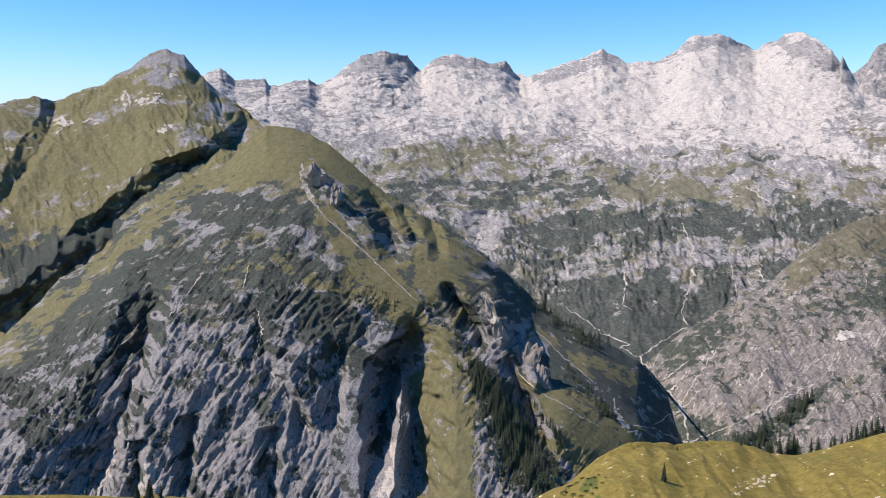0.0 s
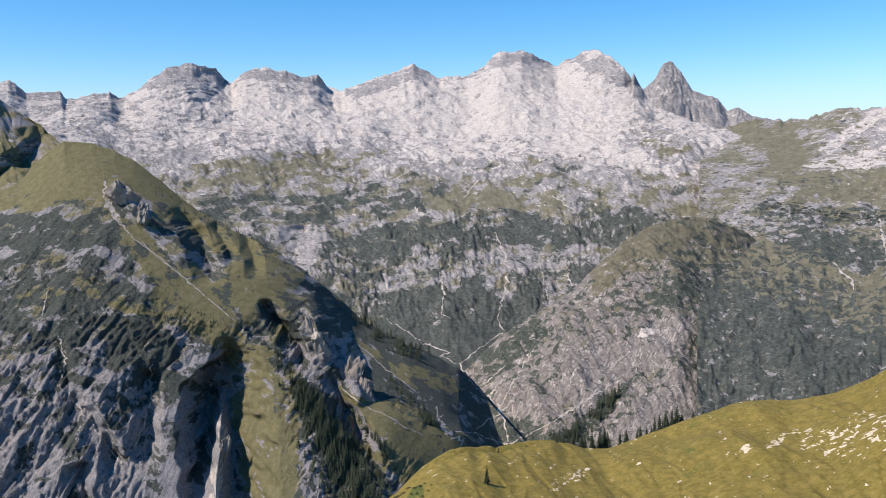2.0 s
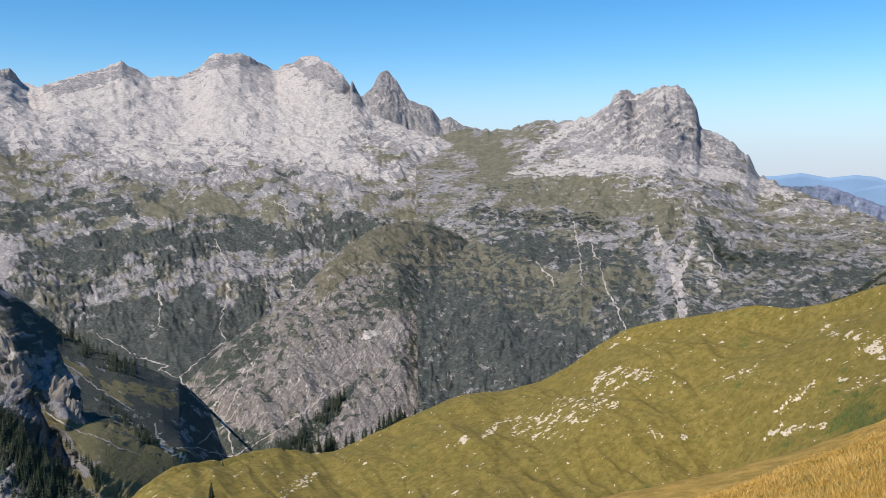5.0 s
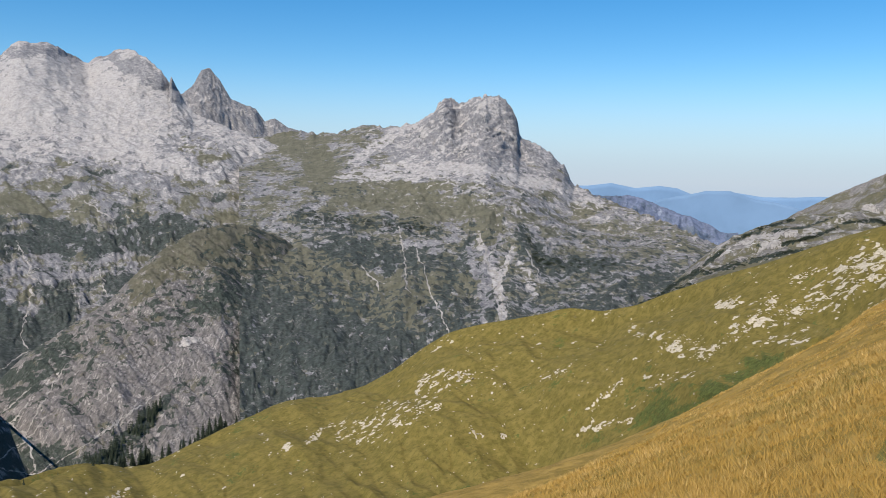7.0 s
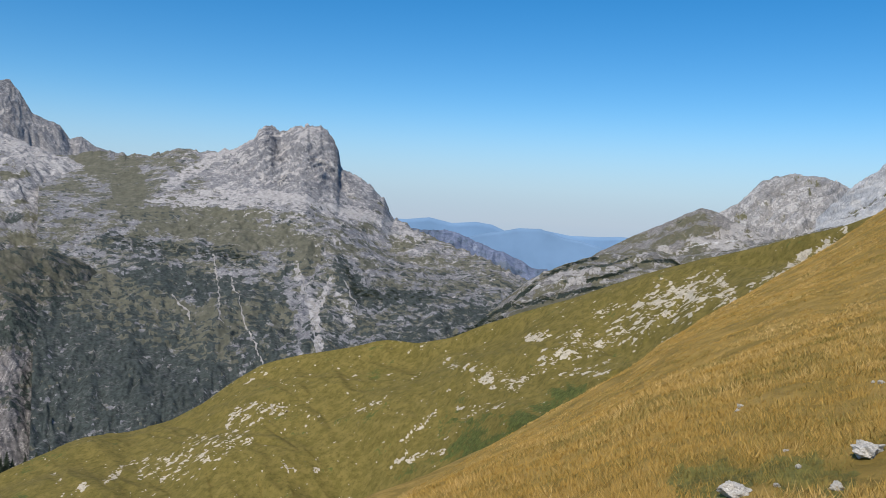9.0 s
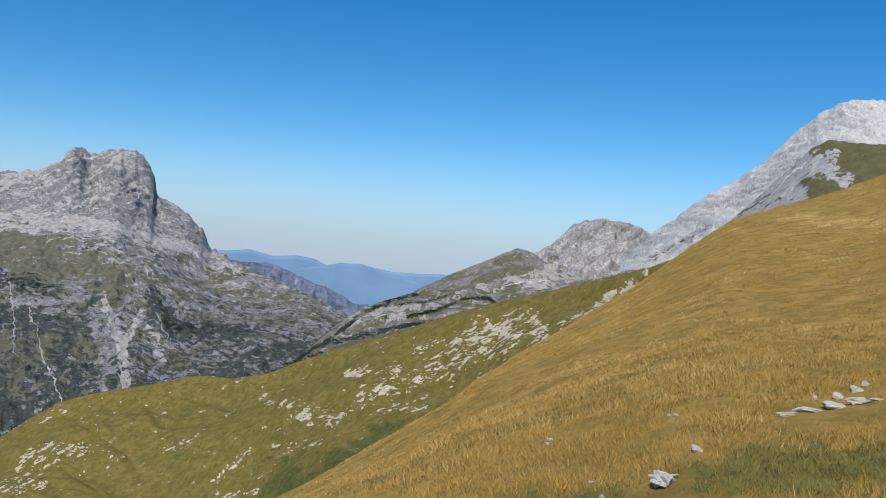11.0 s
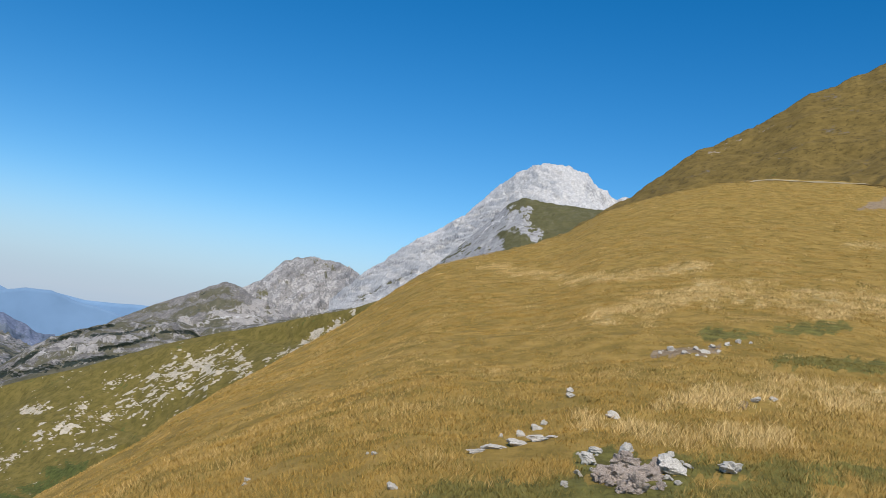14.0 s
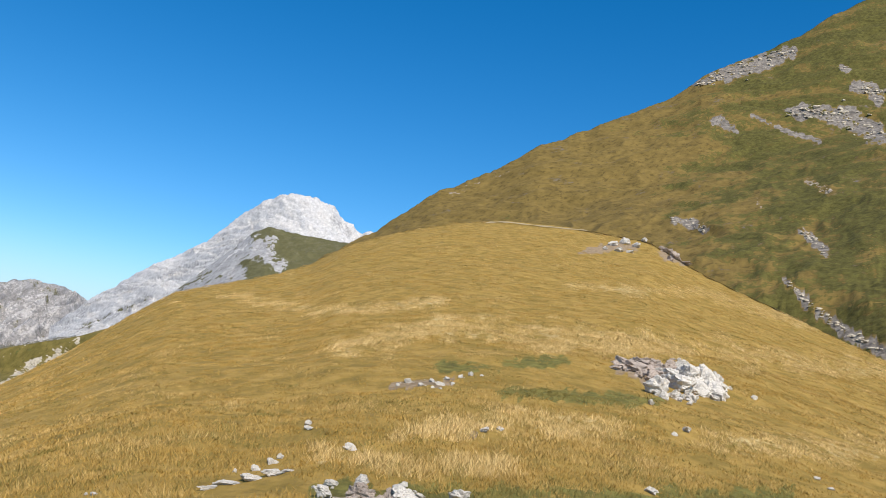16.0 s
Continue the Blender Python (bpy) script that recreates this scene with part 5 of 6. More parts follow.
for i, line in enumerate(([(-18.79, 3.69, 0.22), (-18.14, 3.6, 0.33), (-17.63, 3.82, 0.26)], [(-19.68, 4.17, 0.15), (-19.51, 3.5, 0.15), (-19.86, 2.82, 0.11)], [(-23.65, 2.47, 0.22), (-23.23, 2.15, 0.29), (-22.67, 2.16, 0.11)], [(-22.2, 2.3, 0.11), (-21.73, 2.34, 0.15), (-21.03, 2.39, 0.07)], [(-17.77, 1.55, 0.29), (-17.36, 1.9, 0.26), (-17.12, 2.11, 0.11)], [(-10.99, 2.18, 0.22), (-10.29, 2.04, 0.18)])):
    ribbon("scree_patch", green_peak, line, gravel_mat, 2.0, "pale scree patch" if i == 0 else "", 120 + i)

# ---- grassy hill, knoll and meadow ----
hill = land("grass_hill", [HILL_CREST, [(91, 180, 4), (97, 190, 8), (105, 205, 12), (114, 225, 15.5), (126, 250, 19), (140, 250, 20)], [(91, 100, 2), (103, 105, 5), (126.5, 75, 2), (140, 60, 0)]], [80, 100], (91.2, 140), 0.09, hill_mat, rugged(26, 1.5, 1.6, 97),
            lambda f: (0.85 + 0.5 * patches(f, 9, 3), 0.05 + 0.6 * step(107, 122, f["b"] + 0.25 * (f["e"] - 15) + 4 * patches(f, 25, 5)) + 0.6 * patches(f, 14, 6), -0.15 + 0.5 * patches(f, 5, 9)), crag=1.2, crag_size=9,
            label="steep grassy hillside with small crags", category="hill", soften=3,
            marks=[("rock", 1.0, [(114.47, 21.2, 0.22), (116.04, 21.75, 0.51), (117.78, 22.2, 0.66), (119.63, 22.92, 0.59), (120.47, 23.17, 0.29)]), ("rock", 1.0, [(120.7, 19.58, 0.37), (122.36, 19.57, 0.59), (123.99, 19.39, 0.66), (125.62, 18.22, 0.73)]), ("rock", 1.0, [(124.54, 21.17, 0.44), (125.68, 20.48, 0.59)]), ("rock", 0.85, [(116.25, 19.01, 0.44), (117.34, 18.52, 0.29)]),
                   ("pale", 0.6, [(121.92, 15.54, 0.29), (123.25, 14.89, 0.37)]), ("rock", 0.85, [(113.91, 12.73, 0.29), (114.81, 12.61, 0.44), (116.06, 12.23, 0.29)]), ("rock", 0.85, [(120.95, 9.51, 0.22), (122.64, 7.92, 0.33), (124.57, 6.55, 0.44), (126.65, 5.57, 0.44)]), ("rock", 0.9, [(121.76, 12.47, 0.29), (123.1, 11.34, 0.37)]), ("pale", 0.5, [(118.97, 14.77, 0.22), (119.21, 13.74, 0.22)]),
                   ("rock", 0.8, [(118.32, 19.4, 0.11), (120.77, 18.4, 0.18), (122.45, 17.91, 0.15)]), ("rock", 1.0, [(123.53, 22.17, 0.22), (123.86, 22, 0.22)]), ("pale", 0.45, [(99.38, 13, 0.37), (101.53, 14.17, 0.29), (102.97, 14.88, 0.18)])])
def strata(f):
    """Bands that climb the knoll aslant, as its beds do."""
    b, e = f["b"] + 0.5 * patches(f, 20, 14), f["e"] + 0.3 * patches(f, 20, 15)
    return 0.5 * fbm((0.8 * b + 0.6 * e) / 0.9, (0.8 * e - 0.6 * b) / 0.17, 4, 19, 0.65)


knoll = land("meadow_knoll", [KNOLL_WEST + KNOLL_EAST, [(-27, 170, -27), (10, 180, -25), (25, 210, -22), (48, 200, -21), (60, 165, -15), (70, 150, -10), (80, 125, -2)]], [170], (-28, 79.7), 0.11, knoll_mat,
             lambda f: eroded(24, 1.3, 2.2, 101, 4, 0.3, 2.6, 0.5, 0.6)(f) + 3.0 * fbm(f["s"] / 75, f["q"] / 55, 3, 103), lambda f: (0.92 + 0.4 * patches(f, 10, 3), 0.12 + 0.5 * step(0.45, 0.9, f["v"]) * step(45, 60, f["b"]) + 0.7 * patches(f, 12, 6), -0.78 + 0.9 * patches(f, 2.0, 9) + 2.6 * strata(f)), drop=0.35,
             label="olive green grassy knoll with white rock outcrops", category="ground", kind="structure", soften=9, cuts=[[(50.3, -8.39, 4, 2.2, 2.2), (52.69, -11.54, 6, 4.4, 4.4), (56.6, -14.88, 4, 4.4, 4.4)], [(20.28, -17.81, 2, 1.47, 1.47), (21.4, -18.69, 3, 2.2, 2.2)]],
             marks=[("pale", 0.94, [(40.16, -13.11, 0.66), (41.39, -12.86, 0.95), (43.54, -12.73, 0.51)]), ("pale", 0.86, [(34.94, -16.23, 0.88), (37.31, -15.81, 1.25), (39.71, -14.83, 1.25), (41.08, -13.97, 0.73)]), ("pale", 1.10, [(32.64, -16.79, 0.37), (33.44, -16.17, 0.29), (34.25, -15.71, 0.18)]), ("pale", 0.91, [(48.29, -12.62, 0.44), (49.31, -12.23, 0.37)]), ("pale", 0.91, [(44.64, -13.06, 0.51), (45.75, -13.22, 0.37)]),
                    ("pale", 1.04, [(51.17, -14.46, 0.22), (52.24, -13.53, 0.29), (53.12, -12.6, 0.22)]), ("pale", 1.10, [(50.68, -15.71, 0.22), (51.97, -15.41, 0.37), (53.82, -15.04, 0.22)]), ("pale", 1.17, [(43.52, -16.21, 0.29), (44.09, -16.55, 0.33)]), ("pale", 1.17, [(45.54, -16.43, 0.29)]), ("pale", 1.04, [(65.94, -4.9, 0.66), (68.01, -3.88, 0.95), (70.52, -3.27, 1.17), (71.51, -3.9, 1.03), (70.71, -5.07, 0.66)]), ("pale", 0.96, [(61.68, -8.45, 0.73), (64.37, -7.08, 1.17), (66.74, -5.55, 1.39), (68.83, -4.64, 1.32)]),
                    ("pale", 0.96, [(57.82, -10.92, 0.37), (59.71, -9.52, 0.73), (61.28, -8.03, 0.66), (62.18, -6.66, 0.44)]), ("pale", 1.10, [(59.13, -7.48, 0.44), (59.96, -7.21, 0.51)]), ("pale", 0.78, [(56.04, -10.17, 0.95), (58.08, -10.3, 0.81)]), ("pale", 1.23, [(75.1, -1.81, 0.51), (76.18, -0.78, 0.81), (77.57, 0.1, 0.59)]), ("pale", 1.10, [(72.56, -3.36, 0.44), (73.6, -2.7, 0.44), (74.65, -2.05, 0.37)]),
                    ("pale", 1.10, [(63.14, -5.69, 0.29), (64.51, -5.07, 0.29)]), ("pale", 0.86, [(67.29, -7.3, 0.51), (69.4, -6.57, 0.51)]), ("pale", 0.83, [(61.45, -9.51, 0.59), (63.89, -9.17, 0.81)]), ("pale", 0.78, [(53.64, -9.28, 0.44), (55.65, -9.68, 0.44)]), ("pale", 0.78, [(54.68, -12.54, 0.59), (57.26, -11.95, 0.44)]),
                    ("pale", 1.04, [(59.15, -7.54, 0.37), (59.86, -7.13, 0.22)]), ("pale", 0.91, [(55.98, -10.46, 0.44), (56.7, -10.06, 0.29)]), ("pale", 1.04, [(74.79, -1.95, 0.29), (75.69, -1.21, 0.51), (77.21, -0.6, 0.37)]),
                    ("pale", 1.04, [(72.31, -4.05, 0.22), (73.1, -3.46, 0.29)]), ("pale", 1.04, [(19.02, -20.17, 0.37), (20.19, -19.54, 0.44), (21.34, -19.07, 0.29)]), ("pale", 0.91, [(40.6, -11.18, 0.37), (41.99, -10.45, 0.22)]), ("pale", 0.85, [(30.42, -17.62, 0.51), (31.68, -17.06, 0.29)]), ("pale", 0.98, [(63.07, -6.18, 0.22), (63.77, -5.77, 0.15)]), ("pale", 0.78, [(50.28, -8.03, 0.15), (51.78, -8.4, 0.18), (52.88, -8.09, 0.15)]),
                    ("scrub", 0.6, [(9.35, -20.99, 0.37), (10.08, -20.26, 0.29), (10.47, -21.26, 0.29)])])

NEAR_EDGE = [(0, 12, -30), (30, 18, -27), (48.2, 25, -20.1), (53, 28, -17.7), (57.8, 32, -14.7), (61.8, 36, -12.1), (64.9, 40, -9.7), (67.3, 45, -7.5), (70.7, 50, -5), (74.1, 55, -2.46),
             (77.1, 60, -0.32), (78.9, 65, 1.27), (81, 70, 3), (82.7, 75, 4.27), (85.4, 80, 5.24), (88.2, 85, 6.17), (90.8, 90, 7.3), (93.1, 95, 8.9), (96, 100, 10.07), (99.6, 105, 11.17),
             (103.3, 110, 11.78), (107, 110, 11.8), (112.6, 105, 11.2), (116.3, 95, 9.34), (121.4, 85, 7.3), (126.7, 75, 5.1), (140, 60, 2), (180, 40, -2), (270, 20, -15), (360, 12, -30)]


def near_height(b, r):
    """Height of the meadow underfoot at a bearing and distance."""
    b, r = np.asarray(b, float), np.asarray(r, float)
    rc, ec = spread(NEAR_EDGE, b)
    zc = rc * np.tan(np.radians(ec))
    inside = -EYE + (zc + EYE) * np.clip(r / rc, 0, 1) ** 1.4
    fall = np.clip(r - rc, 0, None)
    x, y = r * np.sin(np.radians(b)), r * np.cos(np.radians(b))
    lumps = 0.05 * fbm(x / 1.1, y / 1.1, 4, 7) + 0.22 * fbm(x / 9, y / 9, 4, 8) * step(6, 20, r) * step(rc, rc * 0.8, r)
    return EYE + inside - 0.55 * fall * step(0, 25, fall) - 0.1 * fall + lumps * step(1, 4, r)


def on_meadow(b, e):
    """The first place of the meadow met at a bearing and rise, and its distance."""
    r = np.geomspace(2.0, 115, 1500)
    rise = np.degrees(np.arctan2(near_height(np.full(r.shape, b), r) - EYE, r))
    i = int(np.argmax(rise >= e)) if (rise >= e).any() else int(np.argmax(rise))
    return np.array([r[i] * math.sin(radians(b)), r[i] * math.cos(radians(b)), float(near_height(b, r[i]))]), float(r[i])


STRAW = [[(93.38, 2.03, 0.73), (100.44, 4.58, 0.95), (107.82, 4.54, 1.1), (116.6, 4.77, 0.88), (126.69, 4.44, 0.73)], [(97.7, -2.84, 0.59), (104.77, -1.07, 0.95), (111.87, -0.7, 0.73)], [(107.47, 7.98, 0.29), (116.35, 8.28, 0.44), (123.01, 6.76, 0.44)], [(92.88, -4.47, 0.51), (97.98, -4.92, 0.73), (105.1, -4.04, 0.73)], [(85.5, 4.52, 0.37), (91.38, 4.3, 0.44), (99.74, 5.92, 0.51)], [(116.99, -0.73, 0.73), (123.37, -0.53, 1.1), (126.84, 0.27, 0.95)]]
GREEN = [[(82, -11.5, 1.6), (90, -10.2, 1.7), (97, -8.6, 1.7), (106, -7.2, 1.3)], [(103.84, 0.79, 0.29), (108.17, 0.96, 0.51), (114.13, 1.26, 0.37)], [(93.29, -7.25, 0.95), (98.19, -6.46, 0.73), (105.29, -5.75, 0.59), (113.93, -4.62, 0.81), (121.97, -3.27, 0.51)], [(100.04, 1.78, 0.51), (107.96, 3.1, 0.51)], [(84.02, -10.62, 1.1), (90.77, -8.97, 0.88), (94.11, -9.76, 1.1)], [(68.95, -15.45, 1.1), (78.66, -13.72, 1.47)]]
BARE = [[(95.17, -0.28, 0.15), (98.01, 0.36, 0.26), (100.88, 0.97, 0.22)], [(111.01, 3.09, 0.22), (112.61, 2.92, 0.44), (113.36, 2.3, 0.37)], [(101.99, -2.14, 0.15), (103.43, -2.06, 0.18)], [(108.34, 10.27, 0.18), (110.14, 10.62, 0.33), (111.57, 10.82, 0.33)], [(113.38, 10.53, 0.29), (114.83, 10.11, 0.29)]]


def near_meadow():
    b = np.concatenate([np.arange(0, 44, 1.0), np.arange(44, 136, 0.26), np.arange(136, 360.01, 1.0)])
    r = np.concatenate([[0], np.geomspace(0.3, 170, 200)])
    bb, rr = np.meshgrid(b, r)
    z = near_height(bb, rr)
    x, y = rr * np.sin(np.radians(bb)), rr * np.cos(np.radians(bb))
    f = dict(b=bb, e=np.degrees(np.arctan2(z - EYE, np.maximum(rr, 0.01))))
    streaks = fbm(f["b"] / 6, f["e"] * 0.9, 4, 12)
    pale = 0.02 + 0.25 * streaks + sum(0.45 * mark(f, m, 0.6, 1) for m in STRAW)
    green = 0.08 + 0.3 * fbm(x / 3, y / 3, 4, 13) + sum(0.7 * mark(f, m, 0.6, 2) for m in GREEN)
    grass = 0.9 - sum(0.9 * mark(f, m, 0.6, 3) for m in BARE)
    p = np.stack([x, y, z], -1)
    return tagged(grid_object("meadow", p, meadow_mat, [np.clip(a, 0, 1) for a in (grass, green, pale * 0.8)]), "golden dry grass on a steep mountain meadow", "ground", kind="structure")


meadow = near_meadow()
PATH = [(101.86, 11.4, 0.11), (103.34, 11.67, 0.11), (105.58, 11.87, 0.11), (107.83, 11.68, 0.15), (110.04, 11.66, 0.11), (111.87, 11.56, 0.11), (113.7, 10.99, 0.11), (115.51, 10.34, 0.11), (117.29, 9.49, 0.11), (119.37, 8.53, 0.15), (122.03, 7.36, 0.15)]


def meadow_path():
    n = np.array(PATH)
    run = np.linspace(0, len(n) - 1, 60)
    b, e = (np.interp(run, np.arange(len(n)), n[:, i]) for i in (0, 1))
    verts, faces = [], []
    for i in range(60):
        q, r = on_meadow(b[i], min(e[i], 11.6))
        w = 0.35 + 0.15 * math.sin(i * 1.7)
        for side in (-1, 1):
            rr = r + side * w * 1.6
            verts.append((rr * math.sin(radians(b[i])), rr * math.cos(radians(b[i])), float(near_height(b[i], rr)) + 0.06))
    for i in range(59):
        faces.append((2 * i, 2 * i + 2, 2 * i + 3, 2 * i + 1))
    ob = new("footpath", mesh_from("footpath", np.array(verts), np.array(faces), path_mat))
    return tagged(ob, "narrow trodden footpath across the dry meadow", "path", kind="structure")


meadow_path()


# ---- stones ----
def stone_mesh(name, seed, material, rough=0.28, flat=0.65, detail=2):
    rnd = random.Random(seed)
    bm = bmesh.new()
    bmesh.ops.create_icosphere(bm, subdivisions=detail, radius=1.0)
    cuts_n = [(Vector((rnd.gauss(0, 1), rnd.gauss(0, 1), rnd.gauss(0, 0.8))).normalized(), rnd.uniform(0.42, 0.8)) for _ in range(13)]
    off = Vector((seed * 3.1, seed * 1.7, 0))
    for vert in bm.verts:
        for nrm, lim in cuts_n:
            over = vert.co.dot(nrm) - lim
            if over > 0:
                vert.co -= nrm * over
        vert.co *= 1 + rough * noise.fractal(vert.co * 1.9 + off, 0.75, 2.2, 5)
        vert.co.z *= flat
    me = bpy.data.meshes.new(name)
    bm.to_mesh(me)
    bm.free()
    me.materials.append(material)
    return me


white_stones = [stone_mesh("stone", 10 + i, stone_mat, 0.34, 0.78, 4) for i in range(7)]
brown_stones = [stone_mesh("stone", 30 + i, brown_mat, 0.6, 0.95, 4) for i in range(4)]
crag_stones = [stone_mesh("stone", 50 + i, crag_mat, 0.3, 0.6, 1) for i in range(8)]


def stone(parent, me, place, size, stretch=(1, 1, 1), turn=0.0, tilt=0.0):
    ob = new("stone", me)
    ob.parent = parent
    ob.matrix_local = Matrix.LocRotScale(place, Euler((radians(tilt), radians(tilt * 0.6), radians(turn))), Vector(stretch) * size)
    return ob


STONES = []


def near_outcrop(name, label, category, listing, group="", heap=0):
    """Stones half sunk in the turf: (bearing, rise, half width in degrees, height share, brown or not)."""
    base, _ = on_meadow(listing[0][0], listing[0][1])
    thing = tagged(new(name), label, category, group)
    thing.location = base
    rnd = random.Random(len(listing) * 7 + int(base[0] * 10))
    for b, e, w, tall, brown in list(listing):
        for _ in range(heap):
            listing.append((b + rnd.gauss(0, 0.6) * w, e + rnd.gauss(0.1, 0.35) * w, w * rnd.uniform(0.2, 0.5), tall, brown))
    for b, e, w, tall, brown in listing:
        q, r = on_meadow(b, e)
        size = max(1.12 * radians(w) * r, 0.025)
        STONES.append((q[0], q[1], size))
        me = rnd.choice(brown_stones if brown else white_stones)
        if tall < 0.3:
            # a bed of rock that barely clears the turf
            stone(thing, me, Vector(q - base) + Vector((0, 0, size * 0.08)), size, (1.5, 0.55, 0.4), 38 - b + rnd.uniform(-8, 8), rnd.uniform(-6, 6))
        else:
            stone(thing, me, Vector(q - base) + Vector((0, 0, size * tall * 0.3)), size, (1, rnd.uniform(0.6, 1.1), tall * rnd.uniform(0.9, 1.2)), rnd.uniform(0, 360) if w < 0.5 else rnd.uniform(-25, 25) - b, rnd.uniform(-18, 18))
    return thing


def stones(listing, tall=0.8, brown=0):
    return [(b, e, w, tall, brown) for b, e, w in listing]


near_outcrop("rock_outcrop", "brown and white limestone outcrop breaking through short turf", "rocks",
             stones([(93.73, -7.13, 0.73), (98.7, -6.98, 1.25), (95.95, -6.13, 0.62), (94.01, -6.39, 0.44)], 0.75) + stones([(95.25, -7.83, 1.17), (97, -7.58, 1.1), (95.88, -7.04, 0.88), (94.56, -8.06, 0.73), (96.91, -8.35, 0.95), (97.82, -7.01, 0.66)], 0.8, 1) + stones([(99.7, -6.49, 0.37), (93.1, -7.84, 0.33), (98.27, -7.87, 0.44), (92.29, -8.65, 0.37), (99.29, -7.58, 0.33)], 0.6), heap=3)
near_outcrop("boulder_pile", "heap of angular white limestone blocks on reddish soil", "rocks",
             stones([(113.92, 1.73, 0.95), (115.09, 2.15, 1.06), (116.3, 1.94, 0.95), (117.31, 1.89, 0.95), (115.55, 2.83, 0.84), (116.76, 2.52, 0.92), (114.37, 2.7, 0.73), (117.71, 2.39, 0.51), (115.99, 1.49, 0.48), (114.97, 1.57, 0.51), (113.39, 1.95, 0.48), (115.17, 3.39, 0.62), (116.39, 3.07, 0.62), (117.25, 2.75, 0.59)], 0.9)
             + stones([(111.9, 3.02, 0.95), (112.97, 2.82, 0.95), (113.82, 3.06, 0.84), (111.34, 3.31, 0.51), (112.57, 3.34, 0.73), (113.52, 2.46, 0.73), (114.49, 3.31, 0.62)], 0.6, 1), heap=4)
near_outcrop("stone_slab", "long pale limestone slab lying in dry grass", "rocks", stones([(86.67, -7.33, 0.51), (87.72, -6.99, 0.73), (89.13, -6.61, 0.88), (90.53, -6.14, 0.81), (91.41, -5.86, 0.44)], 0.22) + stones([(88.07, -6.31, 0.33), (89.28, -6.05, 0.4), (90.67, -5.13, 0.29)], 0.8))
near_outcrop("stone_row", "row of small pale stones in bare soil", "rocks", stones([(97.42, 0.27, 0.22), (98.11, 0.5, 0.33), (98.91, 0.38, 0.26), (100.16, 0.54, 0.37), (99.58, 0.75, 0.26), (100.91, 0.77, 0.18), (101.39, 1.22, 0.26), (102.06, 1.48, 0.22), (100.54, 1.01, 0.22), (102.75, 1.5, 0.15)], 0.7), heap=2)
near_outcrop("hillside_outcrop", "grey rock outcrop beside the footpath", "rocks", stones([(110.31, 10.78, 0.44), (111.01, 10.99, 0.51), (111.75, 10.83, 0.44), (112.25, 11.23, 0.33), (110.7, 10.45, 0.37), (111.42, 10.44, 0.29), (109.79, 10.51, 0.26)], 0.6) + stones([(113.55, 10.69, 0.44), (114.28, 10.43, 0.48), (115, 10.13, 0.4), (113.95, 10.15, 0.33)], 0.5, 1))
for listing in ([(94.95, -4.15, 0.62)], [(102.34, -6.36, 0.84)], [(114.01, -4.3, 0.55)], [(115.79, -0.34, 0.48)], [(115.08, -0.71, 0.33)], [(104.32, -1.74, 0.33)], [(103.3, -1.95, 0.33)], [(79.79, -12.41, 1.03)], [(72.4, -15.99, 1.25)], [(78.11, -14.71, 0.59)],
                [(75.92, -13.83, 0.33)], [(74.81, -15.04, 0.29)], [(92.11, -2.9, 0.37)], [(81.48, -10.25, 0.51)], [(72.25, -10.92, 0.22)], [(79.67, -8.3, 0.18)], [(123.29, -2.17, 0.26)], [(124.07, -2.63, 0.29)], [(92.14, -3.15, 0.37)], [(90.19, -5.46, 0.37)], [(72.39, -10.62, 0.22)], [(75.16, -12.95, 0.18)], [(80.12, -8.32, 0.29)], [(119.6, 2.06, 0.29)]):
    near_outcrop("stone", "single pale stone lying in dry grass", "stone", stones(listing, 0.6), "loose stones")


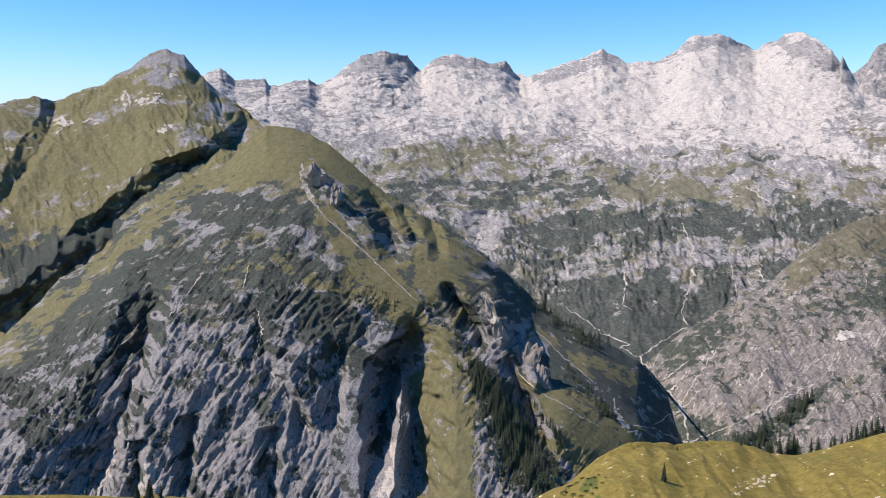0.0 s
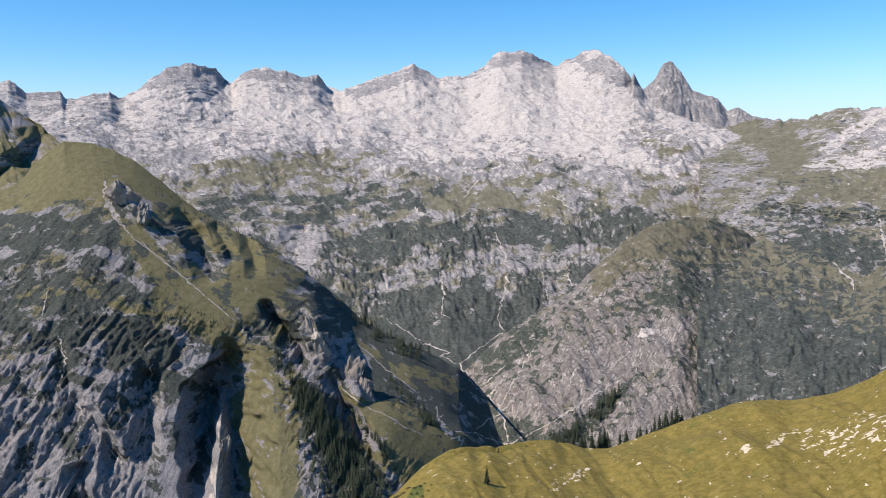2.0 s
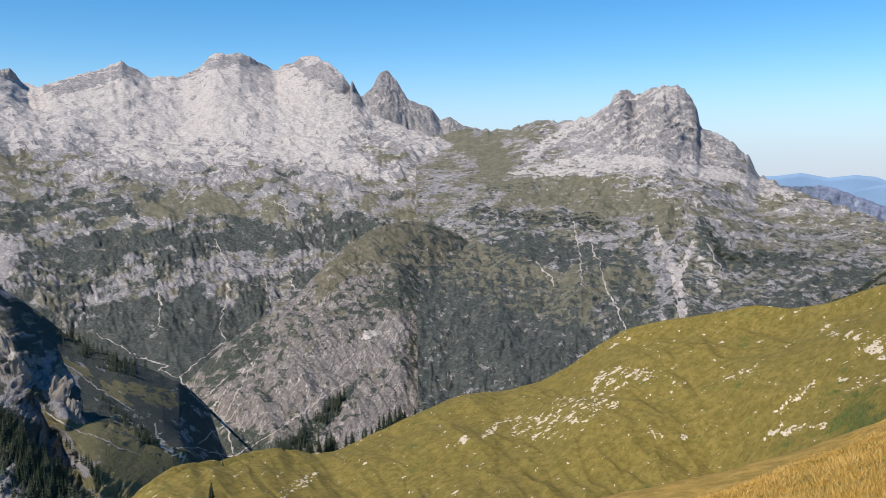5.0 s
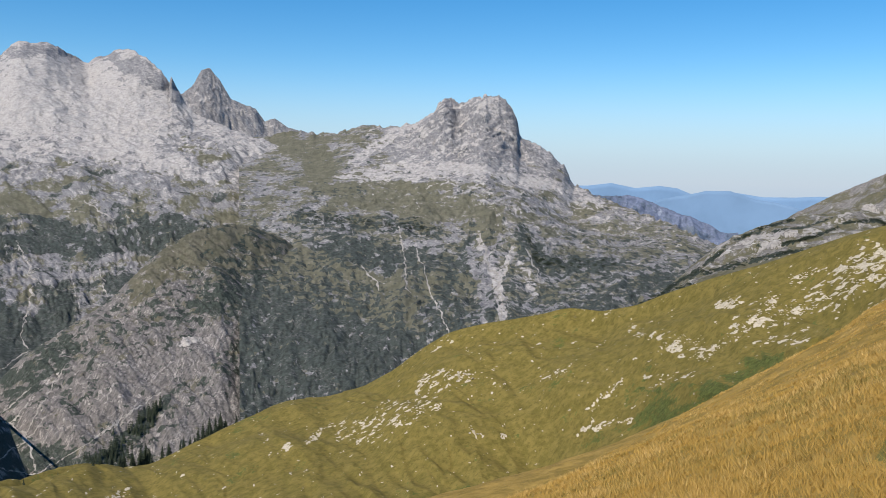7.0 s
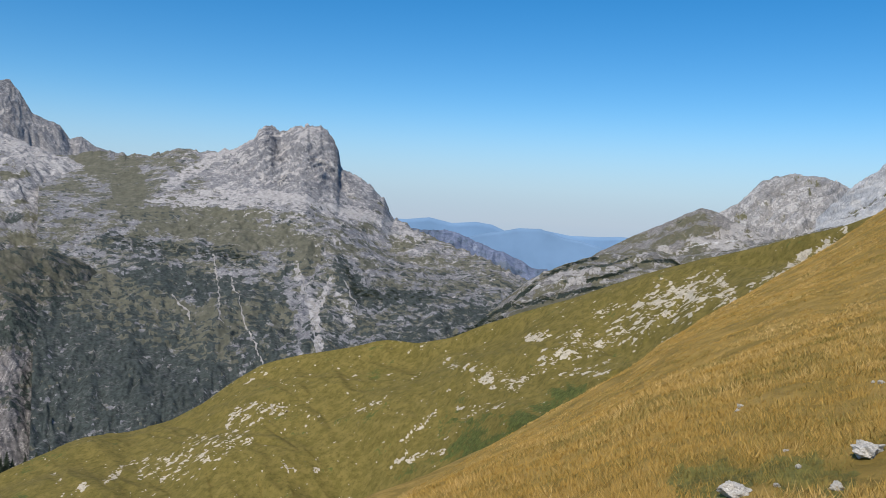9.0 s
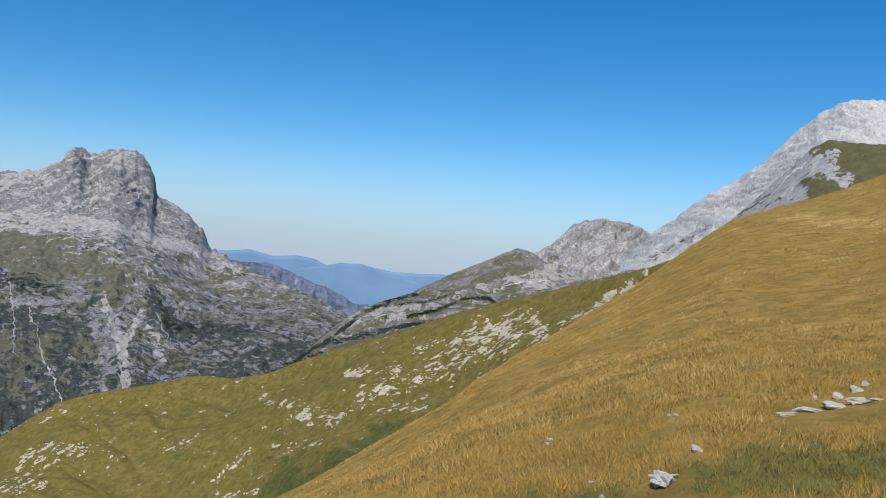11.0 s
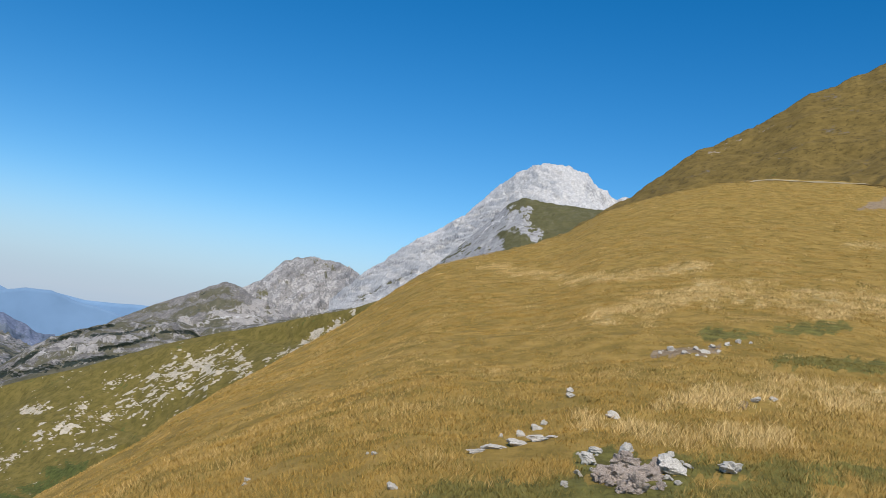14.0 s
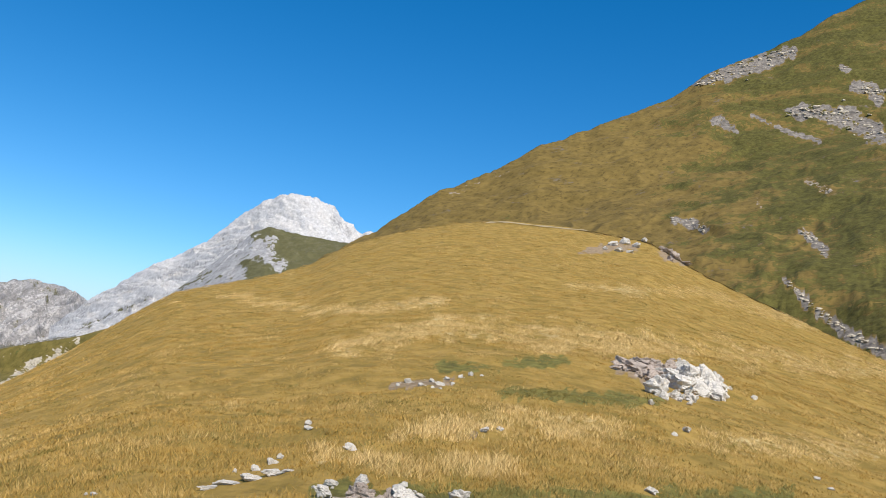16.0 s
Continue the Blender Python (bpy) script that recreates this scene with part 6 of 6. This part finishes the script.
# ---- grass ----
def grass_field(name, count, near, far, tall, label, seed, short=0.45):
    rng = np.random.RandomState(seed)
    clumps = count // 9
    cb = rng.uniform(46, 130, clumps)
    cr = near * (far / near) ** (rng.rand(clumps) ** 0.8)
    x, y = cr * np.sin(np.radians(cb)), cr * np.cos(np.radians(cb))
    thick = fbm(x / 1.4, y / 1.4, 4, 21) + 0.6 * fbm(x / 6, y / 6, 3, 22)
    rc, _ = spread(NEAR_EDGE, cb)
    z0 = near_height(cb, cr)
    f = dict(b=cb, e=np.degrees(np.arctan2(z0 - EYE, cr)))
    bare = sum(mark(f, m, 0.4, 3) for m in BARE)
    straw = sum(mark(f, m, 0.6, 1) for m in STRAW)
    green = sum(mark(f, m, 0.6, 2) for m in GREEN)
    ok = (0.6 * thick + 0.7 * straw - 1.0 * bare > -0.75 + 0.5 * rng.rand(clumps)) & (cr < rc * 1.04)
    for sx, sy, size in STONES:
        ok &= (x - sx) ** 2 + (y - sy) ** 2 > (1.25 * size + 0.05) ** 2
        front = math.hypot(sx, sy)
        ok &= ~((np.abs(cr - front + size + 0.25) < 0.3 + 0.3 * size) & (np.abs(cb - math.degrees(math.atan2(sx, sy))) < math.degrees(size / front)))
    cb, cr, x, y, thick, straw, green = (a[ok] for a in (cb, cr, x, y, thick, straw, green))
    tone = np.clip(0.22 + 0.28 * thick + 0.5 * straw + 0.11 * rng.randn(len(cb)), 0, 1)
    leafy = np.clip(0.3 + 0.55 * green + 0.3 * fbm(x / 2.2, y / 2.2, 3, 25) + 0.35 * fbm(x / 0.5, y / 0.5, 3, 26) + 0.2 * rng.randn(len(cb)) - 0.2 * straw, 0, 1)
    k = 9
    n = len(cb) * k
    spread_m = np.repeat(0.05 + 0.0022 * cr, k)
    bx, by = np.repeat(x, k) + rng.randn(n) * spread_m, np.repeat(y, k) + rng.randn(n) * spread_m
    bb, br = np.degrees(np.arctan2(bx, by)), np.hypot(bx, by)
    bz = near_height(bb, br) - 0.01
    h = 0.85 * tall * np.repeat(0.36 + 0.62 * tone - 0.15 * leafy, k) * rng.uniform(0.5, 1.25, n) * (short + (1 - short) * step(22, 6, br))
    w = np.maximum(0.003, 0.00045 * br) * rng.uniform(0.7, 1.5, n)
    ang = rng.uniform(0, 2 * math.pi, n)
    lean = h * rng.uniform(0.2, 1.3, n)
    across = np.radians(bb) + rng.uniform(-0.9, 0.9, n)
    ax, ay = np.cos(across) * w, -np.sin(across) * w
    tip = np.stack([bx + np.cos(ang) * lean, by + np.sin(ang) * lean, bz + h], -1)
    verts = np.stack([np.stack([bx - ax, by - ay, bz], -1), np.stack([bx + ax, by + ay, bz], -1), tip], 1).reshape(-1, 3)
    ob = new(name, mesh_from(name, verts, np.arange(3 * n).reshape(-1, 3), blade_mat))
    rgba = np.ones((3 * n, 4), np.float32)
    rgba[:, 0], rgba[:, 1], rgba[:, 2] = np.repeat(np.repeat(tone, k), 3), np.repeat(np.repeat(leafy, k), 3), np.repeat(rng.rand(n), 3)
    ob.data.attributes.new("cover", "FLOAT_COLOR", "POINT").data.foreach_set("color", rgba.ravel())
    return tagged(ob, label, "grass", kind="stuff")


def blades():
    mat, n, l = node_mat("grass blades")
    bsdf = n["Principled BSDF"]
    cover = n.new("ShaderNodeAttribute")
    cover.attribute_name = "cover"
    rgb = n.new("ShaderNodeSeparateColor")
    l.new(cover.outputs["Color"], rgb.inputs[0])
    col = mix(n, l, remap(n, l, rgb.outputs[0], 0.1, 0.95), (0.45, 0.272, 0.06), (0.78, 0.55, 0.235))
    col = mix(n, l, remap(n, l, rgb.outputs[1], 0.25, 0.75, 0.0, 0.92), col, (0.19, 0.165, 0.04))
    col = mix(n, l, maths(n, l, "MULTIPLY", rgb.outputs[2], 0.5), col, (0.2, 0.135, 0.042))
    l.new(col, bsdf.inputs["Base Color"])
    bsdf.inputs["Roughness"].default_value = 0.7
    bsdf.inputs["Specular IOR Level"].default_value = 0.2
    return mat


blade_mat = blades()
grass_field("grass_tufts", 520000, 3.2, 36.0, 0.16, "dry golden and straw coloured tussock grass", 5)
grass_field("distant_grass", 430000, 24.0, 108.0, 0.145, "dry golden grass further up the slope", 6, 0.9)


# ---- rock towers on the spur ----
tower_meshes = [stone_mesh("rock_tower", 70 + i, tower_mat, 0.5, 1.0, 4) for i in range(3)]
for i, (b, e, wide, tall) in enumerate(([(-8.12, -1.27, 15, 0, 0)], [(-7.12, -2.25, 10, 0, 0)], [(5.69, -13.04, 13, 0, 0)], [(6.56, -14.17, 9, 0, 0)], [(3.23, -9.98, 8, 0, 0)], [(3.84, -11.26, 8, 0, 0)], [(-2.7, -17.41, 8, 0, 0)])[k][0][:2] + wt for k, wt in
                                        enumerate(((17, 26), (12, 17), (15, 30), (11, 20), (7, 22), (8, 20), (9, 24)))):
    q = on_land(spur, b, e)
    ob = new("rock_tower", tower_meshes[i % 3])
    ob.parent = spur["ob"]
    ob.matrix_local = Matrix.LocRotScale(Vector(q), Euler((0.15, -0.2, i * 1.3)), Vector((wide, wide * 0.8, tall)))
    if i == 0:
        tagged(ob, "steep tan rock tower")

# ---- outcrops on the knoll ----
def land_outcrop(f, label, line, count, big, seed, group="knoll outcrops"):
    rnd = random.Random(seed)
    n = np.array(line)
    base = on_land(f, n[0, 0], n[0, 1])
    thing = tagged(new("rock_outcrop"), label, "rocks", group)
    thing.location = base
    for _ in range(int(count * 2.1)):
        t = rnd.uniform(0, len(n) - 1)
        i = min(int(t), len(n) - 2) if len(n) > 1 else 0
        a, c = n[i], n[min(i + 1, len(n) - 1)]
        w = a[2] + (c[2] - a[2]) * (t - i)
        b, e = a[0] + (c[0] - a[0]) * (t - i) + rnd.gauss(0, 0.5) * w, a[1] + (c[1] - a[1]) * (t - i) + rnd.gauss(0, 0.45) * w
        q = on_land(f, b, e)
        size = 0.6 * big * rnd.uniform(0.2, 1.0) ** 1.6
        stone(thing, rnd.choice(crag_stones), Vector(q - base) + Vector((0, 0, size * 0.1)), size, (rnd.uniform(0.9, 1.7), rnd.uniform(0.6, 1.0), rnd.uniform(0.5, 1.0)), -b + 35 + rnd.uniform(-40, 40), rnd.uniform(-25, 25))


for i, (line, count, big) in enumerate((([(40.16, -13.11, 0.59), (41.39, -12.86, 0.81), (43.54, -12.73, 0.44)], 26, 1.6), ([(35.28, -16.25, 0.66), (37.31, -15.81, 1.03), (39.71, -14.83, 1.03), (40.74, -14.14, 0.59)], 40, 1.1), ([(32.64, -16.79, 0.22), (33.44, -16.17, 0.18), (34.25, -15.71, 0.15)], 16, 1.0), ([(48.29, -12.62, 0.29), (49.31, -12.23, 0.29)], 10, 1.2),
                                        ([(51.17, -14.46, 0.11), (52.24, -13.53, 0.18), (53.12, -12.6, 0.11)], 12, 1.1), ([(50.68, -15.71, 0.15), (51.97, -15.41, 0.22), (53.82, -15.04, 0.15)], 18, 1.0), ([(43.52, -16.21, 0.22), (44.09, -16.55, 0.22)], 7, 1.1), ([(45.36, -16.43, 0.22), (45.72, -16.36, 0.22)], 6, 1.1), ([(65.94, -4.9, 0.44), (68.01, -3.88, 0.73), (70.52, -3.27, 0.88), (71.51, -3.9, 0.73)], 70, 1.0), ([(61.68, -8.45, 0.51), (64.37, -7.08, 0.88), (66.74, -5.55, 1.03), (68.83, -4.64, 1.03)], 70, 0.9), ([(57.82, -10.92, 0.29), (59.71, -9.52, 0.51), (61.28, -8.03, 0.51), (62.18, -6.66, 0.37)], 46, 0.9), ([(59.13, -7.48, 0.29), (59.96, -7.21, 0.37)], 14, 1.1),
                                        ([(75.1, -1.81, 0.37), (76.18, -0.78, 0.51), (77.4, 0.01, 0.44)], 36, 0.7), ([(72.56, -3.36, 0.33), (73.6, -2.7, 0.29), (74.65, -2.05, 0.29)], 18, 0.9), ([(63.14, -5.69, 0.22), (64.51, -5.07, 0.18)], 12, 0.8), ([(56.04, -10.17, 0.73), (58.08, -10.3, 0.66)], 16, 0.8), ([(74.79, -1.95, 0.29), (75.69, -1.21, 0.44), (77.21, -0.6, 0.29)], 20, 0.8), ([(19.02, -20.17, 0.29), (20.19, -19.54, 0.37), (21.34, -19.07, 0.29)], 22, 1.0),
                                        ([(43.1, -11.15, 0.11), (42.91, -10.86, 0.11)], 3, 0.9), ([(46.76, -11.42, 0.37), (52.67, -11.18, 2.2), (54.82, -9.62, 1.47)], 16, 0.7), ([(38.86, -11.54, 0.29), (40.94, -10.82, 0.37)], 8, 0.9), ([(58.78, -7.56, 0.22), (59.87, -7.31, 0.29)], 8, 0.9), ([(72.31, -4.05, 0.18), (73.1, -3.46, 0.22)], 8, 0.9))):
    land_outcrop(knoll, "pale limestone rocks scattered in the grassy knoll", line, count, big, 200 + i)


for i, (line, count, big) in enumerate((([(114.58, 21.14, 0.15), (116.04, 21.75, 0.37), (117.78, 22.2, 0.51), (119.63, 22.92, 0.44), (120.47, 23.17, 0.22)], 60, 2.0), ([(120.7, 19.58, 0.29), (122.36, 19.57, 0.44), (123.99, 19.39, 0.51), (125.62, 18.22, 0.59)], 60, 1.8), ([(124.7, 21.16, 0.37), (125.68, 20.48, 0.51)], 26, 1.6), ([(113.91, 12.73, 0.22), (114.81, 12.61, 0.33), (116.06, 12.23, 0.22)], 22, 1.0),
                                        ([(121.12, 9.35, 0.15), (122.64, 7.92, 0.22), (124.57, 6.55, 0.29), (126.41, 5.65, 0.29)], 50, 0.8), ([(121.76, 12.47, 0.22), (123.1, 11.34, 0.29)], 16, 0.9), ([(121.92, 15.54, 0.22), (123.25, 14.89, 0.29)], 14, 0.8), ([(123.2, 22.25, 0.18), (123.85, 22.1, 0.18)], 8, 1.2))):
    land_outcrop(hill, "grey crag of broken rock on the steep grass", line, count, big, 240 + i, "hillside crags")


# ---- scree on the eastern peaks ----
for i, (f, line) in enumerate(((white_peak, [(76.78, 0.68, 0.07), (78.86, 2, 0.11), (80.93, 3.3, 0.11), (82.3, 4.24, 0.04)]), (white_peak, [(77.43, 1.56, 0.04), (79.13, 3.02, 0.07), (80.83, 4.47, 0.04)]), (cone, [(68.45, -1.12, 0.07), (69.89, -0.72, 0.11), (71.71, -0.43, 0.07)]), (cone, [(72.41, -0.06, 0.07), (73.47, 0.42, 0.11), (74.36, 0.81, 0.07)]),
                               (upland, [(58.26, -4.39, 0.07), (59.08, -4.07, 0.11), (59.72, -4.13, 0.04)]), (upland, [(60.61, -3.69, 0.04), (61.81, -3.33, 0.07), (62.52, -3.3, 0.04)]), (shoulder, [(85.16, 6.37, 0.04), (85.96, 7.37, 0.11), (86.79, 8.04, 0.07)]))):
    ribbon("scree", f, line, bright_mat, 1.0, "bright limestone scree" if i in (0, 2, 4, 6) else "", 140 + i)


# ---- trees ----
def conifer_meshes(seed, tiers, points):
    """A trunk and a ragged crown of drooping branch whorls, 1 m tall."""
    rnd = random.Random(seed)
    tv, tf = [], []
    for k in range(4):
        z, rad = k / 3 * 0.95, 0.022 * (1 - k / 3) + 0.003
        tv += [(rad * math.cos(a * math.pi / 3), rad * math.sin(a * math.pi / 3), z) for a in range(6)]
    for k in range(3):
        tf += [(6 * k + a, 6 * k + (a + 1) % 6, 6 * k + 6 + (a + 1) % 6, 6 * k + 6 + a) for a in range(6)]
    cv, cf = [], []
    slim = rnd.uniform(0.15, 0.2)
    for k in range(tiers):
        t = k / (tiers - 1)
        z = 0.08 + 0.87 * t
        out = slim * (1 - t) ** 0.85 + 0.012
        top = len(cv)
        cv.append((0, 0, z + 0.07 + 0.04 * (1 - t)))
        for a in range(points * 2):
            ang = (a + rnd.uniform(-0.35, 0.35)) * math.pi / points + k
            reach = out * (rnd.uniform(0.8, 1.25) if a % 2 == 0 else rnd.uniform(0.35, 0.6))
            cv.append((reach * math.cos(ang), reach * math.sin(ang), z - 0.03 * rnd.uniform(0.5, 1.6) * (1.4 - t)))
        for a in range(points * 2):
            cf.append((top, top + 1 + a, top + 1 + (a + 1) % (points * 2)))
    return mesh_from("trunk", np.array(tv), np.array(tf), bark_mat), mesh_from("crown", np.array(cv), np.array(cf), needle_mat, False), np.array(cv), np.array(cf)


kinds = [conifer_meshes(300 + i, 10, 7) for i in range(5)]
sparse = [conifer_meshes(340 + i, 6, 5) for i in range(4)]


def spruce(place, height, label, group, rnd, kind=None):
    trunk, crown, _, _ = kind or rnd.choice(kinds)
    tree = tagged(new("spruce"), label, "tree", group)
    tree.matrix_basis = Matrix.LocRotScale(place, Euler((0, 0, rnd.uniform(0, 6.3))), Vector((rnd.uniform(1.0, 1.6),) * 2 + (1,)) * height)
    for name, me in (("trunk", trunk), ("crown", crown)):
        new(name, me).parent = tree
    return tree


rnd = random.Random(9)
# (bearing, height in metres) along the far edge of the knoll
for b, h in ((10.4, 2.5), (11.0, 2.3), (12.7, 2.8), (12.9, 2.2), (15.0, 3.6), (15.4, 4.0), (15.8, 3.8), (17.3, 3.3), (18.9, 3.4), (19.3, 4.6), (19.7, 5.8), (20.1, 6.2), (20.4, 6.6), (20.9, 6.0), (21.1, 6.6), (21.6, 7.0), (22.1, 7.8), (22.4, 8.6), (22.6, 7.1), (23.4, 5.5), (23.8, 5.2), (24.7, 4.8), (25.1, 4.0), (25.6, 5.6), (25.9, 6.4), (26.3, 7.3), (26.7, 6.5), (27.0, 7.7), (24.5, 3.6), (25.4, 3.2), (26.1, 4.0), (26.7, 4.4), (27.3, 4.1), (28.0, 3.7), (28.6, 2.9), (29.3, 3.1), (29.9, 2.3), (31.7, 2.5), (33.1, 2.5), (35.4, 2.8)):
    r, e = spread(KNOLL_WEST + KNOLL_EAST, np.array([b]))
    back = rnd.uniform(2, 9)
    rr = r[0] + back
    z = EYE + r[0] * math.tan(radians(e[0])) - 0.35 * back - 0.4
    spruce((rr * math.sin(radians(b)), rr * math.cos(radians(b)), z), h, "dark green spruce at the edge of the grassy knoll", "knoll edge spruces", rnd)
for (b, e, w), h in zip([(14.63, -20, 0.04), (-19.07, -20.68, 0.04), (-19.82, -20.59, 0.04), (-18.39, -20.82, 0.04)], (5.6, 6.5, 5.0, 5.0)):
    q = on_land(knoll, b, e)
    spruce(Vector(q) - Vector((0, 0, 0.3)), h, "lone dark spruce standing on the grass", "", rnd)


def shrub_mesh(seed):
    """Low dwarf pine: short leafy sprays over a flat dome."""
    g = random.Random(seed)
    verts, faces = [], []
    for _ in range(110):
        a, t = g.uniform(0, 6.28), g.random() ** 0.6
        base = Vector((t * math.cos(a), t * math.sin(a), 0.75 * math.sqrt(max(0.0, 1 - t * t)) * g.uniform(0.55, 1.05)))
        for _ in range(2):
            d = Vector((g.gauss(0, 1), g.gauss(0, 1), g.gauss(0.6, 0.6))).normalized() * g.uniform(0.12, 0.28)
            side = d.cross(Vector((g.gauss(0, 1), g.gauss(0, 1), 0.3))).normalized() * 0.07
            k = len(verts)
            verts += [base - side, base + side, base + d]
            faces.append((k, k + 1, k + 2))
    return mesh_from("dwarf_pine", np.array([tuple(v) for v in verts]), np.array(faces), needle_mat, False)


shrubs = [shrub_mesh(400 + i) for i in range(3)]
for i, (b, e, w) in enumerate([(9.65, -21.04, 0.29), (9.94, -20.61, 0.22), (10.15, -20.19, 0.22), (10.44, -19.97, 0.15), (9.78, -20.28, 0.18), (9.36, -21.33, 0.29), (10.28, -20.8, 0.18), (10.68, -20.43, 0.15), (10.03, -21.15, 0.22), (10.89, -20.08, 0.11), (9.57, -20.64, 0.18)] + [(8.68, -20.68, 0.37), (9.04, -20.15, 0.33), (8.24, -21.25, 0.37), (9.41, -19.89, 0.26), (8.8, -21.29, 0.33), (8.38, -20.9, 0.29)]):
    q = on_land(knoll, b, e)
    size = radians(w) * float(np.linalg.norm(q)) * rnd.uniform(0.7, 1.1)
    ob = tagged(new("dwarf_pine", shrubs[i % 3]), "low dark dwarf pine bush on the grassy knoll", "bush", "dwarf pines")
    ob.matrix_basis = Matrix.LocRotScale(Vector(q), Euler((0, 0, i)), Vector((size, size, size * 0.8)))


def pine_band(f, lines, count, size, label, seed):
    """A low dense belt of dwarf pine, too many bushes to count."""
    rng = random.Random(seed)
    forms = []
    for me in shrubs:
        co = np.empty(len(me.vertices) * 3, np.float32)
        me.vertices.foreach_get("co", co)
        forms.append(co.reshape(-1, 3))
    verts, total = [], 0
    for _ in range(count):
        n = rng.choice(lines)
        i = rng.randrange(len(n) - 1)
        u = rng.random()
        b, e, w = (n[i][k] + (n[i + 1][k] - n[i][k]) * u for k in range(3))
        q = on_land(f, b, e + rng.gauss(0, 0.5) * w)
        a, s = rng.uniform(0, 6.28), size * rng.uniform(0.6, 1.3)
        turn = np.array(((math.cos(a), -math.sin(a), 0), (math.sin(a), math.cos(a), 0), (0, 0, 0.7))) * s
        verts.append(rng.choice(forms) @ turn.T + q)
    verts = np.vstack(verts)
    return tagged(new("dwarf_pine_belt", mesh_from("dwarf_pine_belt", verts, np.arange(len(verts)).reshape(-1, 3), needle_mat, False)), label, "bushes", kind="stuff")


pine_band(upland, ([(55.65, -6.79, 0.15), (57.52, -5.44, 0.15), (59.72, -3.56, 0.11), (61.38, -2.62, 0.11), (63.1, -2.09, 0.07)], [(57.22, -5.81, 0.15), (59.88, -4.96, 0.18), (62.61, -4.12, 0.11), (66.84, -3.19, 0.11)], [(64.63, -2.85, 0.11), (66.36, -2.06, 0.11), (67.81, -1.99, 0.11), (68.21, -2.32, 0.11)], [(62.55, -3.59, 0.07), (64.64, -2.96, 0.07)], [(52.87, -8.31, 0.22), (55.36, -7.15, 0.22), (57.28, -6.33, 0.18)]), 300, 2.5,
          "dark belts of dwarf pine across the rolling upland", 500)
pine_band(pyramid, ([(32, -2.35, 0.44), (36, -2.86, 0.37), (38.94, -3.01, 0.51), (40.8, -3.35, 0.37)], [(46.7, -3.24, 0.37), (47.48, -5.06, 0.51), (49.31, -5.38, 0.44), (52.56, -5.28, 0.37)]), 220, 5.0, "patches of dwarf pine under the rock pyramid", 501)


def forest(f, line, count, height, seed, singles):
    """Spruces along a line of (bearing, rise, half width); the first ones singly, the rest as one wood."""
    rnd = random.Random(seed)
    n = np.array(line)
    verts, faces, total = [], [], 0
    for k in range(count):
        t = rnd.uniform(0, len(n) - 1)
        i = min(int(t), len(n) - 2)
        a, c, u = n[i], n[i + 1], t - int(t)
        w = a[2] + (c[2] - a[2]) * u
        b, e = a[0] + (c[0] - a[0]) * u + rnd.gauss(0, 0.5) * w, a[1] + (c[1] - a[1]) * u + rnd.gauss(0, 0.5) * w
        q = on_land(f, b, e)
        h = height * rnd.uniform(0.55, 1.2)
        if k < singles:
            spruce(Vector(q) - Vector((0, 0, 0.5)), h, "dark spruce in the wood on the steep mountainside", "mountain spruces", rnd, rnd.choice(sparse))
        else:
            _, _, cv, cf = rnd.choice(sparse)
            ang = rnd.uniform(0, 6.28)
            turn = np.array(((math.cos(ang), -math.sin(ang), 0), (math.sin(ang), math.cos(ang), 0), (0, 0, 1))) * h
            verts.append(cv @ turn.T + q - (0, 0, 0.5))
            faces.append(cf + total)
            total += len(cv)
    if verts:
        tagged(new("spruce_wood", mesh_from("spruce_wood", np.vstack(verts), np.vstack(faces), needle_mat, False)), "dense dark spruce wood on the mountainside", "trees", kind="stuff")


forest(spur, [(2.51, -13.82, 0.51), (3.27, -15.61, 0.81), (4.43, -17.72, 1.47), (5.58, -19.44, 1.83), (6.73, -20.77, 1.83)], 520, 15, 1, 90)
forest(spur, [(0.24, -10.19, 0.73), (1.75, -13.1, 0.51), (2.33, -15.26, 0.37)], 70, 11, 2, 20)
forest(spur, [(5.71, -15.2, 0.18), (6.85, -16.76, 0.18), (8.19, -18.64, 0.22)], 60, 11, 3, 20)
forest(spur, [(6.2, -9.39, 0.37), (8.43, -11.15, 0.59), (10.28, -11.99, 0.59)], 110, 13, 4, 20)
forest(spur, [(8.1, -13.51, 0.44), (10.35, -15.56, 0.44), (11.28, -16.39, 0.29)], 80, 11, 5, 20)
forest(hump, [(19.15, -17.61, 0.51), (20.68, -16.76, 0.66), (22.39, -15.36, 0.44), (23.35, -14.11, 0.22)], 130, 17, 6, 40)
forest(massif, [(16.12, -10.83, 0.22), (18.32, -10, 0.29), (20.94, -8.98, 0.22)], 80, 18, 7, 20)
forest(spur, [(-6.74, -0.61, 0.51), (-2.36, -2.81, 0.51), (1.34, -5.39, 0.51)], 60, 7, 8, 0)
forest(spur, [(-13.95, -4.9, 2.2), (-6.82, -8.67, 2.2), (-3.12, -10.18, 1.47)], 260, 6, 9, 0)
